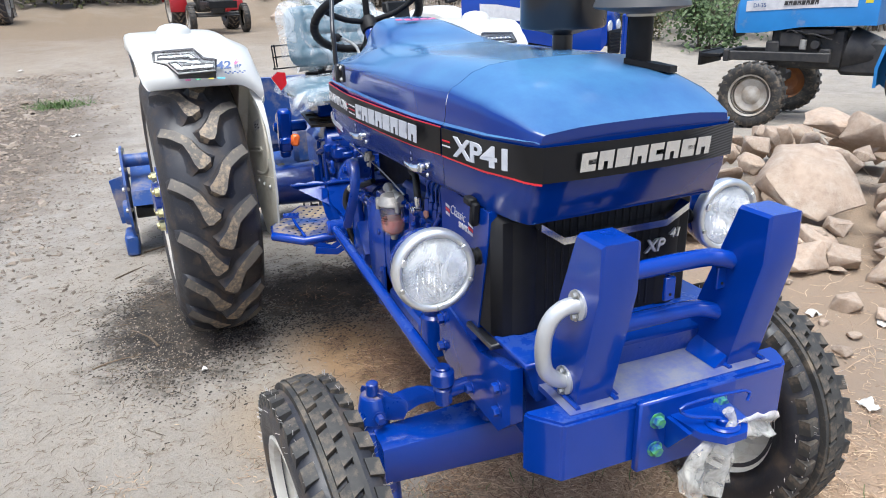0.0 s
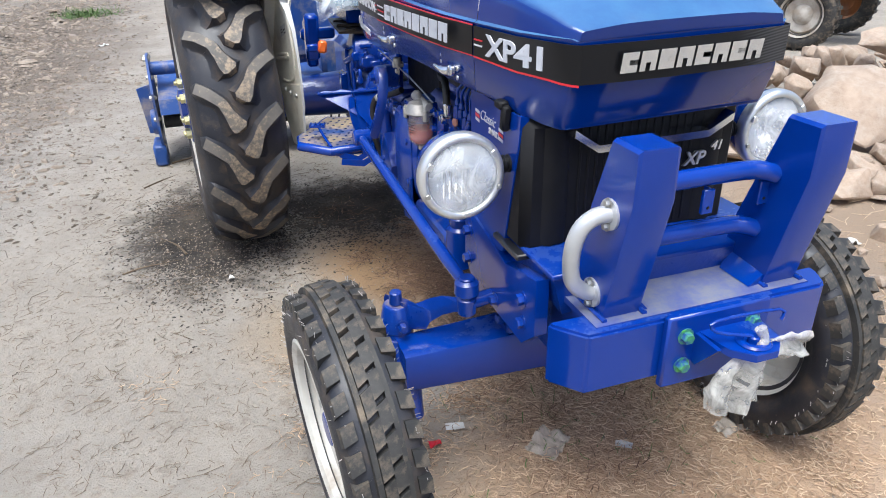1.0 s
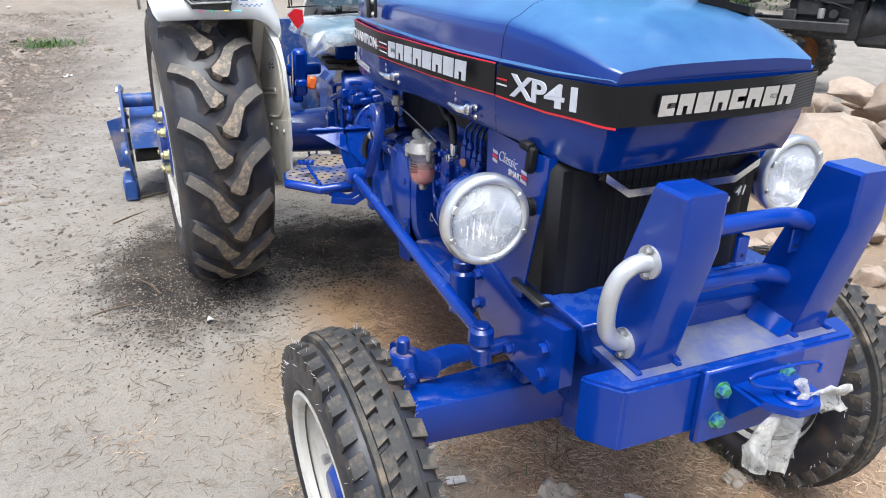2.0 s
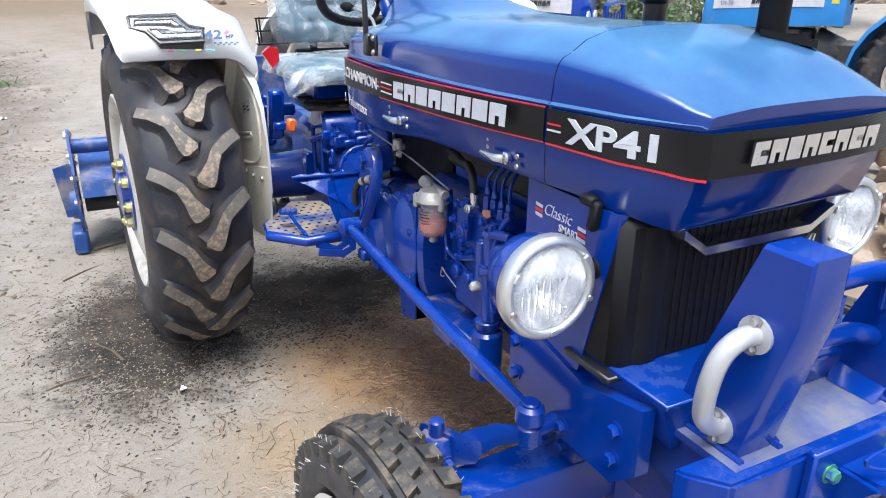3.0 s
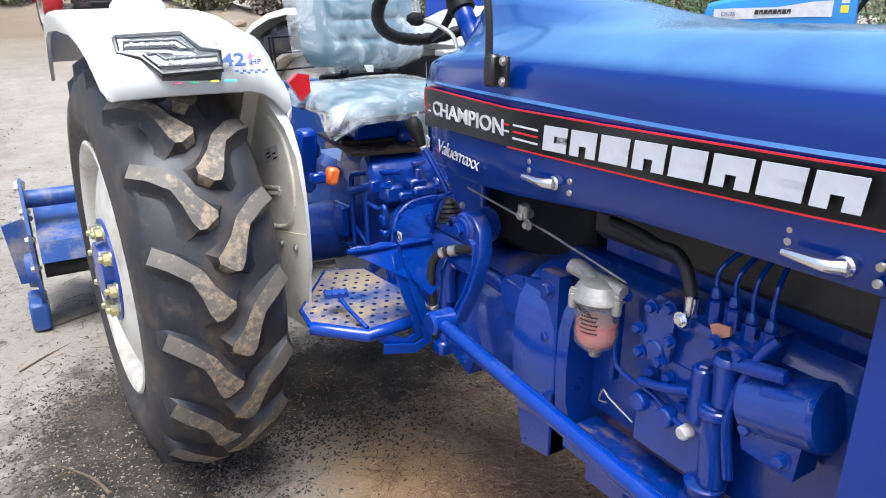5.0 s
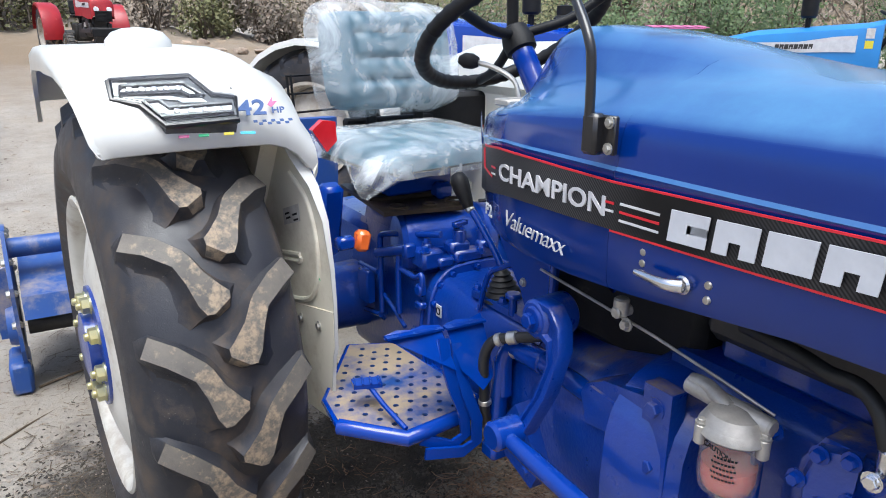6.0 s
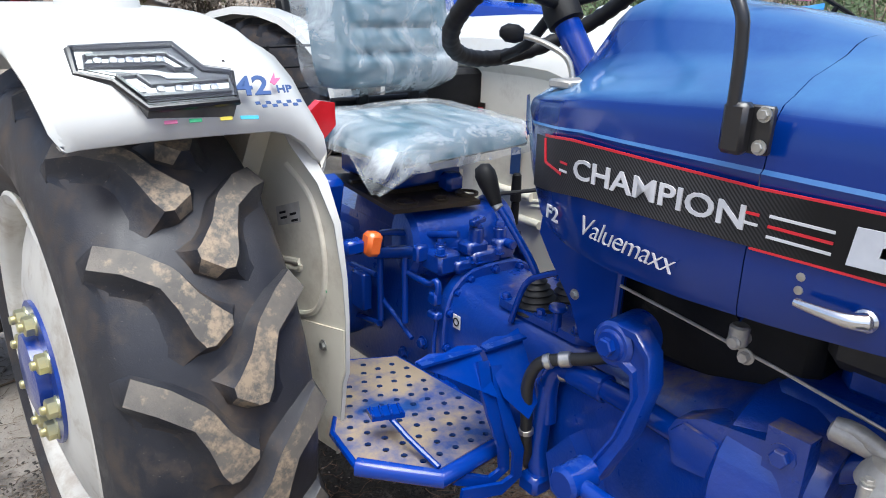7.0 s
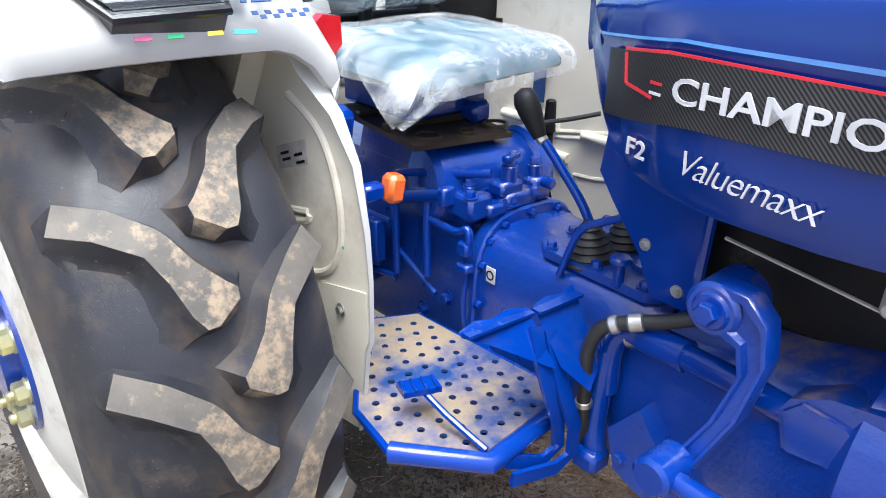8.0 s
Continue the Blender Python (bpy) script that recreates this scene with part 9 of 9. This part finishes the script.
for k, (x, y, hgt) in enumerate(((14.0, 15.0, 3.2), (18.0, 12.0, 3.6), (12.0, 23.0, 3.4), (20.0, 17.0, 4.0), (6.5, 31.0, 3.2), (19.0, 24.0, 4.0))):
    bush("tree", "dusty green tree behind the yard", x, y, (2.2, 2.2, hgt), 4200, 0.13, M_LEAF if k % 2 else M_LEAFDRY, 500 + k, 9, 1.5, "trees behind the yard")

# low dark wall at the far left and the earth bank behind everything
f = Form()
for k in range(14):
    f.box((-13.5 + 1.0 * k, 31.0 + 0.1 * (k % 3), 1.9), (0.98, 0.4, 1.7 + 0.12 * (k % 2)), 0.04)
tagged(new("wall_north", f.mesh("wall_north", M_WALL)), "low dark stone wall at the far edge", "wall", kind="structure")
# The bank runs on unseen into a full ring, added to darken paint reflections.
rows = []
for j in range(12):
    row = []
    t = j / 11
    for i in range(90):
        a = radians(-70 + 360 * i / 89)
        rad = 36 + 16 * t + 3 * noise.noise(V((math.cos(a) * 4, math.sin(a) * 4, t * 2)))
        z = -0.5 + 9.0 * t ** 0.8 + 1.2 * t * noise.noise(V((math.cos(a) * 9, math.sin(a) * 9, 5)))
        row.append((2 + rad * math.cos(a), 2 + rad * math.sin(a), z))
    rows.append(row)
f = Form()
f.loft(rows)
tagged(new("backdrop", f.mesh("backdrop", M_BANK)), "distant brown scrub hillside, its unseen part added to darken reflections", "hillside", kind="structure")
r = random.Random(77)
verts, faces = [], []
for k in range(9000):
    a, t = radians(-5 + 130 * r.random()), r.random() ** 1.2 * 0.6
    rad = 35.5 + 16 * t
    p = V((2 + rad * math.cos(a), 2 + rad * math.sin(a), -0.5 + 9.0 * t ** 0.8))
    s = r.uniform(0.25, 0.7)
    for q in range(3):
        d = V((r.gauss(0, 0.6), r.gauss(0, 0.6), r.uniform(0.4, 1.4))) * s
        w = d.orthogonal().normalized() * s * 0.12
        n = len(verts)
        o = p + V((r.gauss(0, 0.3), r.gauss(0, 0.3), 0))
        verts.extend([o - w, o + w, o + d + w * 0.4, o + d - w * 0.4])
        faces.append((n, n + 1, n + 2, n + 3))
me = bpy.data.meshes.new("far_scrub")
me.from_pydata(verts, [], faces)
me.materials.append(M_SCRUB)
tagged(new("far_scrub", me), "dry scrub covering the hillside", "scrub", kind="stuff")
